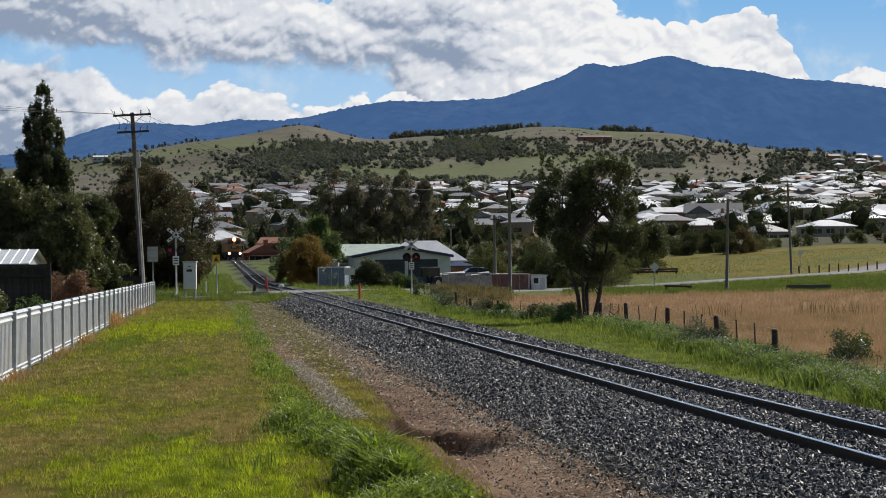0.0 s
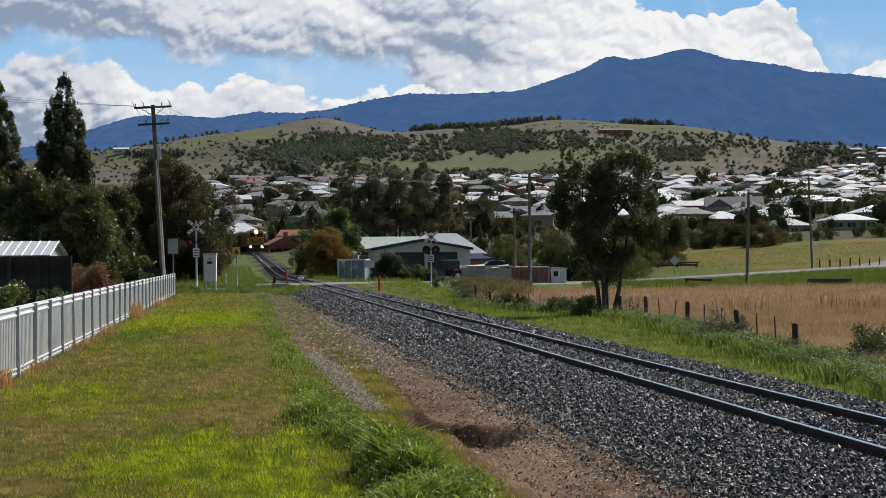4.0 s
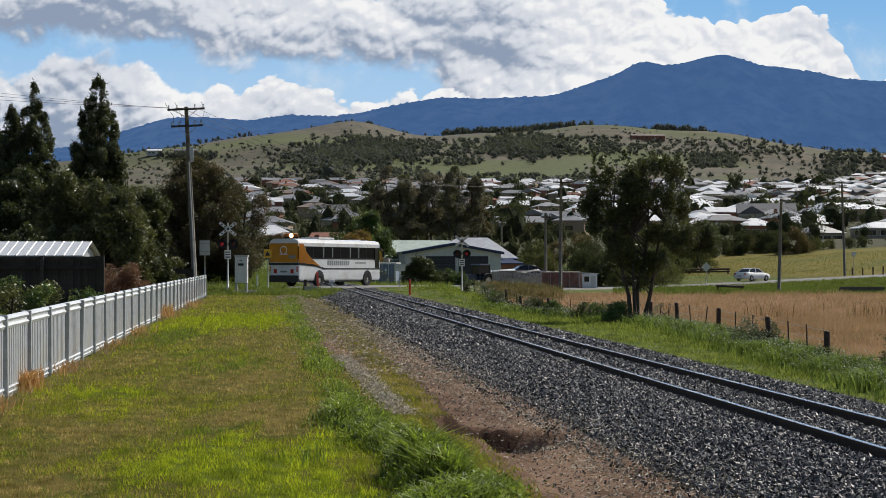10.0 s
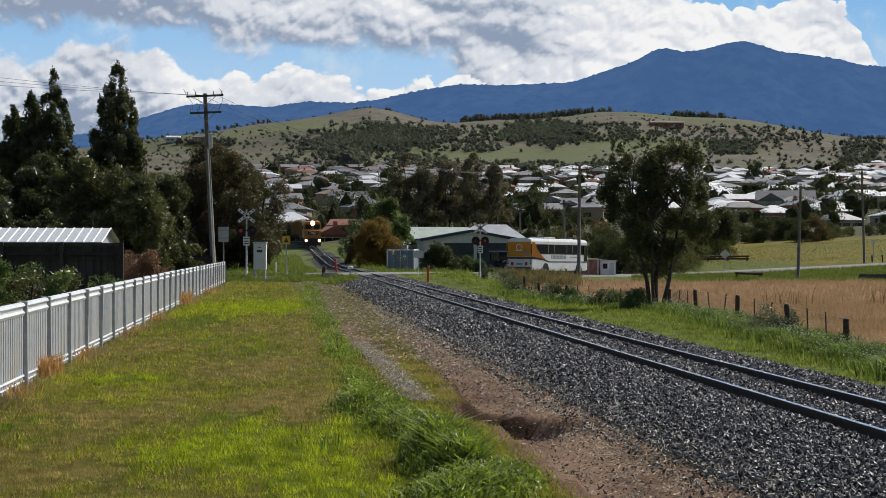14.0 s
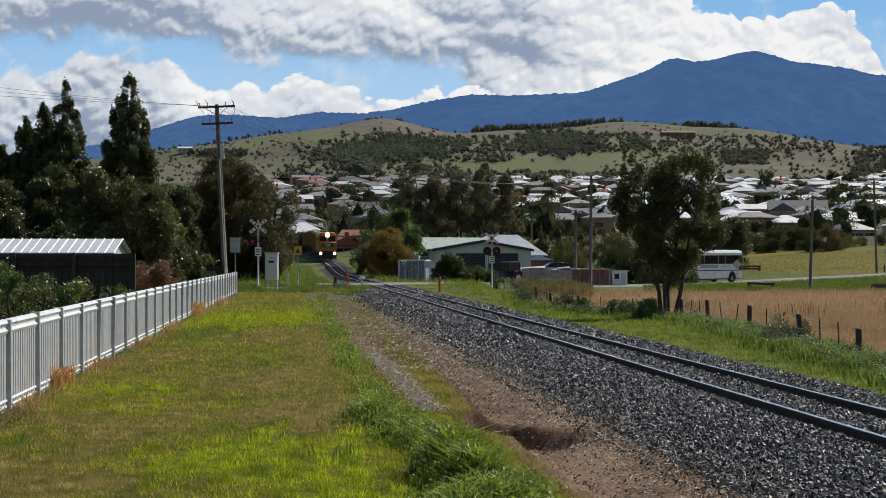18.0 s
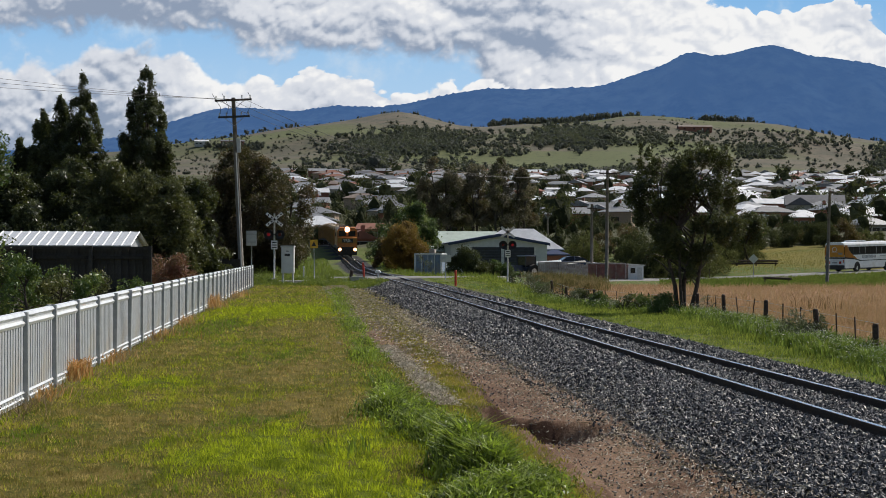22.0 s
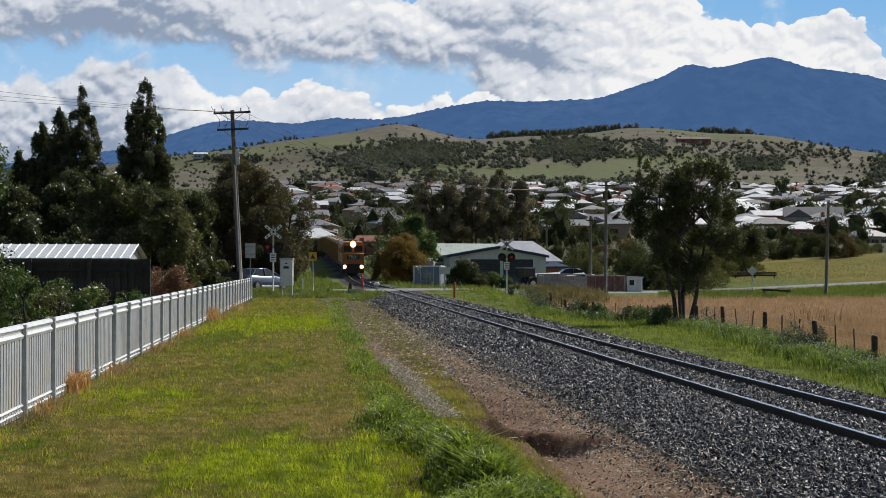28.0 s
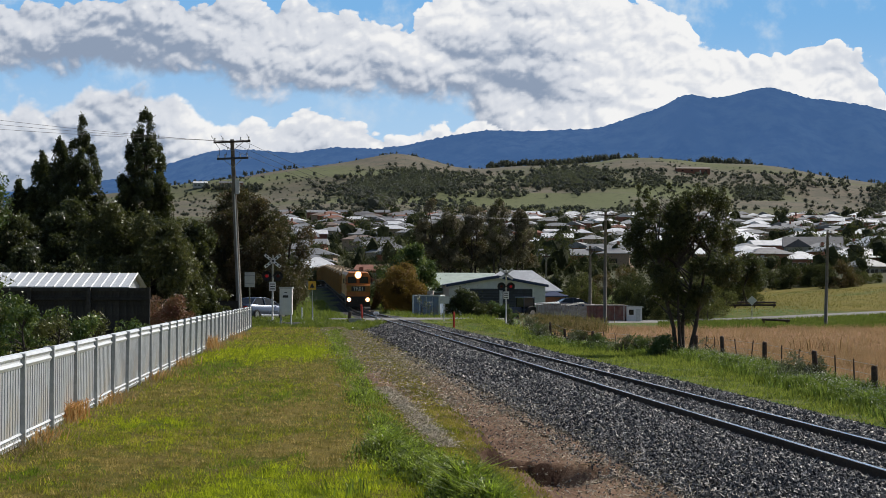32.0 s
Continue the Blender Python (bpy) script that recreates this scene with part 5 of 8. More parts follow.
def build_car(paint, label):
    """Sedan; x right, y forward, origin on the road under the rear axle."""
    top = empty("sedan_car", Matrix(), label, "car")
    bm = bmesh.new()
    side = ((-0.95, 0.45, 0.72, 0.80), (-0.9, 0.3, 0.98, 0.84), (-0.3, 0.22, 1.0, 0.88), (0.9, 0.2, 0.96, 0.9), (2.1, 0.2, 0.95, 0.9), (2.7, 0.22, 0.9, 0.88), (3.3, 0.25, 0.8, 0.84), (3.62, 0.35, 0.68, 0.72))
    loft(bm, [((-w, y, z0), (-w - 0.01, y, (z0 + z1) / 2), (-w + 0.05, y, z1 - 0.05), (-w + 0.18, y, z1), (w - 0.18, y, z1), (w - 0.05, y, z1 - 0.05), (w + 0.01, y, (z0 + z1) / 2), (w, y, z0)) for y, z0, z1, w in side])
    part("body", bm, paint, top, "", True)
    bm = bmesh.new()
    cab = ((-0.45, 0.95, 0.7), (0.15, 1.34, 0.6), (0.7, 1.43, 0.57), (1.35, 1.42, 0.57), (1.75, 1.32, 0.6), (2.5, 0.9, 0.74))
    loft(bm, [((-0.8, y, 0.85), (-w, y, z), (w, y, z), (0.8, y, 0.85)) for y, z, w in cab])
    part("cabin_glass", bm, M_GLASS_DARK, top, "dark tinted windows")
    bm = bmesh.new()
    loft(bm, [((-w - 0.015, y, z - 0.04), (-w + 0.04, y, z + 0.02), (w - 0.04, y, z + 0.02), (w + 0.015, y, z - 0.04)) for y, z, w in cab[1:5]])
    part("roof", bm, paint, top, "", True)
    for s in (-1, 1):
        for (ya, za, wa), (yb, zb, wb) in (((-0.45, 0.93, 0.79), (0.15, 1.34, 0.6)), ((2.5, 0.88, 0.8), (1.75, 1.32, 0.6)), ((0.95, 0.9, 0.81), (0.98, 1.42, 0.59))):
            bm = bmesh.new()
            tube(bm, ((s * wa, ya, za), (s * (wa + wb) / 2 + s * 0.02, (ya + yb) / 2, (za + zb) / 2 + 0.01), (s * wb, yb, zb)), 0.035, 6)
            part("pillar", bm, paint, top)
        bm = bmesh.new()
        box(bm, s * 0.68 - 0.14, s * 0.68 + 0.14, -0.97, -0.86, 0.72, 0.88, bevel=0.02)
        part("tail_light", bm, M_TAIL, top)
        bm = bmesh.new()
        box(bm, s * 0.6 - 0.14, s * 0.6 + 0.14, 3.42, 3.6, 0.56, 0.7, bevel=0.03)
        part("headlight", bm, M_CURTAIN, top)
        bm = bmesh.new()
        box(bm, s * 0.95 - 0.08, s * 0.95 + 0.08, 2.0, 2.12, 0.92, 1.04, bevel=0.03)
        part("mirror", bm, paint, top)
        for y in (0.0, 2.7):
            bm = bmesh.new()
            n = 14
            ring = [bm.verts.new((s * 0.915, y + 0.37 * math.cos(math.pi * k / n), 0.24 + 0.42 * math.sin(math.pi * k / n))) for k in range(n + 1)]
            bm.faces.new(ring if s < 0 else ring[::-1])
            bmesh.ops.solidify(bm, geom=bm.faces[:], thickness=-0.01)
            part("wheel_arch", bm, M_BLACK, top)
        bm = bmesh.new()
        box(bm, s * 0.9 - 0.02, s * 0.9 + 0.02, 0.45, 2.25, 0.2, 0.3, bevel=0.01)
        part("sill", bm, M_CHROME, top)
    bm = bmesh.new()
    box(bm, -0.25, 0.25, -0.985, -0.94, 0.52, 0.62)
    part("plate_bar", bm, M_CURTAIN, top)
    bm = bmesh.new()
    box(bm, -0.84, 0.84, -1.0, -0.85, 0.32, 0.55, bevel=0.05)
    part("rear_bumper", bm, paint, top)
    meshes = wheel_meshes(0.32, 0.2, 0.66)
    return top, [wheel(top, meshes, s * 0.86, y, 0.32) for s in (-1, 1) for y in (0.0, 2.7)]


WHITE_CAR, WHITE_CAR_WHEELS = build_car(M_WHITE, "small white car driving away along the road")
CAR, CAR_WHEELS = build_car(M_CAR, "silver-blue sedan car waiting at the crossing")


def bogie(parent, y, axles=3):
    bm = bmesh.new()
    for s in (-1, 1):
        box(bm, s * 0.85 - 0.08, s * 0.85 + 0.08, y - 0.9 * axles / 2, y + 0.9 * axles / 2, 0.45, 0.75, bevel=0.03)
    for k in range(axles):
        yy = y + (k - (axles - 1) / 2) * (1.7 if axles == 3 else 1.75)
        for s in (-1, 1):
            tube(bm, ((s * 0.52, yy, 0.46), (s * 0.66, yy, 0.46)), 0.46, 18)
        tube(bm, ((-0.7, yy, 0.46), (0.7, yy, 0.46)), 0.08, 8)
    part("bogie", bm, M_LOCO_DARK, parent)


def build_loco():
    """Diesel locomotive; y forward, origin on the rails at mid length, 18 m long."""
    top = empty("diesel_locomotive", Matrix(), "orange and yellow diesel locomotive with bright headlights", "locomotive")
    f = 9.0
    bm = bmesh.new()
    box(bm, -1.38, 1.38, -f, f - 0.3, 0.95, 1.32, bevel=0.02)
    part("frame", bm, M_LOCO_DARK, top)
    bm = bmesh.new()
    prism(bm, ((-1.28, 1.3), (-1.28, 3.45), (-1.0, 3.72), (1.0, 3.72), (1.28, 3.45), (1.28, 1.3)), -f + 0.4, f - 3.3)
    hood = part("hood", bm, M_LOCO_YELLOW, top, "yellow ribbed engine hood")
    for s in (-1, 1):
        for k in range(7):
            bm = bmesh.new()
            y = -f + 1.1 + k * 1.9
            box(bm, s * 1.285 - 0.012, s * 1.285 + 0.012, y, y + 1.3, 1.5, 3.2)
            part("hood_door", bm, M_LOCO_ORANGE if k % 3 == 0 else M_LOCO_YELLOW, hood)
    bm = bmesh.new()
    loft(bm, [((-1.4, y, 1.3), (-1.4, y, 3.35), (-1.05, y, zt), (1.05, y, zt), (1.4, y, 3.35), (1.4, y, 1.3)) for y, zt in ((f - 3.2, 3.82), (f - 1.5, 3.82), (f - 1.1, 3.7))])
    cab = part("cab", bm, M_LOCO_ORANGE, top, "orange driver's cab")
    bm = bmesh.new()
    loft(bm, [((-1.34, y, 1.3), (-1.34, y, z), (1.34, y, z), (1.34, y, 1.3)) for y, z in ((f - 1.1, 2.55), (f - 0.35, 2.42), (f - 0.2, 2.1))])
    nose = part("nose", bm, M_LOCO_ORANGE, top, "orange nose")
    for s in (-1, 1):
        bm = bmesh.new()
        box(bm, s * 0.66 - 0.5, s * 0.66 + 0.5, f - 1.12, f - 1.07, 2.65, 3.3, bevel=0.03)
        part("windscreen", bm, M_GLASS_DARK, cab)
        bm = bmesh.new()
        box(bm, s * 1.405 - 0.01, s * 1.405 + 0.01, f - 2.8, f - 1.7, 2.5, 3.2)
        part("side_window", bm, M_GLASS_DARK, cab)
        # ditch lights on the pilot
        bm = bmesh.new()
        tube(bm, ((s * 1.05, f - 0.1, 0.98), (s * 1.05, f + 0.06, 0.98)), 0.2, 16)
        hl = part("ditch_light", bm, M_LOCO_DARK, top)
        bm = bmesh.new()
        tube(bm, ((s * 1.05, f + 0.05, 0.98), (s * 1.05, f + 0.09, 0.98)), 0.17, 16)
        part("lens", bm, M_HEADLIGHT, hl, "glowing warm white lens")
        # wider glowing disc added behind the lens as its halo
        bm = bmesh.new()
        tube(bm, ((s * 1.05, f + 0.05, 0.98), (s * 1.05, f + 0.075, 0.98)), 0.24, 16)
        part("reflector", bm, M_LAMP_HALO, hl, "warm glowing disc for the lamp halo")
        bm = bmesh.new()
        tube(bm, ((s * 1.3, f - 0.2, 1.3), (s * 1.3, f - 0.2, 2.4)), 0.025, 6)
        part("handrail", bm, M_LOCO_YELLOW, top)
        bm = bmesh.new()
        box(bm, s * 1.6 - 0.06, s * 1.6 + 0.06, f - 1.6, f - 1.5, 2.6, 3.1, bevel=0.02)
        part("mirror", bm, M_LOCO_DARK, cab)
    bm = bmesh.new()
    box(bm, -0.36, 0.36, f - 1.12, f - 0.85, 3.2, 3.78, bevel=0.05)
    hl = part("headlight", bm, M_LOCO_DARK, cab)
    # glowing disc added round the headlight lens to draw its warm halo
    bm = bmesh.new()
    tube(bm, ((0, f - 0.86, 3.49), (0, f - 0.835, 3.49)), 0.4, 20)
    part("reflector", bm, M_LAMP_HALO, hl, "warm glowing disc for the headlight halo")
    bm = bmesh.new()
    tube(bm, ((0, f - 0.86, 3.49), (0, f - 0.82, 3.49)), 0.29, 18)
    part("lens", bm, M_HEADLIGHT, hl, "glowing warm white lens")
    bm = bmesh.new()
    box(bm, -1.3, 1.3, f - 0.24, f - 0.14, 1.75, 2.42, bevel=0.02)
    part("nose_band", bm, M_LOCO_YELLOW, nose, "yellow band across the nose")
    bm = bmesh.new()
    box(bm, -0.78, 0.78, f - 0.15, f - 0.1, 1.85, 2.32, bevel=0.01)
    board = part("number_board", bm, M_LOCO_DARK, nose, "dark board with pale fleet number")
    cu = bpy.data.curves.new("letters", "FONT")
    cu.body, cu.size, cu.extrude, cu.align_x = "TR01", 0.55, 0.012, "CENTER"
    tmp = new("letters", cu)
    me = bpy.data.meshes.new_from_object(tmp.evaluated_get(bpy.context.evaluated_depsgraph_get()))
    bpy.data.objects.remove(tmp)
    me.materials.clear()
    me.materials.append(M_BOARD_TEXT)
    piece("letters", me, board, pose(0, f - 0.09, 1.9, 90, 0, 180))
    bm = bmesh.new()
    prism(bm, ((-1.35, 0.25), (-1.35, 1.3), (1.35, 1.3), (1.35, 0.25)), f - 0.35, f - 0.12)
    part("pilot", bm, M_LOCO_DARK, top, "dark pilot plate")
    bm = bmesh.new()
    box(bm, -0.12, 0.12, f - 0.15, f + 0.4, 0.7, 0.95, bevel=0.03)
    part("coupler", bm, M_LOCO_DARK, top)
    bm = bmesh.new()
    box(bm, -1.1, 1.1, -2.2, 2.2, 0.3, 0.98, bevel=0.08)
    part("fuel_tank", bm, M_LOCO_DARK, top)
    for k, y in enumerate((-6, -2, 2.5)):
        bm = bmesh.new()
        box(bm, -0.7, 0.7, y - 0.7, y + 0.7, 3.7, 3.88, bevel=0.04)
        part("roof_fan", bm, M_LOCO_DARK, hood)
    bogie(top, -5.6)
    bogie(top, 5.6)
    return top


def build_wagon():
    """Open ochre wagon with stakes and a pale log load; 13.4 m over the ends."""
    top = empty("log_wagon", Matrix(), "ochre open wagon loaded with pale logs", "wagon", "wagons")
    bm = bmesh.new()
    box(bm, -1.25, 1.25, -6.6, 6.6, 0.85, 1.15, bevel=0.02)
    part("underframe", bm, M_LOCO_DARK, top)
    for s in (-1, 1):
        bm = bmesh.new()
        box(bm, s * 1.27 - 0.04, s * 1.27 + 0.04, -6.5, 6.5, 1.15, 3.3)
        wall = part("side_wall", bm, M_WAGON, top)
        for k in range(12):
            bm = bmesh.new()
            y = -6.4 + k * 12.8 / 11
            box(bm, s * 1.35 - 0.05, s * 1.35 + 0.05, y - 0.06, y + 0.06, 1.1, 3.4, bevel=0.01)
            part("stake", bm, M_WAGON, wall)
        bm = bmesh.new()
        box(bm, -1.27, 1.27, s * 6.5 - 0.05, s * 6.5 + 0.05, 1.15, 3.5)
        part("end_wall", bm, M_WAGON, top)
    bm = bmesh.new()
    r = random.Random(2)
    for k in range(70):
        y = r.uniform(-6.2, 3.4)
        rad = r.uniform(0.12, 0.22)
        x, z = r.uniform(-1.05, 1.05), r.uniform(3.05, 3.55) + 0.25 * (1 - abs(r.uniform(-1, 1)))
        tube(bm, ((x, y, z), (x + r.uniform(-.05, .05), y + r.uniform(1.2, 2.7), z + r.uniform(-.06, .06))), rad, 7)
    part("log_load", bm, M_LOAD, top, "pale stacked logs")
    bogie(top, -4.6, 2)
    bogie(top, 4.6, 2)
    return top


LOCO = build_loco()
for ob in LOCO.children:
    ob.matrix_basis = Matrix.Diagonal((0.93, 1, 1.03, 1)) @ ob.matrix_basis
WAGONS = [build_wagon()]
WAGONS += [copy_thing(WAGONS[0], Matrix()) for _ in range(8)]


# ---- buildings ----
def roof_mat(name, c, gloss, metal=0.0):
    return mat(name, c, tuple(v * 0.85 for v in c), 1.2, gloss, 0.05, metal, tuple(v * 0.75 for v in c), 0.4, vary=0.12)


ROOFS = {
    "white": roof_mat("roof_white_metal", (0.84, 0.84, 0.84), 0.4, 0.1), "grey": roof_mat("roof_grey_metal", (0.25, 0.255, 0.265), 0.6, 0.05), "slate": roof_mat("roof_dark_tile", (0.13, 0.13, 0.14), 0.6),
    "brown": roof_mat("roof_brown_tile", (0.2, 0.15, 0.12), 0.65), "red": roof_mat("roof_terracotta", (0.26, 0.105, 0.065), 0.75), "blue": roof_mat("roof_blue_metal", (0.025, 0.04, 0.095), 0.5, 0.1), "green": roof_mat("roof_pale_green_metal", (0.45, 0.52, 0.45), 0.5, 0.1)}
WALLS = {
    "cream": mat("wall_cream", (0.36, 0.32, 0.25), None, 2, 0.8, vary=0.15), "white": mat("wall_white", (0.5, 0.5, 0.48), None, 2, 0.8, vary=0.1), "brick": mat("wall_red_brick", (0.3, 0.13, 0.085), (0.24, 0.1, 0.07), 5, 0.85, 0.3, vary=0.15),
    "tan": mat("wall_tan_brick", (0.42, 0.31, 0.22), None, 4, 0.85, vary=0.15), "grey": mat("wall_grey_sheet", (0.6, 0.6, 0.58), (0.54, 0.54, 0.53), 2, 0.55, 0.05, 0.1)}
M_FRAME = mat("window_frame", (0.7, 0.7, 0.68), None, 4, 0.5)
M_ROLLER = mat("dark_roller_door", (0.03, 0.034, 0.045), (0.02, 0.022, 0.03), 3, 0.5)


def roof_mesh(w, d, z, rise, kind, over=0.5, th=0.14):
    bm = bmesh.new()
    a, b = w / 2 + over, d / 2 + over
    inset = min(a, b) if kind == "hip" else 0.0
    if w >= d or kind == "gable_x":
        r0, r1 = (-a + (b if kind == "hip" else 0), 0), (a - (b if kind == "hip" else 0), 0)
    else:
        r0, r1 = (0, -b + inset), (0, b - inset)
    if kind == "gable_y":
        r0, r1 = (0, -b), (0, b)
    low = [(-a, -b), (a, -b), (a, b), (-a, b)]
    for dz in (0.0,):
        base = [bm.verts.new((x, y, z)) for x, y in low]
        edge = [bm.verts.new((x, y, z + th)) for x, y in low]
        p, q = bm.verts.new((*r0, z + th + rise)), bm.verts.new((*r1, z + th + rise))
        bm.faces.new(base)
        for i in range(4):
            bm.faces.new((base[i], base[(i + 1) % 4], edge[(i + 1) % 4], edge[i]))
        if abs(r1[0] - r0[0]) > abs(r1[1] - r0[1]) or (w >= d and kind == "hip"):
            bm.faces.new((edge[0], edge[1], q, p))
            bm.faces.new((edge[2], edge[3], p, q))
            bm.faces.new((edge[1], edge[2], q))
            bm.faces.new((edge[3], edge[0], p))
        else:
            bm.faces.new((edge[1], edge[2], q, p))
            bm.faces.new((edge[3], edge[0], p, q))
            bm.faces.new((edge[0], edge[1], p))
            bm.faces.new((edge[2], edge[3], q))
    bmesh.ops.remove_doubles(bm, verts=bm.verts[:], dist=0.001)
    bmesh.ops.recalc_face_normals(bm, faces=bm.faces[:])
    return bm


def house(name, m, w, d, h, rise, kind, wall, roof, label, category="house", group="", windows=True, chimney=False, wing=False, plain=False):
    """A house: walls, roof with eaves, windows front and sides, door; the front faces -y."""
    top = empty(name, m, label, category, group)
    bm = bmesh.new()
    box(bm, -w / 2, w / 2, -d / 2, d / 2, -1.5, h)
    part("wall", bm, WALLS[wall], top)
    part("roof", roof_mesh(w, d, h, rise, kind), ROOFS[roof], top)
    if wing:
        bm = bmesh.new()
        box(bm, -w / 2 + 0.4, -w / 2 + 0.4 + w * 0.4, -d / 2 - 3.0, -d / 2 + 0.05, -1.5, h - 0.05)
        part("wing_wall", bm, WALLS[wall], top)
        bm = roof_mesh(w * 0.4, 6.5, h - 0.05, rise * 0.7, "gable_y", 0.4)
        bmesh.ops.translate(bm, verts=bm.verts[:], vec=(-w / 2 + 0.4 + w * 0.2, -d / 2 - 0.4, 0))
        part("wing_roof", bm, ROOFS[roof], top)
    if windows:
        spots = [(w * o, -d / 2, 0) for o in (-0.05, 0.2, 0.38)] + [(-w / 2, 0.0, 90), (w / 2, -d * 0.15, -90)]
        if not wing:
            spots.append((-w * 0.33, -d / 2, 0))
        for k, (x, y, a) in enumerate(spots):
            t = pose(x, y, 0, 0, 0, -a)
            ww = 1.0 if k % 3 != 1 else 0.5
            zb = 0.95 if ww > 0.6 else 0.05
            if plain:
                bm = bmesh.new()
                box(bm, -ww, ww, -0.05, 0.05, zb, 2.1, t)
                part("window" if ww > 0.6 else "door", bm, M_GLASS_DARK if ww > 0.6 else M_FRAME, top)
                continue
            bm = bmesh.new()
            box(bm, -ww - 0.08, ww + 0.08, -0.05, 0.05, zb - 0.08, 2.1 + 0.08, t)
            fr = part("window" if ww > 0.6 else "door", bm, M_FRAME, top)
            bm = bmesh.new()
            box(bm, -ww, -0.03, -0.07, 0.03, zb, 2.1, t)
            box(bm, 0.03, ww, -0.07, 0.03, zb, 2.1, t)
            part("pane", bm, M_GLASS_DARK, fr)
    if chimney:
        bm = bmesh.new()
        box(bm, -0.4, 0.4, -0.35, 0.35, h, h + rise + 1.1, pose(w * 0.2, 0.3, 0), 0.04)
        part("chimney", bm, WALLS["brick"], top)
    return top


def build_hall():
    """Grey steel shed beside the crossing, gable to the track."""
    x, y = 3.95, 170
    z = -0.75
    top = empty("machinery_shed", pose(x, y, z, 0, 0, 4), "grey steel machinery shed with dark roller doors", "shed")
    w, d, h, r = 10.2, 12.0, 3.52, 0.88
    bm = bmesh.new()
    prism(bm, ((-w / 2, -0.6), (w / 2, -0.6), (w / 2, h), (0, h + r), (-w / 2, h)), -d / 2, d / 2)
    part("wall", bm, WALLS["grey"], top)
    for s in (-1, 1):
        bm = bmesh.new()
        pts = ((0, h + r + 0.02), (s * (w / 2 + 0.25), h - 0.04), (s * (w / 2 + 0.25), h + 0.06), (0, h + r + 0.14))
        prism(bm, pts, -d / 2 - 0.3, d / 2 + 0.3)
        bmesh.ops.recalc_face_normals(bm, faces=bm.faces[:])
        part("roof", bm, ROOFS["blue"], top, "blue steel roof sheet")
    for a, b, c in ((-2.9, 0.22, 3.15), (0.58, 3.72, 3.15)):
        bm = bmesh.new()
        outline = [(-d / 2 - 0.03 - 0.02 * (i % 2), c * i / 22) for i in range(23)] + [(-d / 2 + 0.03, c), (-d / 2 + 0.03, 0)]
        prism(bm, outline, a, b, Matrix(((0, 1, 0, 0), (1, 0, 0, 0), (0, 0, 1, 0), (0, 0, 0, 1))))
        bmesh.ops.recalc_face_normals(bm, faces=bm.faces[:])
        part("roller_door", bm, M_ROLLER, top, "dark blue roller door")
    for a in (-3.05, 0.28, 3.78):
        bm = bmesh.new()
        box(bm, a, a + (0.24 if a == 0.28 else 0.12), -d / 2 - 0.07, -d / 2 + 0.02, 0, 3.2)
        part("door_jamb", bm, M_FRAME, top, "pale steel door jamb")
    bm = bmesh.new()
    box(bm, -0.7, -0.1, -d / 2 - 0.5, -d / 2 - 0.46, 0.0, 1.3)
    for q in range(3):
        box(bm, -0.72 + 0.22 * q, -0.66 + 0.22 * q, -d / 2 - 0.53, -d / 2 - 0.44, -0.1, 1.5)
    part("stacked_frame", bm, M_FRAME, top, "pale frame leaning before the door")
    for s in (-1, 1):
        bm = bmesh.new()
        prism(bm, ((0, h + r + 0.16), (s * (w / 2 + 0.3), h + 0.08), (s * (w / 2 + 0.3), h - 0.2), (0, h + r - 0.14)), -d / 2 - 0.36, -d / 2 - 0.3)
        bmesh.ops.recalc_face_normals(bm, faces=bm.faces[:])
        part("barge_board", bm, ROOFS["blue"], top, "dark blue barge board")


build_hall()
house("cottage", pose(0.7, 186, -0.4, 0, 0, 8), 7.0, 7, 3.0, 1.6, "gable_x", "cream", "green", "cream cottage with a pale green metal roof")
house("cottage", pose(7.2, 184, -0.6, 0, 0, -4), 9.8, 6.2, 2.7, 2.4, "hip", "white", "white", "white cottage with a bright corrugated hip roof")
house("lean_to", pose(11.2, 179.5, -0.6, 0, 0, -4), 2.6, 4, 2.1, 0.6, "hip", "brick", "blue", "low lean-to with a blue-grey roof beside the cottage", "shed", windows=False)
house("outbuilding", pose(-2.6, 176, -0.4, 0, 0, 6), 2.6, 4, 2.3, 0.5, "gable_x", "cream", "green", "small outbuilding with a pale green roof", "shed", windows=False)
house("brick_house", pose(-19.6, 305, gz(-19, 305) - 1.6, 0, 0, 15), 5.4, 7, 2.6, 1.6, "gable_y", "brick", "red", "red brick house with a terracotta gable roof", group="houses", chimney=True)
house("brick_house", pose(-16.6, 320, gz(-16, 320) - 1.3, 0, 0, -8), 7, 7, 2.6, 1.3, "gable_x", "brick", "red", "low red brick house with a terracotta roof", group="houses")
house("white_roofed_house", pose(-28.4, 318, gz(-28, 318) + 0.9, 0, 0, 5), 9.2, 8, 3.0, 2.2, "hip", "white", "white", "house with a bright white hip roof", group="houses")
house("weatherboard_house", pose(92, 350, 5.4, 0, 0, 24), 8.6, 7, 2.6, 1.9, "hip", "cream", "grey", "cream weatherboard house with a weathered grey hip roof", group="houses")
house("weatherboard_house", pose(75, 400, gz(75, 400) - 0.6, 0, 0, -6), 8, 8, 3.2, 2.4, "hip", "white", "white", "pale house with a bright white hip roof", group="houses")
house("weatherboard_house", pose(88.3, 400, gz(88, 400) - 0.8, 0, 0, 4), 9.5, 8, 3.0, 2.0, "hip", "brick", "white", "low brick house with a bright white hip roof", group="houses")
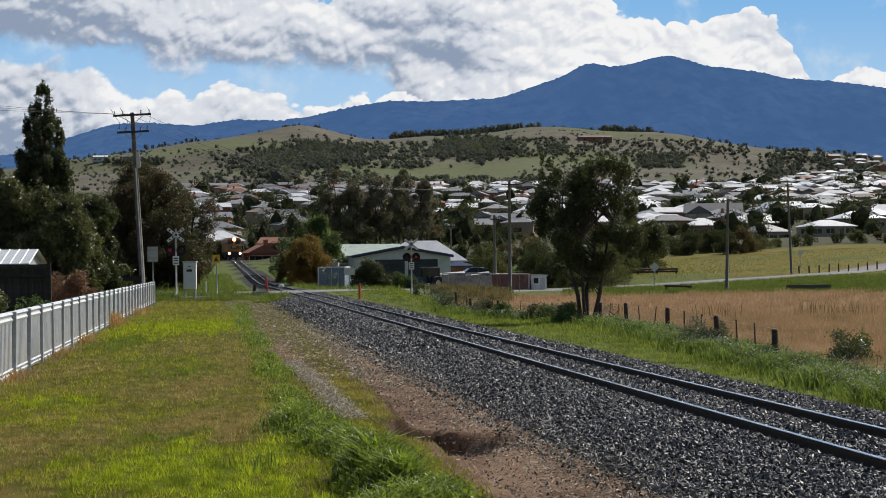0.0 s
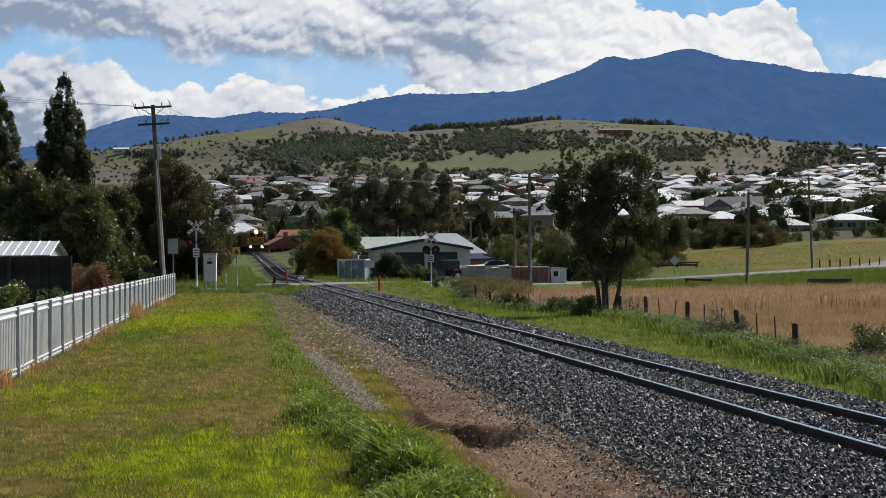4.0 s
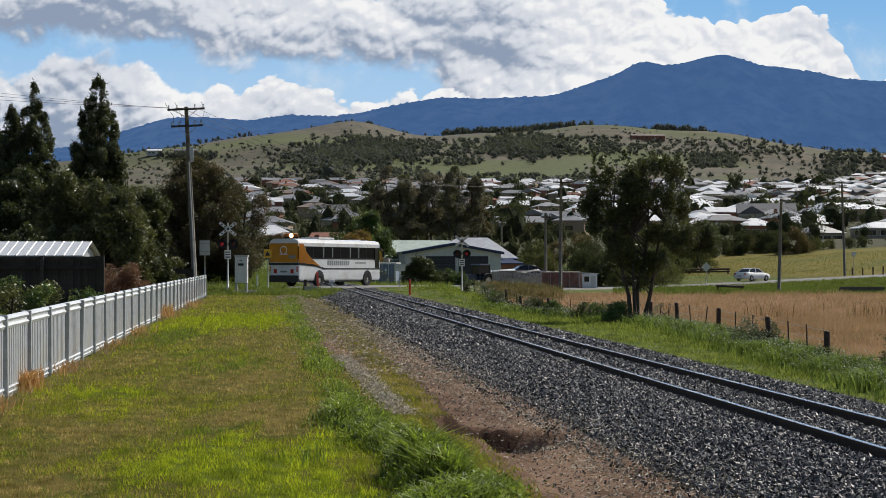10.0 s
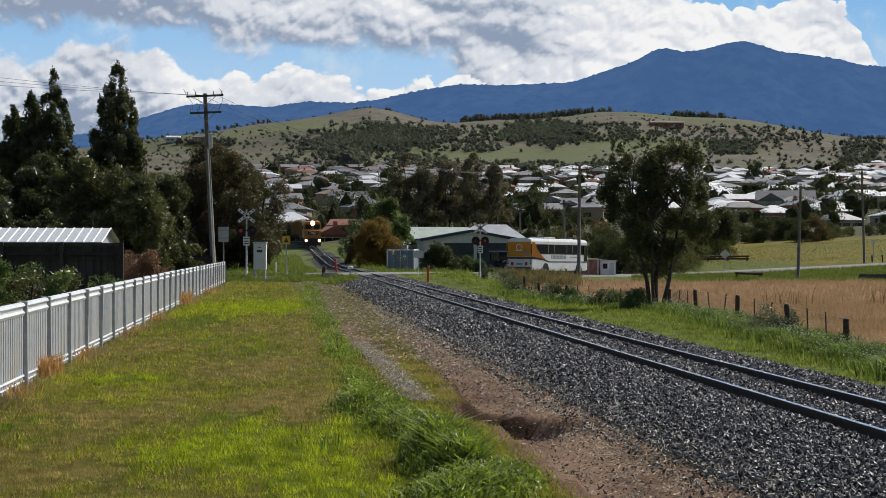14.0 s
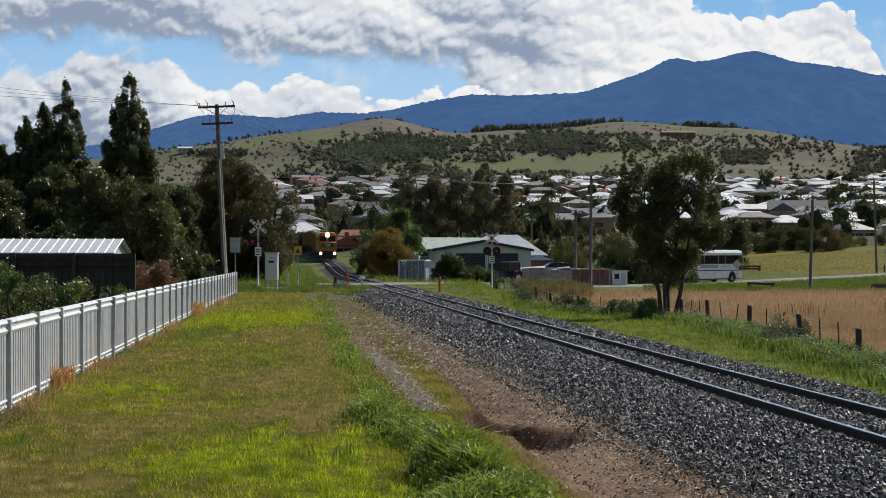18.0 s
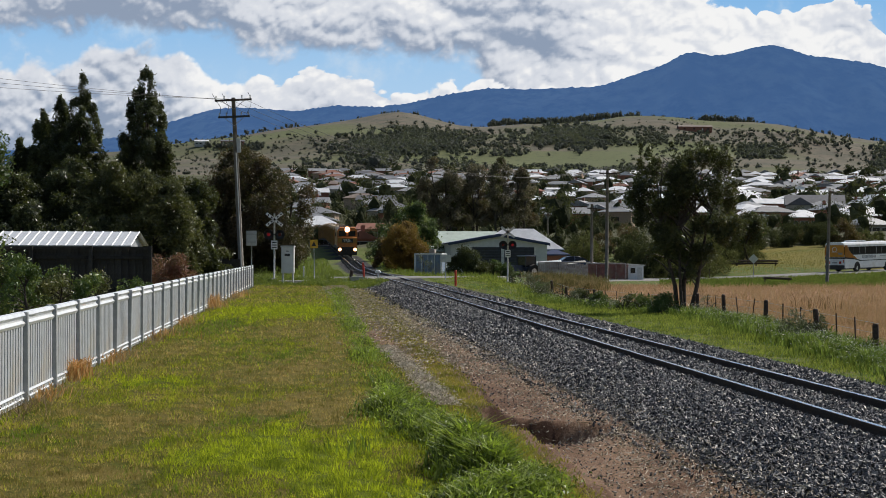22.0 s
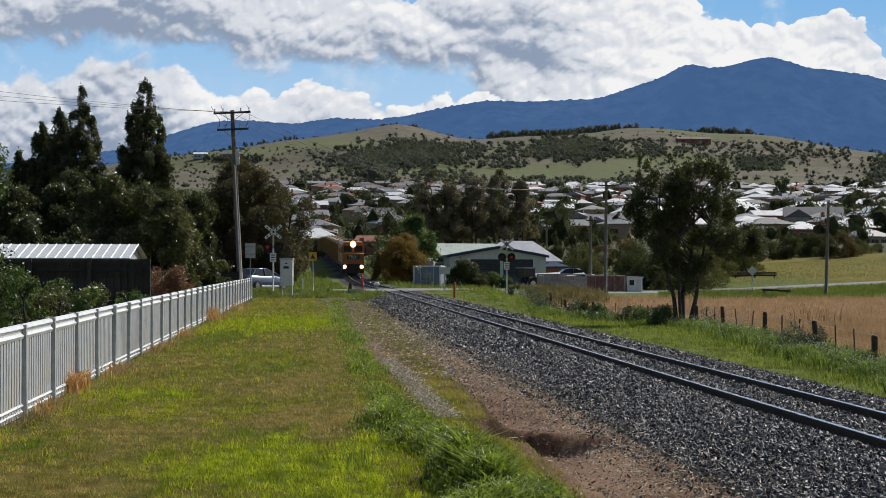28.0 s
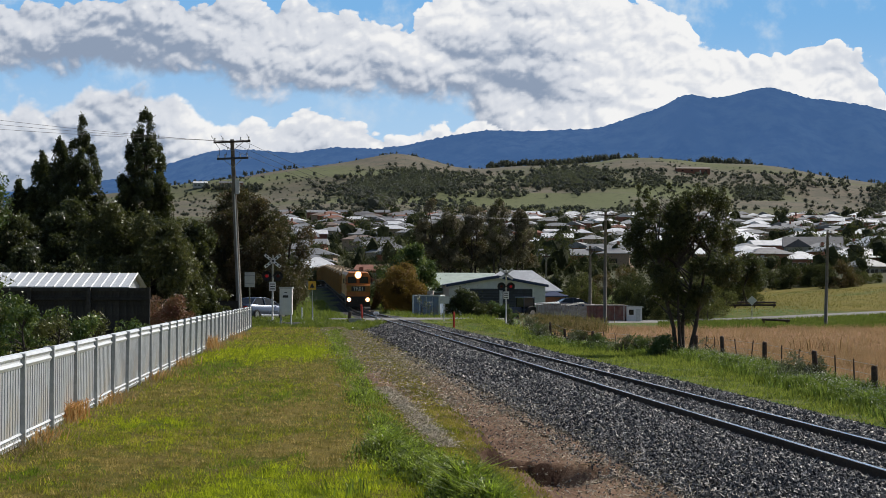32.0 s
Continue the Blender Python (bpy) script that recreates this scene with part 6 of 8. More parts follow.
house("weatherboard_house", pose(103, 400, gz(103, 400) - 0.6, 0, 0, 6), 11.5, 9, 3.2, 2.4, "hip", "brick", "white", "brick house with a bright white hip roof", group="houses")
house("gabled_house", pose(103, 450, gz(103, 450), 0, 0, -10), 16, 9, 3.6, 3.0, "gable_x", "white", "slate", "long house with a steep dark gable roof", group="houses", wing=True)
house("gabled_house", pose(115, 430, gz(115, 430), 0, 0, 12), 8, 8, 4.6, 2.8, "gable_y", "white", "white", "tall white house with a steep gable roof", group="houses")
house("gabled_house", pose(106, 350, 6.6, 0, 0, 6), 10.8, 8, 2.5, 1.5, "hip", "cream", "white", "low cream house with a broad white metal roof", group="houses")


for k, (x, y, w) in enumerate(((126, 390, 12), (135, 405, 12), (146, 425, 14), (150, 400, 11))):
    house("broad_roofed_house", pose(x, y, gz(x, y) + 0.6 + 0.5 * k, 0, 0, 8 - 9 * k), w, 9, 3.0, 1.9, "hip", ("cream", "brick", "white", "tan")[k], "white", "house with a broad bright white metal roof", group="houses", wing=k == 1)


def build_town():
    """Rows of houses up the slope: a few kinds built once, then copied."""
    r = random.Random(21)
    protos = []
    kinds = (("tan", "white", "hip", 11, 8), ("brick", "white", "gable_x", 10, 7), ("tan", "grey", "hip", 12, 8), ("brick", "grey", "gable_x", 11, 7), ("brick", "slate", "hip", 12, 8), ("tan", "brown", "hip", 12, 8), ("cream", "slate", "gable_x", 11, 7), ("brick", "red", "hip", 11, 8), ("cream", "grey", "hip", 12, 8), ("cream", "brown", "gable_y", 9, 9), ("tan", "white", "hip", 13, 8))
    said = {"white": "bright white metal", "grey": "grey metal", "slate": "dark tiled", "brown": "brown tiled", "red": "terracotta tiled"}
    for k, (wl, rf, kd, w, d) in enumerate(kinds):
        form = "hip" if kd == "hip" else "gable"
        protos.append((rf, house("suburban_house", pose(-400 - 30 * k, 900, 60), w, d, 3.3, 1.6, kd, wl, rf, "%s-walled suburban house with a %s %s roof" % ({"brick": "brick", "tan": "tan"}.get(wl, wl), said[rf], form), group="houses of the town", wing=k % 3 == 0, chimney=k in (3, 7), plain=True)))
    used, spots = set(), []
    y = 312.0
    while y < 1650:
        step = 17 + y * 0.006
        x = -0.115 * y + r.uniform(0, 12)
        while x < (0.36 if y < 1000 else 0.35) * y + 10:
            b = x / y
            left = b < 0.04
            ok = y > 360 or b < -0.055
            if 0.1 < b < 0.4 and y < 395:
                ok = False
            if -0.02 < b < 0.03 and y < 480:
                ok = False
            if b > 0.26 and y < 470 or y > 985 and b < 0.27 + 0.00009 * (y - 1000):
                ok = False
            if ok and r.random() < (0.9 if not left else 0.82):
                pick = [p for p in range(len(protos)) if (protos[p][0] in ("white", "grey") or r.random() < (0.75 if left else 0.22)) and not (left and protos[p][0] == "white" and r.random() < 0.85)]
                k = r.choice(pick or [2])
                jx, jy = x + r.uniform(-2, 2), y + r.uniform(-5, 5)
                m = pose(jx, jy, gz(jx, jy) + 0.15, 0, 0, (r.choice((0, 180)) + r.uniform(-14, 14) if left else r.choice((0, 90, 180, 270)) + r.uniform(-18, 18)))
                spots.append((jy, k, m))
            x += r.uniform(16, 26)
        y += step * r.uniform(0.95, 1.35)
    spots.sort(key=lambda q: q[0])
    for _, k, m in spots[:285]:
        if k not in used:
            protos[k][1].matrix_basis = m
            used.add(k)
        else:
            copy_thing(protos[k][1], m)
    # the farthest houses, too small to tell apart, in one piece
    bm = bmesh.new()
    paints = [ROOFS["white"], ROOFS["grey"], ROOFS["slate"], ROOFS["brown"], ROOFS["red"], WALLS["tan"], WALLS["cream"], WALLS["brick"], WALLS["white"]]
    for _, k, m in spots[285:]:
        wl, rf, kd, w, d = kinds[k]
        for verts, c in ((box(bm, -w / 2, w / 2, -d / 2, d / 2, -1.5, 3.3, m), WALLS[wl]),):
            for f in {f for q in verts for f in q.link_faces}:
                f.material_index = paints.index(c)
        a, b = w / 2 + 0.5, d / 2 + 0.5
        run = max(0.2, a - b) if kd == "hip" else a
        low = [bm.verts.new(m @ Vector((x, y, 3.31))) for x, y in ((-a, -b), (a, -b), (a, b), (-a, b))]
        p, q = bm.verts.new(m @ Vector((-run, 0, 5.1))), bm.verts.new(m @ Vector((run, 0, 5.1)))
        for f in ((low[0], low[1], q, p), (low[2], low[3], p, q), (low[1], low[2], q), (low[3], low[0], p), tuple(low)):
            bm.faces.new(f).material_index = paints.index(ROOFS[rf])
    ob = part("far_houses", bm, paints[0])
    for c in paints[1:]:
        ob.data.materials.append(c)
    tagged(ob, "distant suburban houses with pale metal and tiled roofs", "houses", kind="stuff")
    for k, (rf, ob) in enumerate(protos):
        if k not in used:
            ob.matrix_basis = pose(40 + 22 * k, 990, gz(40 + 22 * k, 990), 0, 0, 5)


build_town()


# ---- far trees ----
def far_trees(name, spots, leaf, material, label, seed, per=26, heart=0.5):
    """Many distant trees as ragged clumps of leaf sprays: spots x, y, height, width."""
    rng = np.random.RandomState(seed)
    s = np.array(spots)
    z = ground_z(s[:, 0], s[:, 1])
    k = len(s)
    d = rng.normal(0, 1, (k, per, 3))
    d /= np.linalg.norm(d, axis=2)[:, :, None]
    d *= rng.uniform(0.3, 1.0, (k, per, 1)) ** 0.5
    c = np.empty((k, per, 3))
    lob = rng.uniform(-0.25, 0.25, (k, 3, 2))
    pick = rng.randint(0, 3, (k, per))
    off = np.take_along_axis(lob, pick[:, :, None].repeat(2, 2), 1)
    c[:, :, 0] = s[:, None, 0] + (d[:, :, 0] * 0.5 + off[:, :, 0]) * s[:, None, 3]
    c[:, :, 1] = s[:, None, 1] + (d[:, :, 1] * 0.5 + off[:, :, 1]) * s[:, None, 3]
    c[:, :, 2] = z[:, None] + (0.5 + 0.48 * d[:, :, 2]) * s[:, None, 2]
    v, f = leaf_quads(c.reshape(-1, 3), 1.0, rng)
    sc = (s[:, 3] * leaf).repeat(per).repeat(3)
    cc = c.reshape(-1, 3).repeat(3, 0)
    v = cc + (v - cc) * sc[:, None]
    # the dense heart of each crown: a rough lump
    g = 0.5 * (1 + 5 ** 0.5)
    ico = np.array(((-1, g, 0), (1, g, 0), (-1, -g, 0), (1, -g, 0), (0, -1, g), (0, 1, g), (0, -1, -g), (0, 1, -g), (g, 0, -1), (g, 0, 1), (-g, 0, -1), (-g, 0, 1))) / math.hypot(1, g)
    tri = np.array(((0, 11, 5), (0, 5, 1), (0, 1, 7), (0, 7, 10), (0, 10, 11), (1, 5, 9), (5, 11, 4), (11, 10, 2), (10, 7, 6), (7, 1, 8), (3, 9, 4), (3, 4, 2), (3, 2, 6), (3, 6, 8), (3, 8, 9), (4, 9, 5), (2, 4, 11), (6, 2, 10), (8, 6, 7), (9, 8, 1)))
    hv = []
    for j in range(2):
        at = np.c_[s[:, 0] + lob[:, j, 0] * s[:, 3], s[:, 1] + lob[:, j, 1] * s[:, 3], z + s[:, 2] * (0.4 + 0.14 * j)]
        hv.append(at[:, None] + ico[None] * rng.uniform(0.55, 1.15, (k, 12, 1)) * np.c_[s[:, 3] * heart, s[:, 3] * heart, s[:, 2] * 0.34][:, None])
    hv = np.concatenate(hv).reshape(-1, 3)
    hf = (np.arange(2 * k)[:, None, None] * 12 + tri[None]).reshape(-1, 3) + len(v)
    return tagged(arrays(name, np.concatenate((v, hv)), np.concatenate((f, hf)), material), label, "trees", kind="stuff")


def on_hill(b, e):
    """Where a line of sight at bearing b and slope e first meets the hill."""
    ys = np.arange(1010.0, 1990.0, 5.0)
    y = float(ys[np.argmax(land(b * ys, ys) - 2 > e * ys)])
    return b * y, y


for b, e, w, wl, rf, said in ((0.152, 0.077, 34, "brick", "brown", "long brown farm shed high on the hill"), (-0.165, 0.0668, 13, "white", "white", "small white farmhouse on the dry hill"), (-0.145, 0.0665, 22, "brick", "slate", "low dark farm building on the dry hill")):
    fx, fy = on_hill(b, e)
    house("farm_building", pose(fx, fy, gz(fx, fy) + 0.6, 0, 0, 4), w, 9, 3.6, 1.8, "gable_x", wl, rf, said, "farm building", plain=True)


def scatter_far():
    r = np.random.RandomState(31)
    town = []
    while len(town) < 1700:
        y = r.uniform(300, 1000)
        b = r.uniform(-0.12, 0.36)
        if 0.1 < b and y < 380 and r.rand() < 0.7:
            continue
        h = r.uniform(2.0, 5.2) if r.rand() < 0.9 else r.uniform(6, 10)
        town.append((b * y, y, h, h * r.uniform(0.6, 1.1)))
    far_trees("town_trees", [t for t in town if t[1] >= 460], 0.16, M_LEAF_TOWN, "dark garden trees between the houses", 1, 120, 0.36)
    far_trees("garden_trees", [t for t in town if t[1] < 460], 0.085, M_LEAF_TOWN, "dark garden trees round the nearer houses", 3, 420, 0.3)
    hill = []
    # thickets on the hillside: bearings, slopes of the line of sight, count, height
    thick = ((-0.077, -0.03, 0.0575, 0.074, 620, 6.0), (-0.045, -0.002, 0.061, 0.078, 620, 6.0), (-0.004, 0.045, 0.06, 0.077, 260, 5.0), (0.05, 0.094, 0.0645, 0.08, 640, 6.5), (0.094, 0.135, 0.067, 0.079, 220, 4.5), (0.18, 0.21, 0.059, 0.067, 200, 5.5), (0.14, 0.253, 0.067, 0.077, 300, 4.5),
             (-0.058, -0.042, 0.05, 0.056, 26, 11.0), (-0.1, 0.02, 0.05, 0.058, 190, 4.5), (0.03, 0.12, 0.05, 0.0535, 120, 4.5), (0.265, 0.34, 0.05, 0.07, 330, 6.0), (-0.19, -0.077, 0.05, 0.074, 260, 3.2), (0.12, 0.262, 0.052, 0.067, 200, 3.6))
    for b0, b1, e0, e1, n, tall in thick:
        dense = n > 500
        for _ in range(n):
            if dense:
                b, e = (b0 + b1) / 2 + (b1 - b0) * 0.27 * r.normal(), (e0 + e1) / 2 + (e1 - e0) * 0.25 * r.normal()
            else:
                b, e = r.uniform(b0, b1), r.uniform(e0, e1)
            x, y = on_hill(b, e)
            h = tall * r.uniform(0.45, 1.15)
            hill.append((x, y, h, h * r.uniform(0.8, 1.5)))
    for _ in range(2400):
        b, y = r.uniform(-0.26, 0.37), r.uniform(1010, 1990)
        if wave_noise(b * 2400, y, 330, 33) + 0.6 * wave_noise(b * 2400, y, 90, 34) < r.uniform(-0.1, 1.2):
            continue
        h = r.uniform(0.9, 3.0)
        hill.append((b * y, y, h, h * r.uniform(0.9, 1.6)))
    # windbreak by the farm
    for _ in range(70):
        b = r.uniform(-0.163, -0.125)
        x, y = on_hill(b, 0.065 + r.normal(0, 0.0006))
        h = r.uniform(4, 8)
        hill.append((x, y, h, h * 0.7))
    # along the skyline
    for b0, b1, n, h0, h1 in ((0.02, 0.105, 300, 4, 11), (0.155, 0.19, 70, 5, 13), (-0.03, 0.0, 24, 4, 9), (-0.2, -0.1, 60, 4, 9), (-0.08, 0.02, 22, 3, 7), (0.105, 0.15, 24, 5, 12), (0.19, 0.3, 40, 3, 7)):
        for _ in range(n):
            b, y, h = r.uniform(b0, b1), r.uniform(1960, 2040), r.uniform(h0, h1)
            hill.append((b * y, y, h, h * r.uniform(0.5, 0.9)))
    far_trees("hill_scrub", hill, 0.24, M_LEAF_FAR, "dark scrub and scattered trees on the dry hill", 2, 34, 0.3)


scatter_far()


# ---- crossing furniture ----
def post_part(parent, x, y, h, r, m, name="post"):
    bm = bmesh.new()
    tube(bm, ((x, y, -0.4), (x, y, h)), r, 10)
    return part(name, bm, m, parent, "", True)


def disc(bm, x, y0, y1, z, r, n=18):
    tube(bm, ((x, y0, z), (x, y1, z)), r, n)


def crossing_signal(x, y, turn, label, lit, back=False):
    """Mast with a crossbuck, twin red lamps on black backings and a small board; faces -y."""
    top = empty("crossing_signal", pose(x, y, gz(x, y), 0, 0, turn), label, "crossing signal", "crossing signals")
    post_part(top, 0, 0, 4.15, 0.055, M_SIGN_BACK, "mast")
    for a in (-38, 38):
        bm = bmesh.new()
        box(bm, -0.62, 0.62, -0.09, -0.07, -0.085, 0.085, pose(0, 0, 3.78, 0, a, 0))
        blade = part("crossbuck_blade", bm, M_SIGN_BACK if back else M_WHITE, top, "grey-backed crossbuck blade" if back else "white crossbuck blade")
        if back:
            continue
        bm = bmesh.new()
        for k in range(5):
            box(bm, -0.5 + 0.24 * k, -0.4 + 0.24 * k, -0.098, -0.088, -0.045, 0.045, pose(0, 0, 3.78, 0, a, 0))
        part("lettering", bm, M_BLACK, blade, "row of dark lettering bars")
    bm = bmesh.new()
    tube(bm, ((-0.36, -0.06, 2.86), (0.36, -0.06, 2.86)), 0.03, 8)
    part("lamp_bracket", bm, M_BLACK, top)
    for s in (-1, 1):
        bm = bmesh.new()
        disc(bm, s * 0.34, -0.1, -0.07, 2.86, 0.3)
        back = part("lamp_backing", bm, M_BLACK, top, "round black lamp backing", True)
        bm = bmesh.new()
        disc(bm, s * 0.34, -0.14, -0.09, 2.86, 0.1)
        part("lamp", bm, M_LAMP_RED if s == lit else M_LAMP_OFF, back, "lit red lamp" if s == lit else "dark red lamp")
        bm = bmesh.new()
        n = 10
        for k in range(n):
            a, b = math.pi * k / n, math.pi * (k + 1) / n
            q = [(s * 0.34 + 0.13 * math.cos(t), yy, 2.86 + 0.13 * math.sin(t)) for t, yy in ((a, -0.1), (b, -0.1), (b, -0.32), (a, -0.32))]
            bm.faces.new([bm.verts.new(v) for v in q])
        part("hood", bm, M_BLACK, back)
    bm = bmesh.new()
    box(bm, -0.2, 0.2, -0.08, -0.06, 1.95, 2.5, bevel=0.01)
    board = part("board", bm, M_WHITE, top, "small white board")
    bm = bmesh.new()
    for k in range(3):
        box(bm, -0.14, 0.14, -0.086, -0.078, 2.04 + 0.15 * k, 2.1 + 0.15 * k)
    part("lettering", bm, M_BLACK, board, "dark lettering bars")
    bm = bmesh.new()
    box(bm, -0.22, 0.22, -0.22, 0.22, -0.2, 0.18, bevel=0.02)
    part("footing", bm, M_CONCRETE, top)
    return top


crossing_signal(-11.2, 95, 0, "level crossing signal with a white crossbuck and red lamps", -1)
crossing_signal(3.65, 113, 0, "level crossing signal standing in long grass", 1, True)


def plate_sign(name, x, y, w, h, zc, tilt, face, label, post_h, lean=0.0, shape="box"):
    top = empty(name, pose(x, y, gz(x, y), 0, lean, 0), label, "sign", "road signs")
    post_part(top, 0, 0, post_h, 0.035, M_STEEL_GREY)
    bm = bmesh.new()
    if shape == "triangle":
        prism(bm, ((-w / 2, h / 2), (0, -h / 2), (w / 2, h / 2)), -0.06, -0.045, pose(0, 0, zc))
    else:
        box(bm, -w / 2, w / 2, -0.06, -0.045, -h / 2, h / 2, pose(0, 0, zc, 0, tilt, 0))
    return top, part("plate", bm, face, top)


top, _ = plate_sign("traffic_sign", -11.75, 88.6, 0.58, 0.85, 2.72, 0, M_SIGN_BACK, "rectangular sign seen from its pale back", 3.1)
bm = bmesh.new()
for z in (2.5, 2.95):
    box(bm, -0.28, 0.28, -0.09, -0.06, z - 0.02, z + 0.02)
part("stiffener", bm, M_STEEL_GREY, top)
top, pl = plate_sign("warning_sign", -9.2, 100, 0.5, 0.55, 2.3, 0, M_YELLOW, "square yellow warning sign with a black triangle", 2.5, -1.0)
bm = bmesh.new()
prism(bm, ((-0.16, -0.15), (0.16, -0.15), (0, 0.16)), -0.07, -0.058, pose(0, 0, 2.3))
part("symbol", bm, M_BLACK, pl, "black triangle symbol")
plate_sign("traffic_sign", -0.85, 112, 0.78, 0.5, 1.5, 0, M_SIGN_BACK, "low white sign seen from its back", 1.7)
plate_sign("diamond_sign", 30.4, 160, 0.72, 0.72, 2.0, 45, M_SIGN_BACK, "diamond road sign seen from its grey back", 2.2)
plate_sign("give_way_sign", 54.3, 190, 0.8, 0.75, 2.6, 0, M_SIGN_BACK, "triangular road sign on a thin post", 2.8, 0, "triangle")


def marker(name, x, y, h, r, m, label, lean=0.0):
    top = empty(name, pose(x, y, gz(x, y), 0, lean, 0), label, "post")
    bm = bmesh.new()
    tube(bm, ((0, 0, -0.3), (0, 0, h * 0.97), (0, 0, h)), (r, r, r * 0.7), 10)
    part("shaft", bm, m, top)
    return top


marker("marker_post", -6.35, 106, 1.12, 0.075, M_RED, "red painted marker post beside the crossing", -5)
marker("marker_post", -0.12, 104, 1.05, 0.08, M_RED, "red painted marker post in the grass")
marker("stump_post", -7.1, 103.5, 0.62, 0.12, M_POST, "short dark timber stump by the road edge", 6)
marker("stump_post", -9.75, 98.5, 0.9, 0.05, M_WHITE, "thin white guide post in the weeds")
t = marker("bell_post", -5.5, 107.5, 0.4, 0.06, M_STEEL_GREY, "short post with a white rounded cap")
bm = bmesh.new()
tube(bm, ((-0.18, 0, 0.42), (-0.1, 0, 0.5), (0.1, 0, 0.5), (0.18, 0, 0.42)), (0.07, 0.11, 0.11, 0.07), 10)
part("cap", bm, M_WHITE, t, "white cap", True)
for x, y, w, h, m, lb in ((-6.6, 102.5, 0.9, 0.28, M_CONCRETE, "rough concrete block in the weeds"), (-9.9, 94.2, 1.9, 0.16, M_CONCRETE, "low concrete slab beside the cabinet"), (-6.4, 92, 1.9, 0.08, M_WHITE, "pale plank lying in the grass")):
    bm = bmesh.new()
    box(bm, -w / 2, w / 2, -0.25, 0.25, -0.12, h, bevel=0.03)
    ob = tagged(part("plank" if "plank" in lb else "concrete_block", bm, m), lb, "debris")
    ob.matrix_basis = pose(x, y, gz(x, y), 0, 0, 6)


def build_cabinet():
    x, y = -10.15, 93
    top = empty("signal_cabinet", pose(x, y, gz(x, y), 0, 0, 0), "white steel signal equipment cabinet on a stand", "cabinet")
    bm = bmesh.new()
    box(bm, -0.37, 0.37, -0.25, 0.3, 0.62, 2.2, bevel=0.02)
    part("body", bm, M_WHITE, top)
    bm = bmesh.new()
    box(bm, -0.42, 0.42, -0.31, 0.35, 2.18, 2.28, bevel=0.02)
    part("lid", bm, M_SIGN_BACK, top)
    bm = bmesh.new()
    box(bm, -0.33, 0.33, -0.27, -0.245, 0.68, 2.12, bevel=0.005)
    door = part("door", bm, M_WHITE, top)
    for z, w, h in ((1.72, 0.17, 0.14), (1.95, 0.08, 0.05)):
        bm = bmesh.new()
        box(bm, -w, w * 0.9, -0.285, -0.27, z - h / 2, z + h / 2)
        part("lettering", bm, M_BLACK, door, "dark lettering bar")
    for s in (-1, 1):
        bm = bmesh.new()
        box(bm, s * 0.3 - 0.04, s * 0.3 + 0.04, -0.2, 0.25, -0.3, 0.63)
        part("leg", bm, M_STEEL_GREY, top)


build_cabinet()


# ---- garden shed and paling fence behind the steel fence ----
def build_shed():
    top = empty("garden_shed", pose(-18.6, 69, 0.1, 0, 0, 0), "low garden shed with a white corrugated roof", "shed")
    bm = bmesh.new()
    prism(bm, ((-1.7, -0.3), (1.7, -0.3), (1.7, 2.1), (0, 2.62), (-1.7, 2.1)), -4.6, 4.25, Matrix.Rotation(-math.pi / 2, 4, "Z"))
    part("wall", bm, M_FENCE_SHEET, top)
    # dark sheet added over the pale front wall as shade under the eave
    bm = bmesh.new()
    box(bm, -4.5, 4.2, -1.74, -1.703, -0.3, 2.04)
    part("cladding", bm, M_PALING, top, "dark sheet for the shade under the eave")
    for s in (-1, 1):
        bm = bmesh.new()
        n = 23
        for k in range(n):
            x0, x1 = -4.8 + 9.3 * k / n, -4.8 + 9.3 * (k + 1) / n
            xm = x0 + 0.82 * (x1 - x0)
            for a, za, b, zb in ((x0, 0, xm, 0.0), (xm, 0.0, xm + 0.03, 0.035), (xm + 0.03, 0.035, x1, 0)):
                f = [bm.verts.new(v) for v in ((a, s * 1.95, 2.06 + za), (b, s * 1.95, 2.06 + zb), (b, 0, 2.7 + zb), (a, 0, 2.7 + za))]
                bm.faces.new(f if s < 0 else f[::-1])
        part("roof", bm, M_FENCE_RAIL, top, "white corrugated roof sheet")
    bm = bmesh.new()
    box(bm, -4.8, 4.5, -1.99, -1.9, 1.96, 2.08)
    part("gutter", bm, M_FENCE_POST, top)


build_shed()


def build_paling():
    top = empty("paling_fence", pose(0, 0, 0), "dark weathered timber paling fence in the garden", "fence")
    bm = bmesh.new()
    box(bm, -0.076, 0.076, -0.011, 0.011, -0.2, 2.0)
    me = bpy.data.meshes.new("paling")
    bm.to_mesh(me)
    bm.free()
    me.materials.append(M_PALING)
    r = random.Random(8)
    for k in range(68):
        x = -11.95 - 0.14 * k
        piece("paling", me, top, pose(x, 60 + 0.026 * (k % 2), 0.05 + r.uniform(-0.03, 0.02), r.uniform(-0.3, 0.3), r.uniform(-0.3, 0.3), 0))
    for z in (0.5, 1.7, 2.06):
        bm = bmesh.new()
        box(bm, -21.4, -11.85, 59.9, 59.97, z - 0.06, z + 0.06)
        part("rail", bm, M_PALING, top)
    for k in range(5):
        bm = bmesh.new()
        box(bm, -11.92 - 2.3 * k, -11.78 - 2.3 * k, 59.8, 59.89, -0.3, 2.14)
        part("post", bm, M_PALING, top)


build_paling()
bm = bmesh.new()
box(bm, -2.2, 2.2, -0.06, 0.06, -0.2, 1.55, bevel=0.01)
ob = tagged(part("dark_gate_panel", bm, M_PALING), "dark low panel beside the fence end", "panel")
ob.matrix_basis = pose(-14.6, 88.5, gz(-14.6, 88.5) - 0.1, 0, 0, 4)


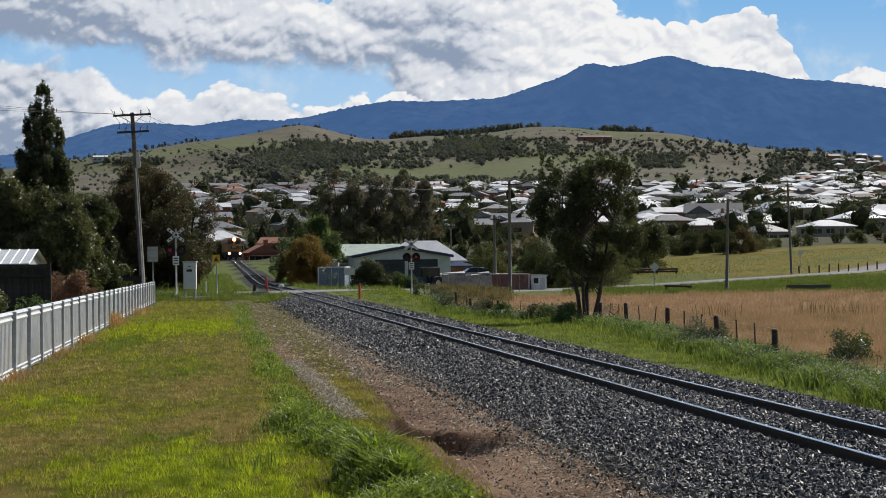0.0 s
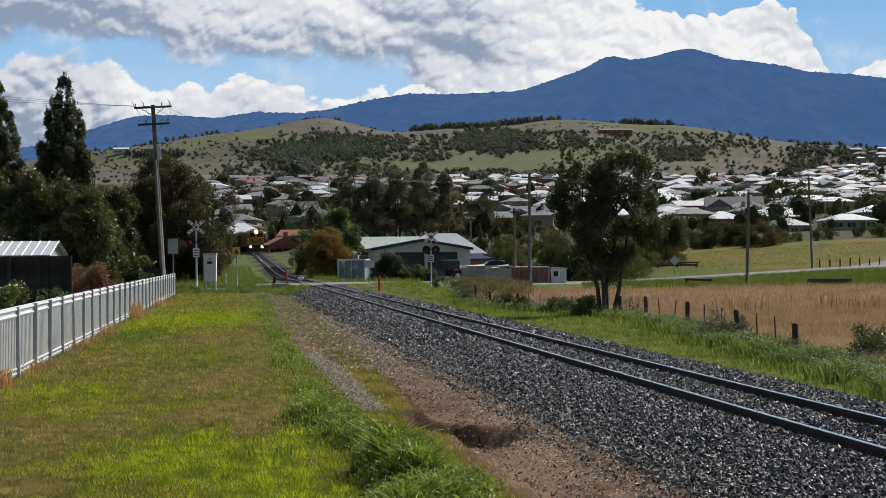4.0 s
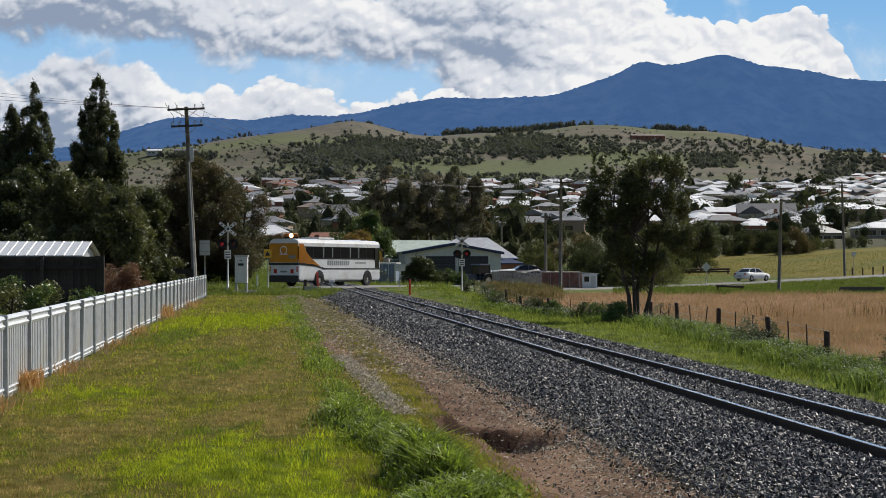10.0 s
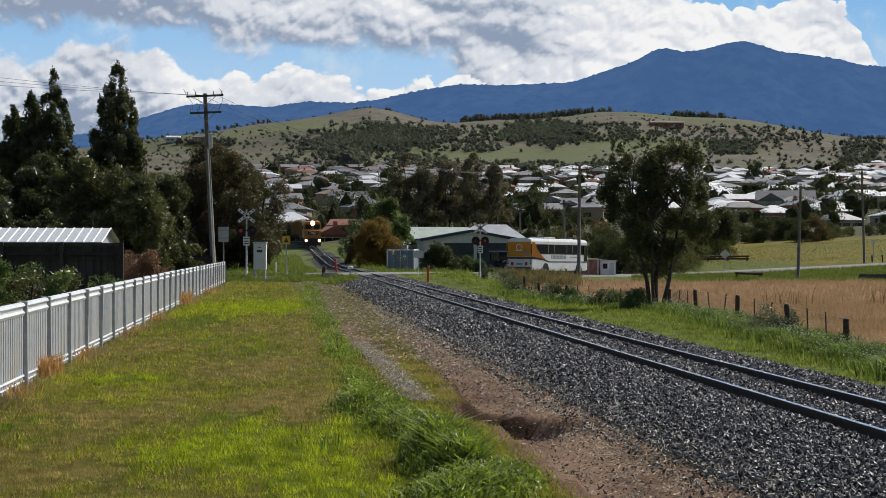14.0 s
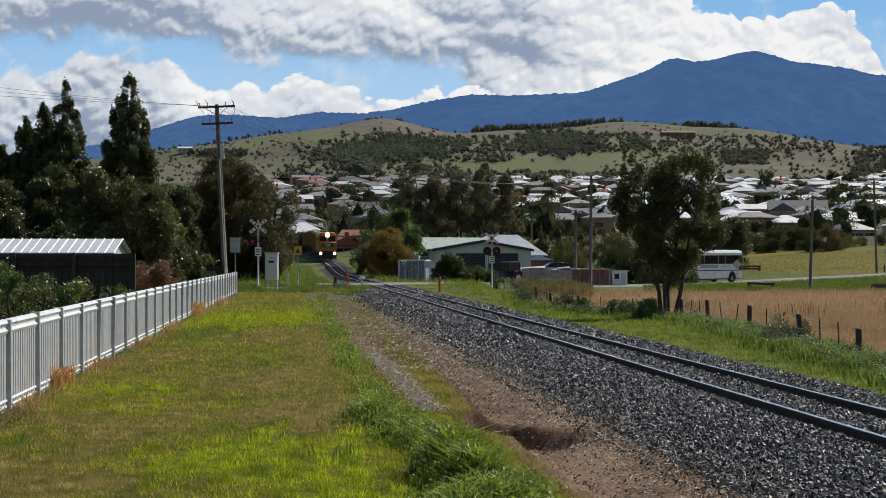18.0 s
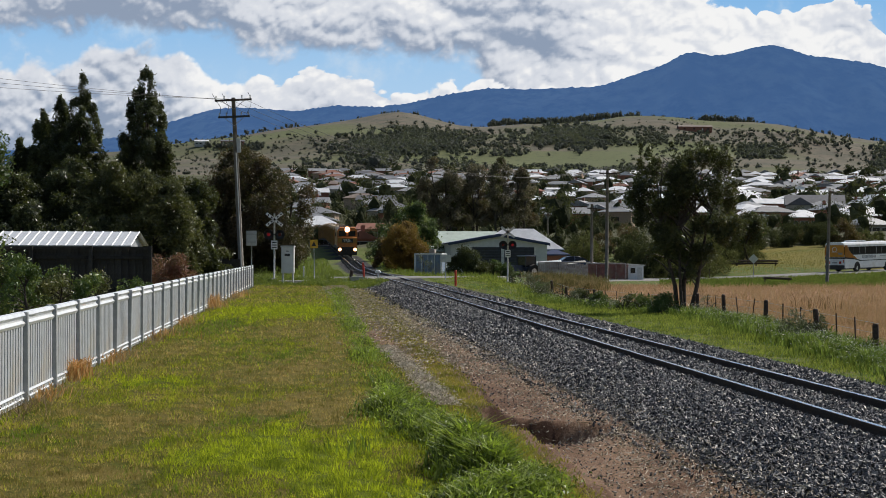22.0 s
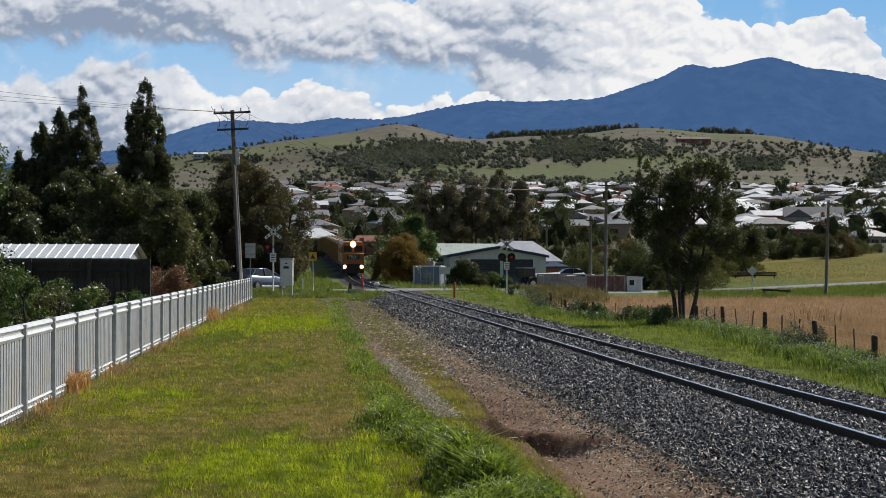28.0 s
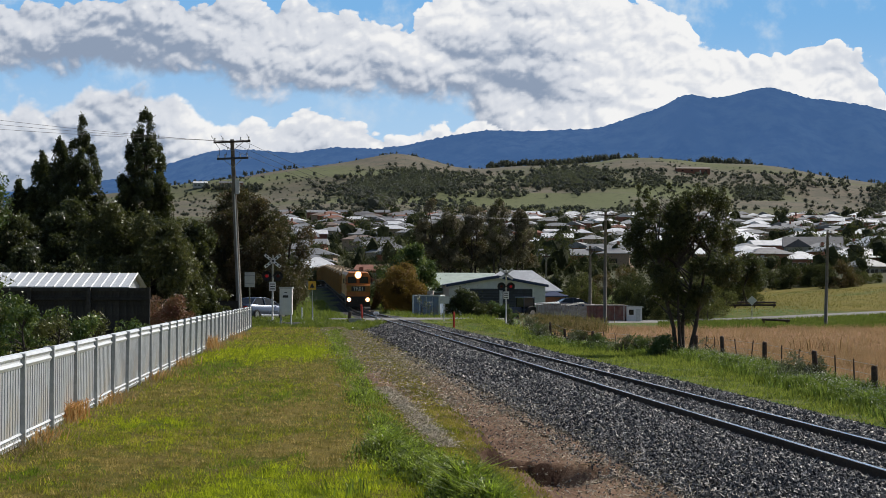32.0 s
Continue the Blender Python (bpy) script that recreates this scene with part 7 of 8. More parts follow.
# ---- old post and wire fence beside the paddock ----
def build_wire_fence():
    top = empty("paddock_fence", Matrix(), "old dark timber post and wire fence along the paddock", "fence")
    big = ((11.4, 42.5), (11.5, 49.8), (11.8, 59.7), (11.55, 67.5), (11.6, 75.5), (10.1, 78.5), (9.3, 84), (8.0, 92), (6.9, 98), (6.3, 103))
    r = random.Random(12)
    bm = bmesh.new()
    tube(bm, ((0, 0, -0.3), (0.01, 0, 0.5), (0, 0.01, 0.98), (0, 0, 1.02)), (0.095, 0.09, 0.085, 0.065), 9)
    me = bpy.data.meshes.new("post")
    bm.to_mesh(me)
    bm.free()
    me.materials.append(M_POST)
    bm = bmesh.new()
    box(bm, -0.018, 0.018, -0.016, 0.016, -0.2, 1.0)
    thin = bpy.data.meshes.new("picket")
    bm.to_mesh(thin)
    bm.free()
    thin.materials.append(M_POST)
    tops = []
    for x, y in big:
        z = gz(x, y)
        piece("post", me, top, pose(x, y, z, r.uniform(-4, 4), r.uniform(-5, 6), r.uniform(0, 90)) @ Matrix.Diagonal((1, 1, r.uniform(0.85, 1.05), 1)))
        tops.append(Vector((x, y, z)))
    for a, b in zip(tops, tops[1:]):
        for t in ((0.3, 0.62) if (b - a).length > 5 else (0.5,)):
            p = a.lerp(b, t)
            piece("picket", thin, top, pose(p.x, p.y, gz(p.x, p.y), r.uniform(-9, 9), r.uniform(-12, 14), r.uniform(0, 90)))
    for h in (0.35, 0.62, 0.9):
        bm = bmesh.new()
        tube(bm, [p + Vector((0.1, 0, h)) for p in tops], 0.006, 4)
        part("wire", bm, M_STEEL_GREY, top)


build_wire_fence()


# ---- yard beside the shed ----
M_CONTAINER = mat("container_blue_grey", (0.23, 0.29, 0.4), (0.18, 0.23, 0.33), 2, 0.55, 0.05, 0, (0.3, 0.27, 0.25), 0.8)
M_RUSTY = mat("rusty_sheet", (0.42, 0.37, 0.34), (0.28, 0.22, 0.19), 3, 0.8, 0.2, 0, (0.4, 0.36, 0.34), 0.9)
M_TRACTOR = mat("tractor_dark_blue", (0.03, 0.05, 0.1), None, 4, 0.4)


def ribbed_box(name, m, long, deep, high, paint, trim, label, pitch=0.12, tilt=0.0):
    """A steel container: ribbed sides, corner posts, top rails, roof and a pair of end doors with lock rods."""
    top = empty(name, m, label, "container")
    a, b = long / 2, deep / 2
    bm = bmesh.new()
    for y, f in ((-b, -1), (b, 1)):
        n = int(long / pitch)
        pts = [(-a + long * k / n, y + f * (0.035 if k % 4 < 2 else -0.015)) for k in range(n + 1)]
        for p, q in zip(pts, pts[1:]):
            bm.faces.new([bm.verts.new(v) for v in ((*p, 0), (*q, 0), (*q, high), (*p, high))])
    for x in (-a, a):
        bm.faces.new([bm.verts.new(v) for v in ((x, -b, 0), (x, b, 0), (x, b, high), (x, -b, high))])
    part("wall", bm, paint, top)
    bm = bmesh.new()
    box(bm, -a - 0.07, a + 0.07, -b - 0.08, b + 0.08, high, high + 0.12, Matrix.Rotation(tilt, 4, "Y"), 0.02)
    part("roof", bm, trim, top)
    for x in (-a, a):
        for y in (-b - 0.03, b + 0.03):
            bm = bmesh.new()
            box(bm, x - 0.07, x + 0.07, y - 0.05, y + 0.05, -0.3, high)
            part("corner_post", bm, trim, top)
    for x in (-0.5 * a, 0.0, 0.5 * a):
        bm = bmesh.new()
        tube(bm, ((x, -b - 0.06, 0.05), (x, -b - 0.06, high - 0.05)), 0.025, 6)
        part("lock_rod", bm, trim, top)
    bm = bmesh.new()
    box(bm, -a, a, -b - 0.06, -b + 0.02, -0.05, 0.12)
    part("sill", bm, trim, top)
    return top


c = ribbed_box("shipping_container", pose(-2.55, 147, -0.62, 0, 0, -10), 2.5, 2.4, 2.25, M_CONTAINER, M_WHITE, "blue-grey steel shipping container with white edges")
bm = bmesh.new()
box(bm, 0.05, 0.6, -1.1, -0.5, 2.38, 2.78, bevel=0.04)
ob = tagged(part("rusty_drum_box", bm, M_RUSTY), "rusty steel box on the container roof", "box")
ob.matrix_basis = pose(-2.55, 147, -0.62, 0, 0, -10)


def build_tractor():
    top = empty("farm_tractor", pose(6.2, 146.5, gz(6.2, 146.5) + 0.15, 0, 0, 125), "dark blue farm tractor with a pale cab roof", "tractor")
    bm = bmesh.new()
    box(bm, -0.4, 0.4, 0.2, 2.0, 0.75, 1.35, bevel=0.08)
    part("bonnet", bm, M_TRACTOR, top)
    bm = bmesh.new()
    box(bm, -0.7, 0.7, -1.1, 0.3, 0.8, 1.2, bevel=0.05)
    part("chassis", bm, M_TRACTOR, top)
    bm = bmesh.new()
    box(bm, -0.62, 0.62, -0.95, 0.2, 1.2, 2.2, bevel=0.04)
    part("cab_glass", bm, M_GLASS_DARK, top)
    bm = bmesh.new()
    box(bm, -0.72, 0.72, -1.08, 0.32, 2.2, 2.32, bevel=0.05)
    part("cab_roof", bm, M_CONTAINER, top, "pale blue cab roof")
    for x in (-0.64, 0.64):
        for y in (-0.97, 0.22):
            bm = bmesh.new()
            box(bm, x - 0.04, x + 0.04, y - 0.04, y + 0.04, 1.15, 2.22)
            part("cab_post", bm, M_TYRE_DARK, top)
    big, small = wheel_meshes(0.72, 0.4, 0.5), wheel_meshes(0.42, 0.26, 0.5)
    for s in (-1, 1):
        wheel(top, big, s * 0.85, -0.55, 0.72)
        wheel(top, small, s * 0.7, 1.5, 0.42)


build_tractor()
parked, _ = build_car(M_TRACTOR, "dark blue car parked behind the yard fence")
parked.matrix_basis = pose(10.6, 156, 0.05, 0, 0, -75)


def sheet_wall(name, x0, x1, y, z0, z1, m, label, n, slope=0.0):
    """Yard fence of upright sheets."""
    top = empty(name, pose(x0, y, z0), label, "fence")
    w = (x1 - x0) / n
    r = random.Random(len(label))
    for k in range(n):
        bm = bmesh.new()
        dz = r.uniform(-0.08, 0.08) + slope * k / n
        box(bm, k * w, (k + 1) * w - 0.02, -0.02, 0.02, -0.3, z1 - z0 + dz)
        part("sheet", bm, m, top)
    bm = bmesh.new()
    box(bm, 0, x1 - x0, -0.06, 0.06, z1 - z0 + 0.0, z1 - z0 + 0.09, Matrix.Shear("XZ", 4, (0, 0)))
    part("capping", bm, m, top)


sheet_wall("yard_fence", 7.5, 12.2, 145, -0.8, 0.92, M_RUSTY, "grey weathered board fence round the yard", 22, -0.12)
M_DARK_RED = mat("container_dark_red", (0.24, 0.09, 0.075), (0.16, 0.06, 0.05), 3, 0.65, 0.1, 0, (0.2, 0.12, 0.09), 1.1)
ribbed_box("red_container", pose(14.4, 151, -0.75, 0, 0, -4), 3.7, 2.4, 1.5, M_DARK_RED, M_RUSTY, "low dark red steel container in the yard", 0.16)


def build_cabin():
    top = empty("site_cabin", pose(17.2, 151, -0.75), "small white cabin at the end of the yard", "cabin")
    bm = bmesh.new()
    box(bm, -0.75, 0.75, -0.8, 0.8, -0.3, 1.4, bevel=0.02)
    part("body", bm, M_WHITE, top)
    bm = bmesh.new()
    box(bm, -0.83, 0.83, -0.88, 0.88, 1.4, 1.5, Matrix.Rotation(0.05, 4, "Y"), 0.02)
    part("roof", bm, M_SIGN_BACK, top)
    bm = bmesh.new()
    box(bm, -0.5, -0.05, -0.83, -0.79, 0.65, 1.15)
    part("window", bm, M_GLASS_DARK, top)
    bm = bmesh.new()
    box(bm, 0.15, 0.6, -0.83, -0.79, -0.1, 1.2)
    part("door", bm, M_SIGN_BACK, top)


build_cabin()
# loose roofing sheets over the yard fence
for x, y, z, w, tip, m, lb in ((8.6, 146.2, 0.98, 2.3, -4, M_SIGN_BACK, "pale corrugated sheet laid over the yard fence"), (11.0, 146.6, 0.9, 2.2, -7, M_CONCRETE, "grey roofing sheet leaning over the yard")):
    bm = bmesh.new()
    n = 20
    prism(bm, [(-w / 2 + w * k / n, 0.03 * (k % 2)) for k in range(n + 1)] + [(w / 2 - w * k / n, 0.03 * ((n - k) % 2) - 0.02) for k in range(n + 1)], -0.6, 0.9)
    bmesh.ops.recalc_face_normals(bm, faces=bm.faces[:])
    ob = tagged(part("roofing_sheet", bm, m), lb, "sheet")
    ob.matrix_basis = pose(x, y, z, 6, tip, 0)
for x, y, w, z0, zr, lb in ((34.5, 186, 7.2, -0.3, 0.75, "low timber rail fence behind the road"), (28.9, 141, 2.2, -0.8, -0.1, "short leaning timber barrier at the paddock edge")):
    top = empty("timber_rail", pose(x, y, gz(x, y), 0, 3 if w < 3 else 0, 8), lb, "fence")
    n = max(2, int(w / 1.7))
    for k in range(n):
        bm = bmesh.new()
        px = -w / 2 + w * k / (n - 1)
        box(bm, px - 0.08, px + 0.08, -0.08, 0.08, -0.3, 0.75 if w > 3 else 0.5, bevel=0.02)
        part("post", bm, M_POST, top)
    for z in ((0.6, 0.3) if w > 3 else (0.45,)):
        bm = bmesh.new()
        tube(bm, ((-w / 2 - 0.2, -0.1, z), (w / 2 + 0.2, -0.1, z + 0.03)), 0.11, 8)
        part("rail", bm, M_POST, top)
bm = bmesh.new()
box(bm, -2.0, 2.0, -0.15, 0.15, -0.4, 0.55, bevel=0.05)
ob = tagged(part("culvert_headwall", bm, M_SLEEPER), "low dark weathered culvert headwall in the paddock", "wall")
ob.matrix_basis = pose(39.0, 134, gz(39, 134), 0, 0, 4)
# fence up the slope behind the road
top = empty("slope_fence", Matrix(), "timber post fence climbing the green slope", "fence")
bm = bmesh.new()
box(bm, -0.07, 0.07, -0.07, 0.07, -0.3, 1.15)
me = bpy.data.meshes.new("post")
bm.to_mesh(me)
bm.free()
me.materials.append(M_POST)
for k in range(26):
    x, y = 55 + 1.5 * k, 193 + 0.75 * k
    piece("post", me, top, pose(x, y, gz(x, y), 0, (k * 37 % 7) - 3, 0) @ Matrix.Diagonal((1, 1, 0.8 + 0.05 * (k % 5), 1)))


# ---- ground cover ----
def blades(name, x, y, h, w, lean, material, label, seed, category="grass", segs=1, parent=None):
    """Grass blades as thin tapered strips that bend over; x, y, h arrays."""
    rng = np.random.RandomState(seed)
    k = len(x)
    z = ground_z(x, y) - 0.01
    a = rng.uniform(0, 2 * np.pi, k)
    la = rng.uniform(0, 2 * np.pi, k)
    l = lean * rng.uniform(0.2, 1.2, k) * h
    wd = w * rng.uniform(0.6, 1.3, k) / 2
    ca, sa = np.cos(a) * wd, np.sin(a) * wd
    base = np.c_[x, y, z]
    side = np.c_[ca, sa, np.zeros(k)]
    bend = np.c_[np.cos(la) * l, np.sin(la) * l, np.zeros(k)]
    up = np.c_[np.zeros(k), np.zeros(k), h]
    if segs == 1:
        v = np.stack((base - side, base + side, base + up + bend), 1).reshape(-1, 3)
        f = np.arange(k * 3).reshape(-1, 3)
    else:
        mid = base + up * 0.62 + bend * 0.35
        tip = base + up * (1 - 0.25 * lean) + bend * 1.15
        v = np.stack((base - side, base + side, mid - side * 0.8, mid + side * 0.8, tip), 1).reshape(-1, 3)
        o = np.arange(k)[:, None] * 5
        f = np.concatenate((o + np.array((0, 1, 3)), o + np.array((0, 3, 2)), o + np.array((2, 3, 4))))
    return tagged(arrays(name, v, f, material), label, category, kind="stuff")


def stones():
    """Loose ballast in the track bed, each stone an angular lump."""
    rng = np.random.RandomState(3)
    xs, ys, ss = [], [], []
    for y0, y1, dens, s in ((9, 16, 900, 0.021), (16, 24, 760, 0.022), (24, 36, 430, 0.027), (36, 56, 170, 0.038), (56, 100, 62, 0.05)):
        n = int((y1 - y0) * 6.6 * dens)
        d, y = rng.uniform(-3.2, 3.4, n), rng.uniform(y0, y1, n)
        keep = ((d > -2.75) & (d < 2.2 + np.interp(y, (20, 60, 75), (1.0, 0.5, 0)))) | (rng.rand(n) < 0.16)
        keep &= np.abs(np.abs(d) - 0.568) > 0.09
        d, y = d[keep], y[keep]
        xs.append(7.0 - 0.1055 * y + d)
        ys.append(y)
        ss.append(s * rng.uniform(0.6, 1.35, len(y)))
    n = 5000
    y = 10 + 36 * rng.rand(n) ** 1.4
    xs.append(7.0 - 0.1055 * y + rng.uniform(-4.3, -2.7, n))
    ys.append(y)
    ss.append(rng.uniform(0.005, 0.016, n))
    x, y, s = np.concatenate(xs), np.concatenate(ys), np.concatenate(ss)
    k = len(x)
    z = ground_z(x, y) + s * 0.25 + rng.uniform(0, 0.02, k)
    octa = np.array(((1, 0, 0), (-1, 0, 0), (0, 1, 0), (0, -1, 0), (0, 0, 1), (0, 0, -1)), float)
    p = octa[None] * rng.uniform(0.55, 1.25, (k, 6, 1)) + rng.normal(0, 0.16, (k, 6, 3))
    q = rng.normal(0, 1, (k, 4))
    q /= np.linalg.norm(q, axis=1)[:, None]
    w, a, b, c = q.T
    rot = np.stack((1 - 2 * (b * b + c * c), 2 * (a * b - w * c), 2 * (a * c + w * b), 2 * (a * b + w * c), 1 - 2 * (a * a + c * c), 2 * (b * c - w * a), 2 * (a * c - w * b), 2 * (b * c + w * a), 1 - 2 * (a * a + b * b)), 1).reshape(k, 3, 3)
    p = np.einsum("kij,kvj->kvi", rot, p * np.array((1.5, 0.95, 0.7))) * s[:, None, None] + np.c_[x, y, z][:, None]
    f = np.array(((0, 2, 4), (2, 1, 4), (1, 3, 4), (3, 0, 4), (2, 0, 5), (1, 2, 5), (3, 1, 5), (0, 3, 5)))
    m = bpy.data.materials.new("ballast_stones")
    n, l = nodes_of(m)
    g = n.new("ShaderNodeNewGeometry").outputs["Random Per Island"]
    col = mix(n, l, ramp(n, l, g, 0.2, 1.05), (0.02, 0.02, 0.022), (0.2, 0.193, 0.188))
    col = mix(n, l, ramp(n, l, g, 0.92, 0.96), col, (0.4, 0.36, 0.3))
    l.new(col, n["Principled BSDF"].inputs["Base Color"])
    n["Principled BSDF"].inputs["Roughness"].default_value = 0.55
    tagged(arrays("ballast", p.reshape(-1, 3), (f[None] + np.arange(k)[:, None, None] * 6).reshape(-1, 3), m), "dark grey crushed stone ballast under the rails", "ballast", kind="stuff")


stones()


def lawn():
    rng = np.random.RandomState(6)
    got = {"lush": [], "green": [], "clover": [], "dry": []}
    for y0, y1, dens, h, w in ((10.5, 16, 2300, 0.04, 0.009), (16, 23, 1400, 0.042, 0.011), (23, 34, 700, 0.045, 0.015), (34, 55, 270, 0.055, 0.021), (55, 92, 150, 0.06, 0.022)):
        n = int((y1 - y0) * 12 * dens)
        y = rng.uniform(y0, y1, n)
        right = 7.0 - 0.1055 * y - np.interp(y, (10, 24, 36), (4.55, 4.6, 5.4))
        left = np.interp(y, (11.31, 86.9), (-4.82, -11.4))
        x = right - rng.uniform(0, 12, n)
        e = 0.4 * wave_noise(y, y * 0.3, 2.0, 17)
        tuft = wave_noise(x, y * 0.5, 0.14 + 0.006 * y0, 18) + 0.6 * wave_noise(x, y * 0.4, 0.4, 19)
        keep = (x > left) & (x < right + e) & (tuft > rng.uniform(-2.2, 0.0, n))
        x, y, tuft = x[keep], y[keep], tuft[keep]
        v = 1.5 * patch(x, y) - 0.08 + rng.normal(0, 0.48, len(x))
        c = blobs(x, y, CLOVER) + rng.normal(0, 0.3, len(x)) > 0.62
        tall = 0.75 + 0.4 * np.clip(tuft, -0.6, 1.2)
        for key, m, up in (("clover", c, 1.25), ("lush", ~c & (v > 0.4), 1.6), ("green", ~c & (v <= 0.4) & (v > -0.3), 1.2), ("dry", ~c & (v <= -0.3), 1.0)):
            got[key].append(np.c_[x[m], y[m], h * up * tall[m] * rng.uniform(0.5, 1.6, m.sum()), np.full(m.sum(), w)])
    mats = {"lush": (leaf_mat("lawn_lush", (0.22, 0.3, 0.008), (0.9, 0.95, 0.03), 0.7, 0.5, 0.1, 3.2, 0.5), "lush lime green lawn grass"), "green": (leaf_mat("lawn_green", (0.1, 0.13, 0.01), (0.85, 0.74, 0.1, 3.2, 0.5), 0.7, 0.42, 0.1), "mown olive green lawn grass"),
            "clover": (leaf_mat("lawn_clover", (0.06, 0.13, 0.01), (0.34, 0.52, 0.03), 0.6, 0.42, 0.1, 3.2, 0.5), "darker green clover patches in the lawn"), "dry": (leaf_mat("lawn_dry", (0.24, 0.17, 0.045), (0.95, 0.7, 0.3), 0.8, 0.4, 0.1, 3.2, 0.5), "dry straw-coloured lawn grass")}
    for i, (key, parts) in enumerate(got.items()):
        a = np.concatenate(parts)
        blades("lawn_grass", a[:, 0], a[:, 1], a[:, 2], a[:, 3], 0.75, mats[key][0], mats[key][1], 30 + i)


lawn()


def strips():
    rng = np.random.RandomState(9)
    # rank weeds between lawn and dirt: clumps of x, y, half width, half depth, height, count
    low = leaf_mat("weed_green", (0.03, 0.075, 0.006), (0.52, 0.7, 0.06), 0.45, 0.45, 0.4, 4.5, 0.4)
    # paler grass, its colour also brightened to stand for sunlit blades
    bright = leaf_mat("weed_pale_sunlit", (0.14, 0.22, 0.03), (0.62, 0.7, 0.24), 0.4, 0.35, 0.4)
    got = []
    for cx, cy, w, d, h, n, p in ((0.1, 14.3, 0.24, 0.42, 0.5, 1500, 0.12), (0.28, 13.6, 0.26, 0.4, 0.42, 1200, 0.2), (0.42, 12.6, 0.34, 0.5, 0.28, 1500, 0.4), (0.62, 13.3, 0.26, 0.5, 0.2, 900, 0.5), (0.15, 12.2, 0.3, 0.5, 0.26, 1100, 0.3), (-0.02, 15.6, 0.17, 0.6, 0.3, 700, 0.2), (0.3, 15.3, 0.2, 0.6, 0.26, 500, 0.3), (-0.42, 17.2, 0.24, 0.7, 0.28, 1000, 0.25), (-0.2, 16.5, 0.2, 0.6, 0.3, 700, 0.25),
                              (-0.78, 19.2, 0.3, 0.9, 0.34, 1300, 0.12), (-0.5, 18.6, 0.24, 0.7, 0.26, 800, 0.2), (-0.95, 21.4, 0.2, 1.2, 0.2, 600, 0.15)):
        got.append(np.c_[cx + rng.normal(0, w * 0.6, n), cy + rng.normal(0, d * 0.6, n), np.full(n, h), rng.rand(n) < p, np.full(n, cx), np.full(n, cy), np.full(n, w), np.full(n, d)])
    y = 22 + 58 * rng.rand(5200) ** 1.5
    c = np.sin(y * 0.9 + 0.6) * np.cos(y * 0.37 + 2.2)
    keep = rng.rand(len(y)) < 0.3 + 0.7 * np.clip(c + 0.4, 0, 1)
    y, c = y[keep], c[keep]
    mid = np.interp(y, (21.5, 26, 33, 42, 52, 66, 80), (-0.85, -1.4, -2.05, -2.85, -3.85, -5.0, -6.2))
    got.append(np.c_[mid + rng.normal(0, 0.2, len(y)) * np.interp(y, (22, 80), (0.8, 1.5)), y, 0.14 + 0.1 * np.clip(c, -0.5, 1), rng.rand(len(y)) < 0.15, mid, y, np.full(len(y), 0.4), np.ones(len(y))])
    a = np.concatenate(got)
    x, y = a[:, 0], a[:, 1]
    far = ((x - a[:, 4]) / a[:, 6]) ** 2 + ((y - a[:, 5]) / a[:, 7]) ** 2
    h = a[:, 2] * rng.uniform(0.55, 1.2, len(x)) * (0.35 + 0.75 * np.exp(-far))
    pale = a[:, 3] > 0.5
    blades("rank_weeds", x[~pale], y[~pale], h[~pale], 0.022, 0.7, low, "rank dark green weeds and couch grass clumps", 40, "weeds", 2)
    blades("seeding_weeds", x[pale], y[pale], h[pale] * 1.05, 0.02, 0.75, bright, "pale green arching grass among the weeds, brightened as sunlit", 41, "weeds", 2)
    # small leaves through the clumps
    c = np.c_[x, y, ground_z(x, y) + h * rng.uniform(0.1, 0.85, len(x))].repeat(2, 0)
    v, f = leaf_quads(c + rng.normal(0, 0.05, c.shape) * (1, 1.4, 0.7), 0.036, rng)
    tagged(arrays("broadleaf_weeds", v, f, low), "small green weed leaves low in the clumps", "weeds", kind="stuff")
    # a few dock stalks in the lawn
    sx, sy = -0.95 + rng.normal(0, 0.09, 26), 15.2 + rng.normal(0, 0.2, 26)
    blades("dock_stalks", sx, sy, rng.uniform(0.12, 0.26, 26), 0.018, 0.3, low, "upright dark dock stalks in the lawn", 52, "weeds", 2)
    # yellowed strip and dry tufts on the dirt
    n = 44000
    y = 11 + 90 * rng.rand(n) ** 1.4
    d = np.interp(y, (15, 20, 27, 36, 60, 90), (-4.75, -4.72, -4.5, -4.3, -3.9, -3.6)) + rng.normal(0, 1, n) * np.interp(y, (15, 40, 90), (0.13, 0.35, 0.75))
    x = 7.0 - 0.1055 * y + d
    blades("yellowed_grass", x, y, rng.uniform(0.02, 0.06, n), np.interp(y, (12, 90), (0.014, 0.04)), 0.9, leaf_mat("yellowed_grass", (0.2, 0.2, 0.02), (0.62, 0.5, 0.08), 0.7, 0.35), "yellowed short grass on the swale edge", 42)
    # straw and sticks lying on dirt and ballast foot
    n = 26000
    y = 10.5 + 45 * rng.rand(n) ** 1.7
    d = rng.normal(-3.15, 0.5, n)
    x = 7.0 - 0.1055 * y + d
    bank = rng.rand(n) < 0.4
    y[bank] = rng.uniform(20, 32, bank.sum())
    x[bank] = np.interp(y[bank], (20, 26, 32), (-0.12, -0.75, -1.5)) + rng.normal(0, 0.1, bank.sum())
    a = rng.uniform(0, np.pi, n)
    ln, w = rng.uniform(0.01, 0.045, n) * (1 + 2.2 * (rng.rand(n) < 0.05)), rng.uniform(0.0015, 0.004, n)
    z = ground_z(x, y) + rng.uniform(0.012, 0.05, n)
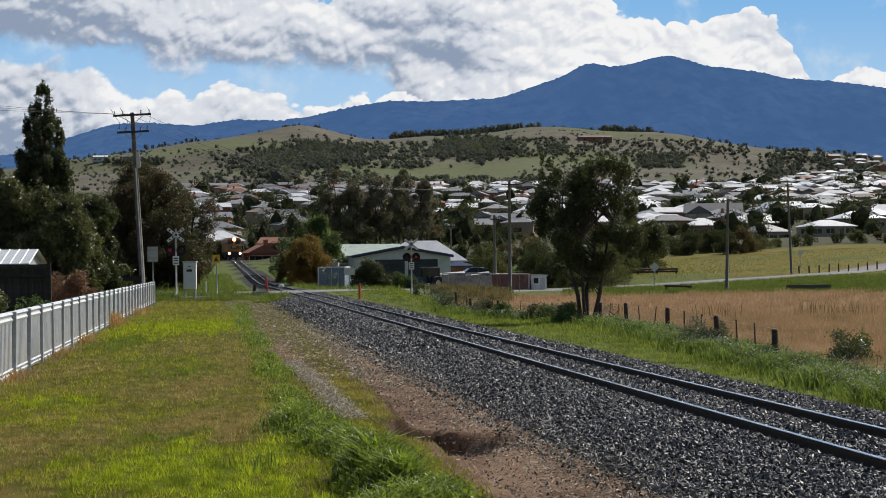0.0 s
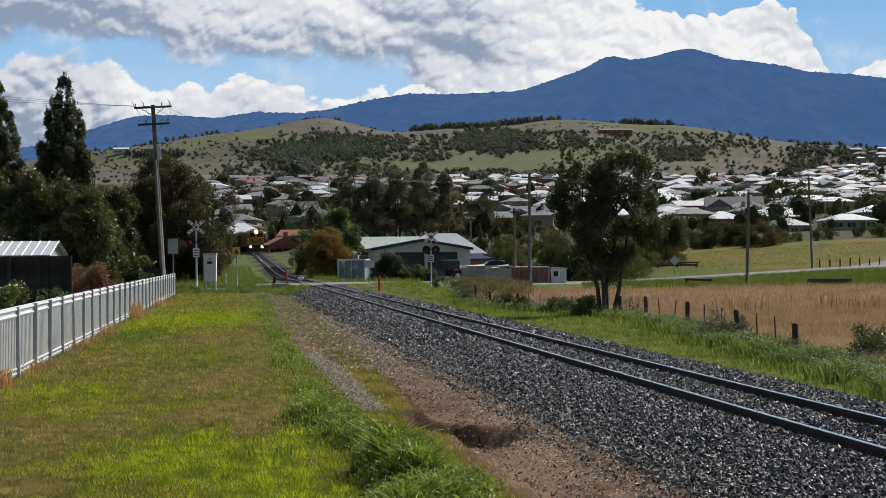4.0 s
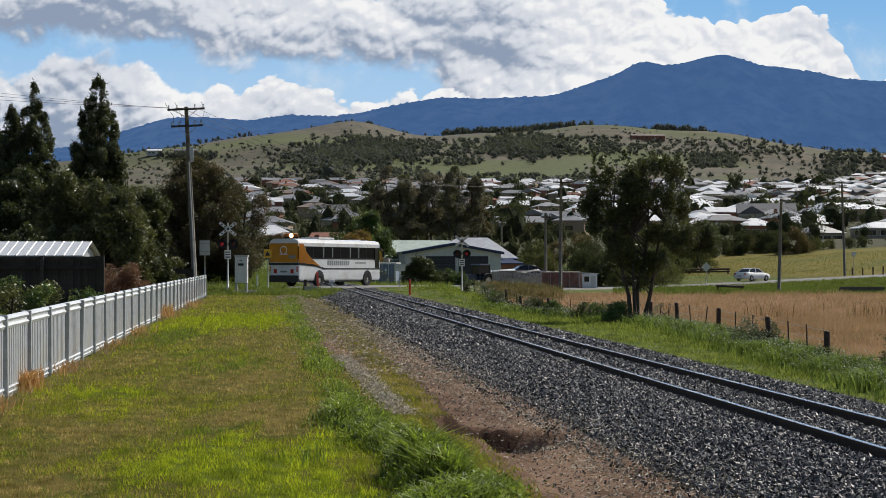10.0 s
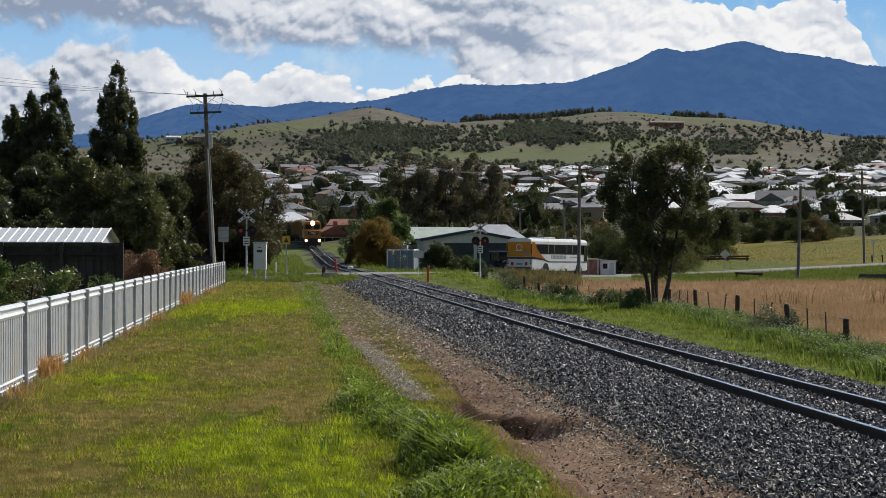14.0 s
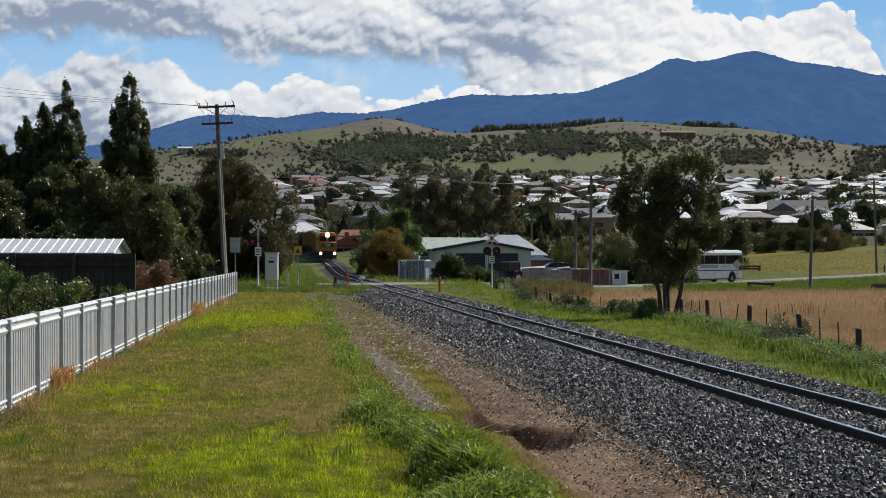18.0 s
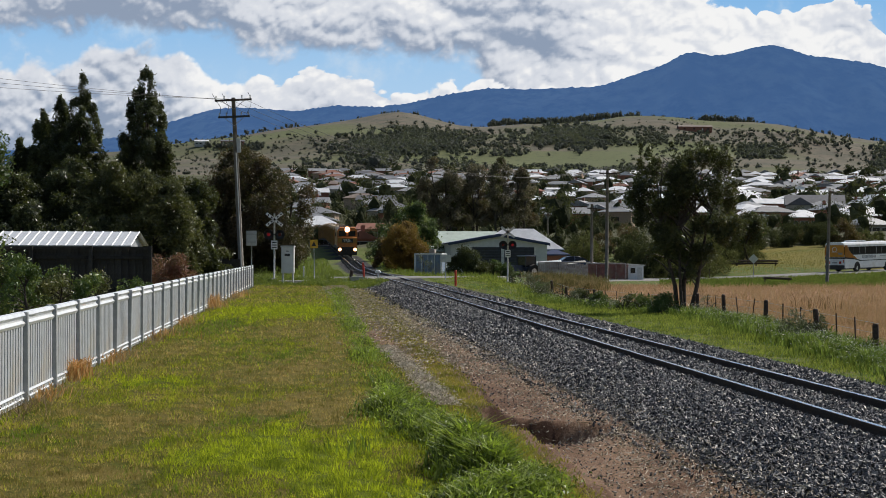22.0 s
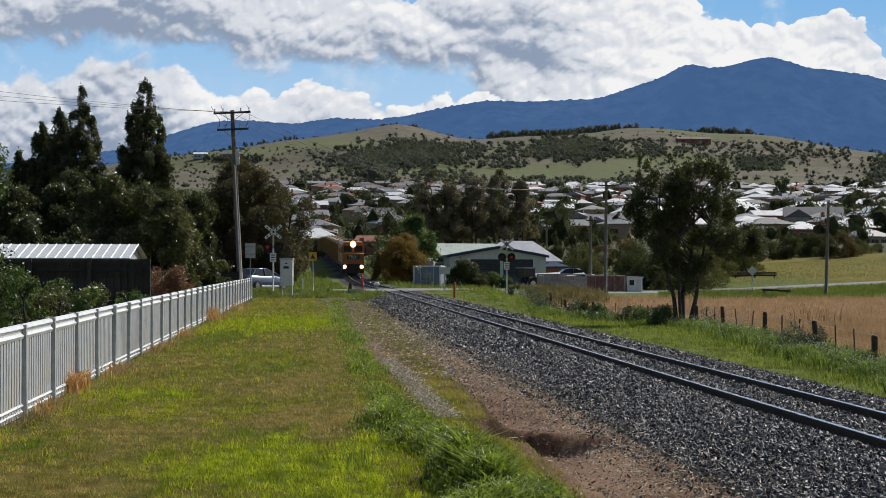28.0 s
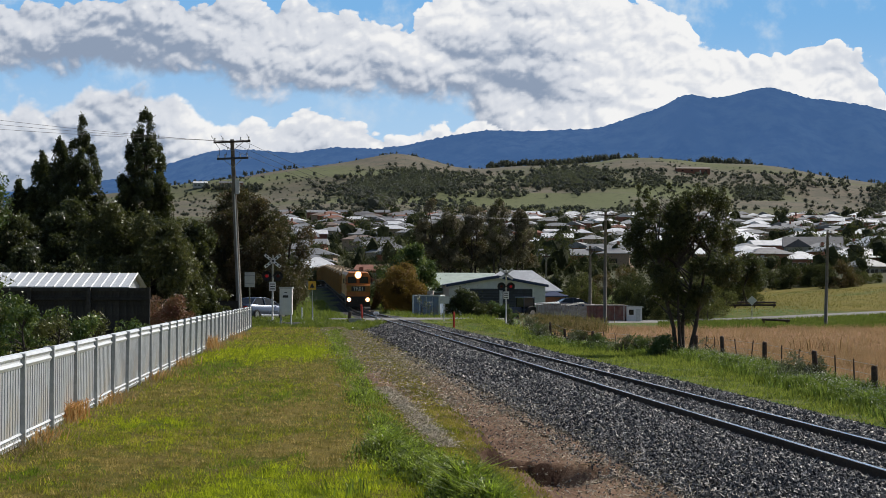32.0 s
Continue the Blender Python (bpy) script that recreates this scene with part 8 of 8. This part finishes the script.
    dx, dy = np.cos(a) * ln / 2, np.sin(a) * ln / 2
    nx, ny = -np.sin(a) * w, np.cos(a) * w
    tip = rng.uniform(-0.02, 0.03, n)
    v = np.stack((np.c_[x - dx - nx, y - dy - ny, z], np.c_[x + dx - nx, y + dy - ny, z + tip], np.c_[x + dx + nx, y + dy + ny, z + tip + 0.006], np.c_[x - dx + nx, y - dy + ny, z + 0.006]), 1).reshape(-1, 3)
    # coarser straw on the gravel farther along
    k = 9000
    y2 = rng.uniform(27, 88, k)
    c = np.c_[7.0 - 0.1055 * y2 + rng.normal(-4.0, 0.75, k), y2, np.zeros(k)]
    c[:, 2] = ground_z(c[:, 0], c[:, 1]) + 0.03
    v2, f2 = leaf_quads(c, 0.075, rng, 0.85)
    tagged(arrays("gravel_straw", v2, f2, M_STRAW), "bleached straw over the gravel shoulder", "litter", kind="stuff")
    tagged(arrays("straw_litter", v, np.arange(n * 4).reshape(-1, 4), M_STRAW), "pale dead straw and twigs scattered on dirt", "litter", kind="stuff")
    # green verge on the far side of the line
    n = 90000
    y = 22 + 98 * rng.rand(n) ** 1.25
    x0, x1 = 7.0 - 0.1055 * y + np.interp(y, (20, 45, 75), (4.0, 3.4, 2.6)), fence_x(y) + 0.4
    x = x0 + (x1 - x0) * rng.rand(n)
    u = (x - x0) / np.maximum(0.5, x1 - x0)
    h = (0.05 + 0.3 * u ** 1.5) * rng.uniform(0.5, 1.3, n) * (0.7 + 0.5 * wave_noise(x, y, 2.5, 21).clip(-0.6, 1))
    blades("verge_grass", x, y, h, np.interp(y, (22, 120), (0.018, 0.05)), 0.7, leaf_mat("verge_green", (0.08, 0.14, 0.018), (0.52, 0.56, 0.11), 0.6, 0.48, 0.1, 1.6, 0.5), "thick green verge grass beside the railway", 43)
    n = 30000
    y = 28 + 75 * rng.rand(n) ** 1.5
    x = fence_x(y) - 0.75 + rng.normal(0, 0.5, n)
    h = rng.uniform(0.25, 0.62, n) * (0.75 + 0.5 * wave_noise(x, y, 3.0, 22).clip(-0.6, 0.8))
    blades("verge_weeds", x, y, h, np.interp(y, (22, 120), (0.03, 0.07)), 0.8, leaf_mat("verge_weed", (0.06, 0.12, 0.02), (0.32, 0.43, 0.09), 0.6, 0.4, 0.12, 1.6, 0.5), "lush green weeds along the paddock fence", 44, "weeds", 2)
    n = 9000
    y = 29 + 85 * rng.rand(n) ** 1.5
    x = fence_x(y) - 0.9 + rng.normal(0, 0.55, n)
    c = np.c_[x, y, ground_z(x, y) + rng.uniform(0.25, 0.6, n)]
    v, f = leaf_quads(c, 0.04, rng)
    tagged(arrays("white_flowers", v, f, M_FLOWER), "small white flowers over the verge weeds", "flowers", kind="stuff")
    # tall dry grass of the paddock
    n = 150000
    y = 28 + 125 * rng.rand(n) ** 1.3
    x = fence_x(y) + 0.5 + (0.36 * y + 8 - fence_x(y)) * rng.rand(n)
    keep = (y - 1.15 * x < 114) & (y + 2.5 * wave_noise(x, y, 11, 57) < 129)
    x, y = x[keep], y[keep]
    h = rng.uniform(0.2, 0.52, len(x)) * (0.85 + 0.3 * wave_noise(x, y, 6, 23).clip(-1, 1))
    blades("dry_paddock_grass", x, y, h, np.interp(y, (28, 150), (0.014, 0.04)), 0.7, leaf_mat("dry_paddock", (0.46, 0.26, 0.17), (0.66, 0.44, 0.31), 0.9, 0.35), "tall tan-brown dry grass in the paddock", 45)
    # dead stalks standing in the paddock
    tx, ty = (np.concatenate([c + rng.normal(0, q, k) for c, q, k in rows]) for rows in (((25.0, 0.9, 90), (18.6, 0.7, 40), (14.6, 0.6, 30)), ((82.0, 2.0, 90), (80.0, 2.0, 40), (88.0, 2.0, 30))))
    blades("dead_stalks", tx, ty, rng.uniform(0.6, 1.25, len(tx)), 0.03, 0.35, leaf_mat("dead_stalk", (0.16, 0.08, 0.05), (0.3, 0.16, 0.1), 0.85, 0.2, 0.1), "tall dead reddish stalks in the paddock", 58, "weeds", 2)
    # bleached straw along the fence foot
    n = 5000
    y = rng.uniform(12.5, 78, n)
    y = y[wave_noise(y, y * 0, 5, 51) > rng.uniform(-0.9, 0.8, n)]
    x = np.interp(y, (11.31, 86.9), (-4.85, -11.5)) + 0.1 + np.abs(rng.normal(0, 0.18, len(y)))
    blades("fence_straw", x, y, rng.uniform(0.06, 0.24, len(y)), 0.018, 1.2, leaf_mat("fence_straw", (0.3, 0.19, 0.11), (0.55, 0.42, 0.28), 0.8, 0.3), "bleached dry straw along the fence foot", 50)
    # brown tufts against the steel fence
    tx, ty, th = [], [], []
    for x0, y0, k, hh, sp in ((-5.85, 23.7, 340, 0.32, 0.15), (-6.25, 27.6, 120, 0.22, 0.3), (-5.6, 20.8, 90, 0.18, 0.25), (-8.45, 53, 300, 0.5, 0.35), (-7.5, 41, 120, 0.25, 0.5), (-7.0, 35, 120, 0.22, 0.6), (-9.5, 66, 120, 0.3, 0.6)):
        tx.append(x0 + rng.normal(0, sp * 0.6, k))
        ty.append(y0 + rng.normal(0, sp * 1.6, k))
        th.append(hh * rng.uniform(0.5, 1.2, k))
    blades("dry_tufts", np.concatenate(tx), np.concatenate(ty), np.concatenate(th) * 1.25, 0.022, 0.8, leaf_mat("dry_tuft", (0.5, 0.21, 0.08), (0.9, 0.58, 0.3), 0.8, 0.35, 0.1), "dry reddish grass tufts against the fence", 46, "grass", 2)
    # dead brown weeds before the yard
    n = 9000
    y = rng.uniform(112, 140, n)
    x = y * rng.uniform(0.047, 0.092, n) + rng.normal(0, 0.5, n)
    h = rng.uniform(0.35, 0.95, n) * (0.75 + 0.4 * wave_noise(x, y, 3.0, 53).clip(-0.8, 1))
    blades("dead_weeds", x, y, h, 0.045, 0.5, leaf_mat("dead_weed", (0.13, 0.09, 0.05), (0.4, 0.27, 0.17), 0.85, 0.3, 0.1), "tall dead brown weeds before the yard", 54, "weeds", 2)
    # weeds by the crossing and round the cabinet
    n = 12000
    y = rng.uniform(89, 103, n)
    x = rng.uniform(-13.5, -4.5, n)
    h = rng.uniform(0.1, 0.4, n) * (0.6 + 0.6 * wave_noise(x, y, 1.6, 24).clip(-0.6, 1))
    blades("crossing_weeds", x, y, h, 0.05, 0.8, M_GRASS, "green weeds beside the level crossing", 47, "weeds", 2)
    n = 14000
    y = rng.uniform(118, 200, n)
    x = 7.0 - 0.1055 * y + np.where(rng.rand(n) < 0.55, -rng.uniform(2.8, 12, n), rng.uniform(2.6, 9, n))
    blades("bank_grass", x, y, rng.uniform(0.15, 0.5, n), 0.08, 0.7, M_GRASS, "long green grass on the railway bank", 48)
    n = 60000
    y = rng.uniform(122, 178, n)
    x = y * rng.uniform(0.13, 0.36, n)
    r, _ = nearest(x, y, ROAD_XY, ROAD_XY[:, 1])
    keep = (r > 3.3) & (y + 2.5 * wave_noise(x, y, 11, 57) > 126) & (y < 0.87 * x + 137)
    blades("roadside_grass", x[keep], y[keep], rng.uniform(0.12, 0.4, keep.sum()), 0.06, 0.7, leaf_mat("roadside_green", (0.06, 0.1, 0.02), (0.25, 0.32, 0.07), 0.7, 0.4, 0.1, 0.8, 0.5), "rank green grass along the road edge", 56)
    n = 26000
    y = rng.uniform(150, 250, n)
    x = y * rng.uniform(0.16, 0.36, n)
    r, _ = nearest(x, y, ROAD_XY, ROAD_XY[:, 1])
    keep = r > 3.6
    blades("slope_grass", x[keep], y[keep], rng.uniform(0.05, 0.22, keep.sum()), 0.07, 0.7, leaf_mat("slope_grass", (0.14, 0.125, 0.02), (0.4, 0.32, 0.08), 0.7, 0.35), "green-gold grass on the slope behind the road", 49)


strips()


# ---- what moves ----
ROAD_S = np.r_[0, np.cumsum(np.hypot(*np.diff(ROAD_XY, axis=0).T))]


def on_road(s):
    """Plan point and height on the road's centre line; straight on past its ends."""
    c = min(max(s, 0.0), float(ROAD_S[-1]))
    x, y = float(np.interp(c, ROAD_S, ROAD_XY[:, 0])), float(np.interp(c, ROAD_S, ROAD_XY[:, 1]))
    a, b = (ROAD_XY[1], ROAD_XY[0]) if s < 0 else (ROAD_XY[-2], ROAD_XY[-1])
    d = (b - a) / np.hypot(*(b - a)) * abs(s - c)
    return Vector((x + d[0], y + d[1], float(road_z(y)) + 0.012))


def on_lane(s, base, left):
    """Pose of a car whose rear axle is s along the road, base metres between its axles."""
    a, b = on_road(s), on_road(s + base)
    d = (b - a).normalized()
    o = Vector((-d.y, d.x, 0)).normalized() * left
    p = a + o
    return pose(p.x, p.y, p.z, math.degrees(math.asin(d.z)), 0, math.degrees(math.atan2(-d.x, d.y)))


def drive(thing, wheels, keys, base, left, radius):
    """Keys the thing along its lane and turns its wheels. keys: seconds, metres along the road."""
    ts, ss = zip(*keys)
    # a smooth run through the keys
    tt = np.arange(0, 32.01, 0.25)
    s = np.interp(tt, ts, ss)
    for _ in range(3):
        s[1:-1] = 0.25 * s[:-2] + 0.5 * s[1:-1] + 0.25 * s[2:]
    walk(thing, [(float(t), on_lane(float(q), base, left)) for t, q in zip(tt, s)])
    fine = np.arange(0, 32.01, 0.1)
    turn = np.interp(fine, tt, s) / radius
    for w in wheels:
        p = w.matrix_basis.translation.copy()
        walk(w, [(float(t), pose(p.x, p.y, p.z, -math.degrees(a))) for t, a in zip(fine, turn)])


def side_car():
    """The white car comes out from behind the scrub and follows the road."""
    run = ((9.0, 164.8), (9.5, 170.6), (10.0, 177.2), (10.5, 184.6), (11.0, 192.4), (11.5, 201.0), (12.2, 213), (13.0, 226), (16.0, 270), (20.0, 290), (32.0, 292))
    pts = [(0.0, 22.0, 176.4), (7.8, 22.0, 176.4), (8.2, 23.2, 175.8), (8.6, 26.0, 173.4)]
    for t, s in run:
        p = on_lane(s, 2.7, 2.2).translation
        pts.append((t, p.x, p.y))
    ts, px, py = np.array(pts).T
    tt = np.arange(0, 32.01, 0.25)
    x, y = np.interp(tt, ts, px), np.interp(tt, ts, py)
    for _ in range(2):
        x[1:-1], y[1:-1] = 0.25 * x[:-2] + 0.5 * x[1:-1] + 0.25 * x[2:], 0.25 * y[:-2] + 0.5 * y[1:-1] + 0.25 * y[2:]
    z = np.maximum(ground_z(x, y), road_z(y) * (y < 290) - 9 * (y >= 290)) + 0.03
    rows, a, far = [], math.degrees(math.atan2(-4.0, -2.4)), np.r_[0, np.cumsum(np.hypot(np.diff(x), np.diff(y)))]
    for k, t in enumerate(tt):
        j = min(k + 1, len(tt) - 1)
        if math.hypot(x[j] - x[k], y[j] - y[k]) > 0.2:
            a = math.degrees(math.atan2(-(x[j] - x[k]), y[j] - y[k]))
        rows.append((float(t), pose(float(x[k]), float(y[k]), float(z[k]), 0, 0, a)))
    walk(WHITE_CAR, rows)
    fine = np.arange(0, 32.01, 0.1)
    for w in WHITE_CAR_WHEELS:
        p = w.matrix_basis.translation.copy()
        walk(w, [(float(t), pose(p.x, p.y, p.z, -math.degrees(q))) for t, q in zip(fine, np.interp(fine, tt, far) / 0.32)])


def on_track(s, half):
    """Pose of rail stock whose middle is s along the track, facing the camera."""
    (xa, ya, _), (xb, yb, _) = track(s + half), track(s - half)
    za, zb = float(rail_z(s + half)), float(rail_z(s - half))
    d = Vector((xb - xa, yb - ya, zb - za)).normalized()
    return pose((xa + xb) / 2, (ya + yb) / 2, (za + zb) / 2 + 0.006, math.degrees(math.asin(d.z)), 0, math.degrees(math.atan2(-d.x, d.y)))


def motions():
    BUS.scale = (1.025, 1.025, 1.025)
    # the clouds drift slowly to the left
    walk(SKY, [(0.0, pose(0, 0, 0, 0, 0, 0)), (32.0, pose(0, 0, 0, 0, 0, 0.62))])
    drive(BUS, BUS_WHEELS, ((0, 18), (8, 85.3), (10, 101.6), (11, 110.0), (14, 136.1), (18, 160.6), (20, 173.3), (21, 179.9), (23, 192.5), (32, 262)), 6.2, 1.25, 0.5)
    drive(CAR, CAR_WHEELS, ((0, 20), (22, 78.5), (24, 84.0), (24.5, 85.0), (25, 86.1), (25.5, 87.2), (26.5, 88.9), (27.5, 89.7), (28, 89.8), (32, 89.8)), 2.7, 1.0, 0.32)
    side_car()
    tt = [0.5 * k for k in range(65)]
    front = [214.5 - (t - 19) * 3.85 for t in tt]
    walk(LOCO, [(t, on_track(f + 9.0, 5.6)) for t, f in zip(tt, front)])
    for k, w in enumerate(WAGONS):
        walk(w, [(t, on_track(f + 19.0 + 6.9 + 14.1 * k, 4.6)) for t, f in zip(tt, front)])


motions()
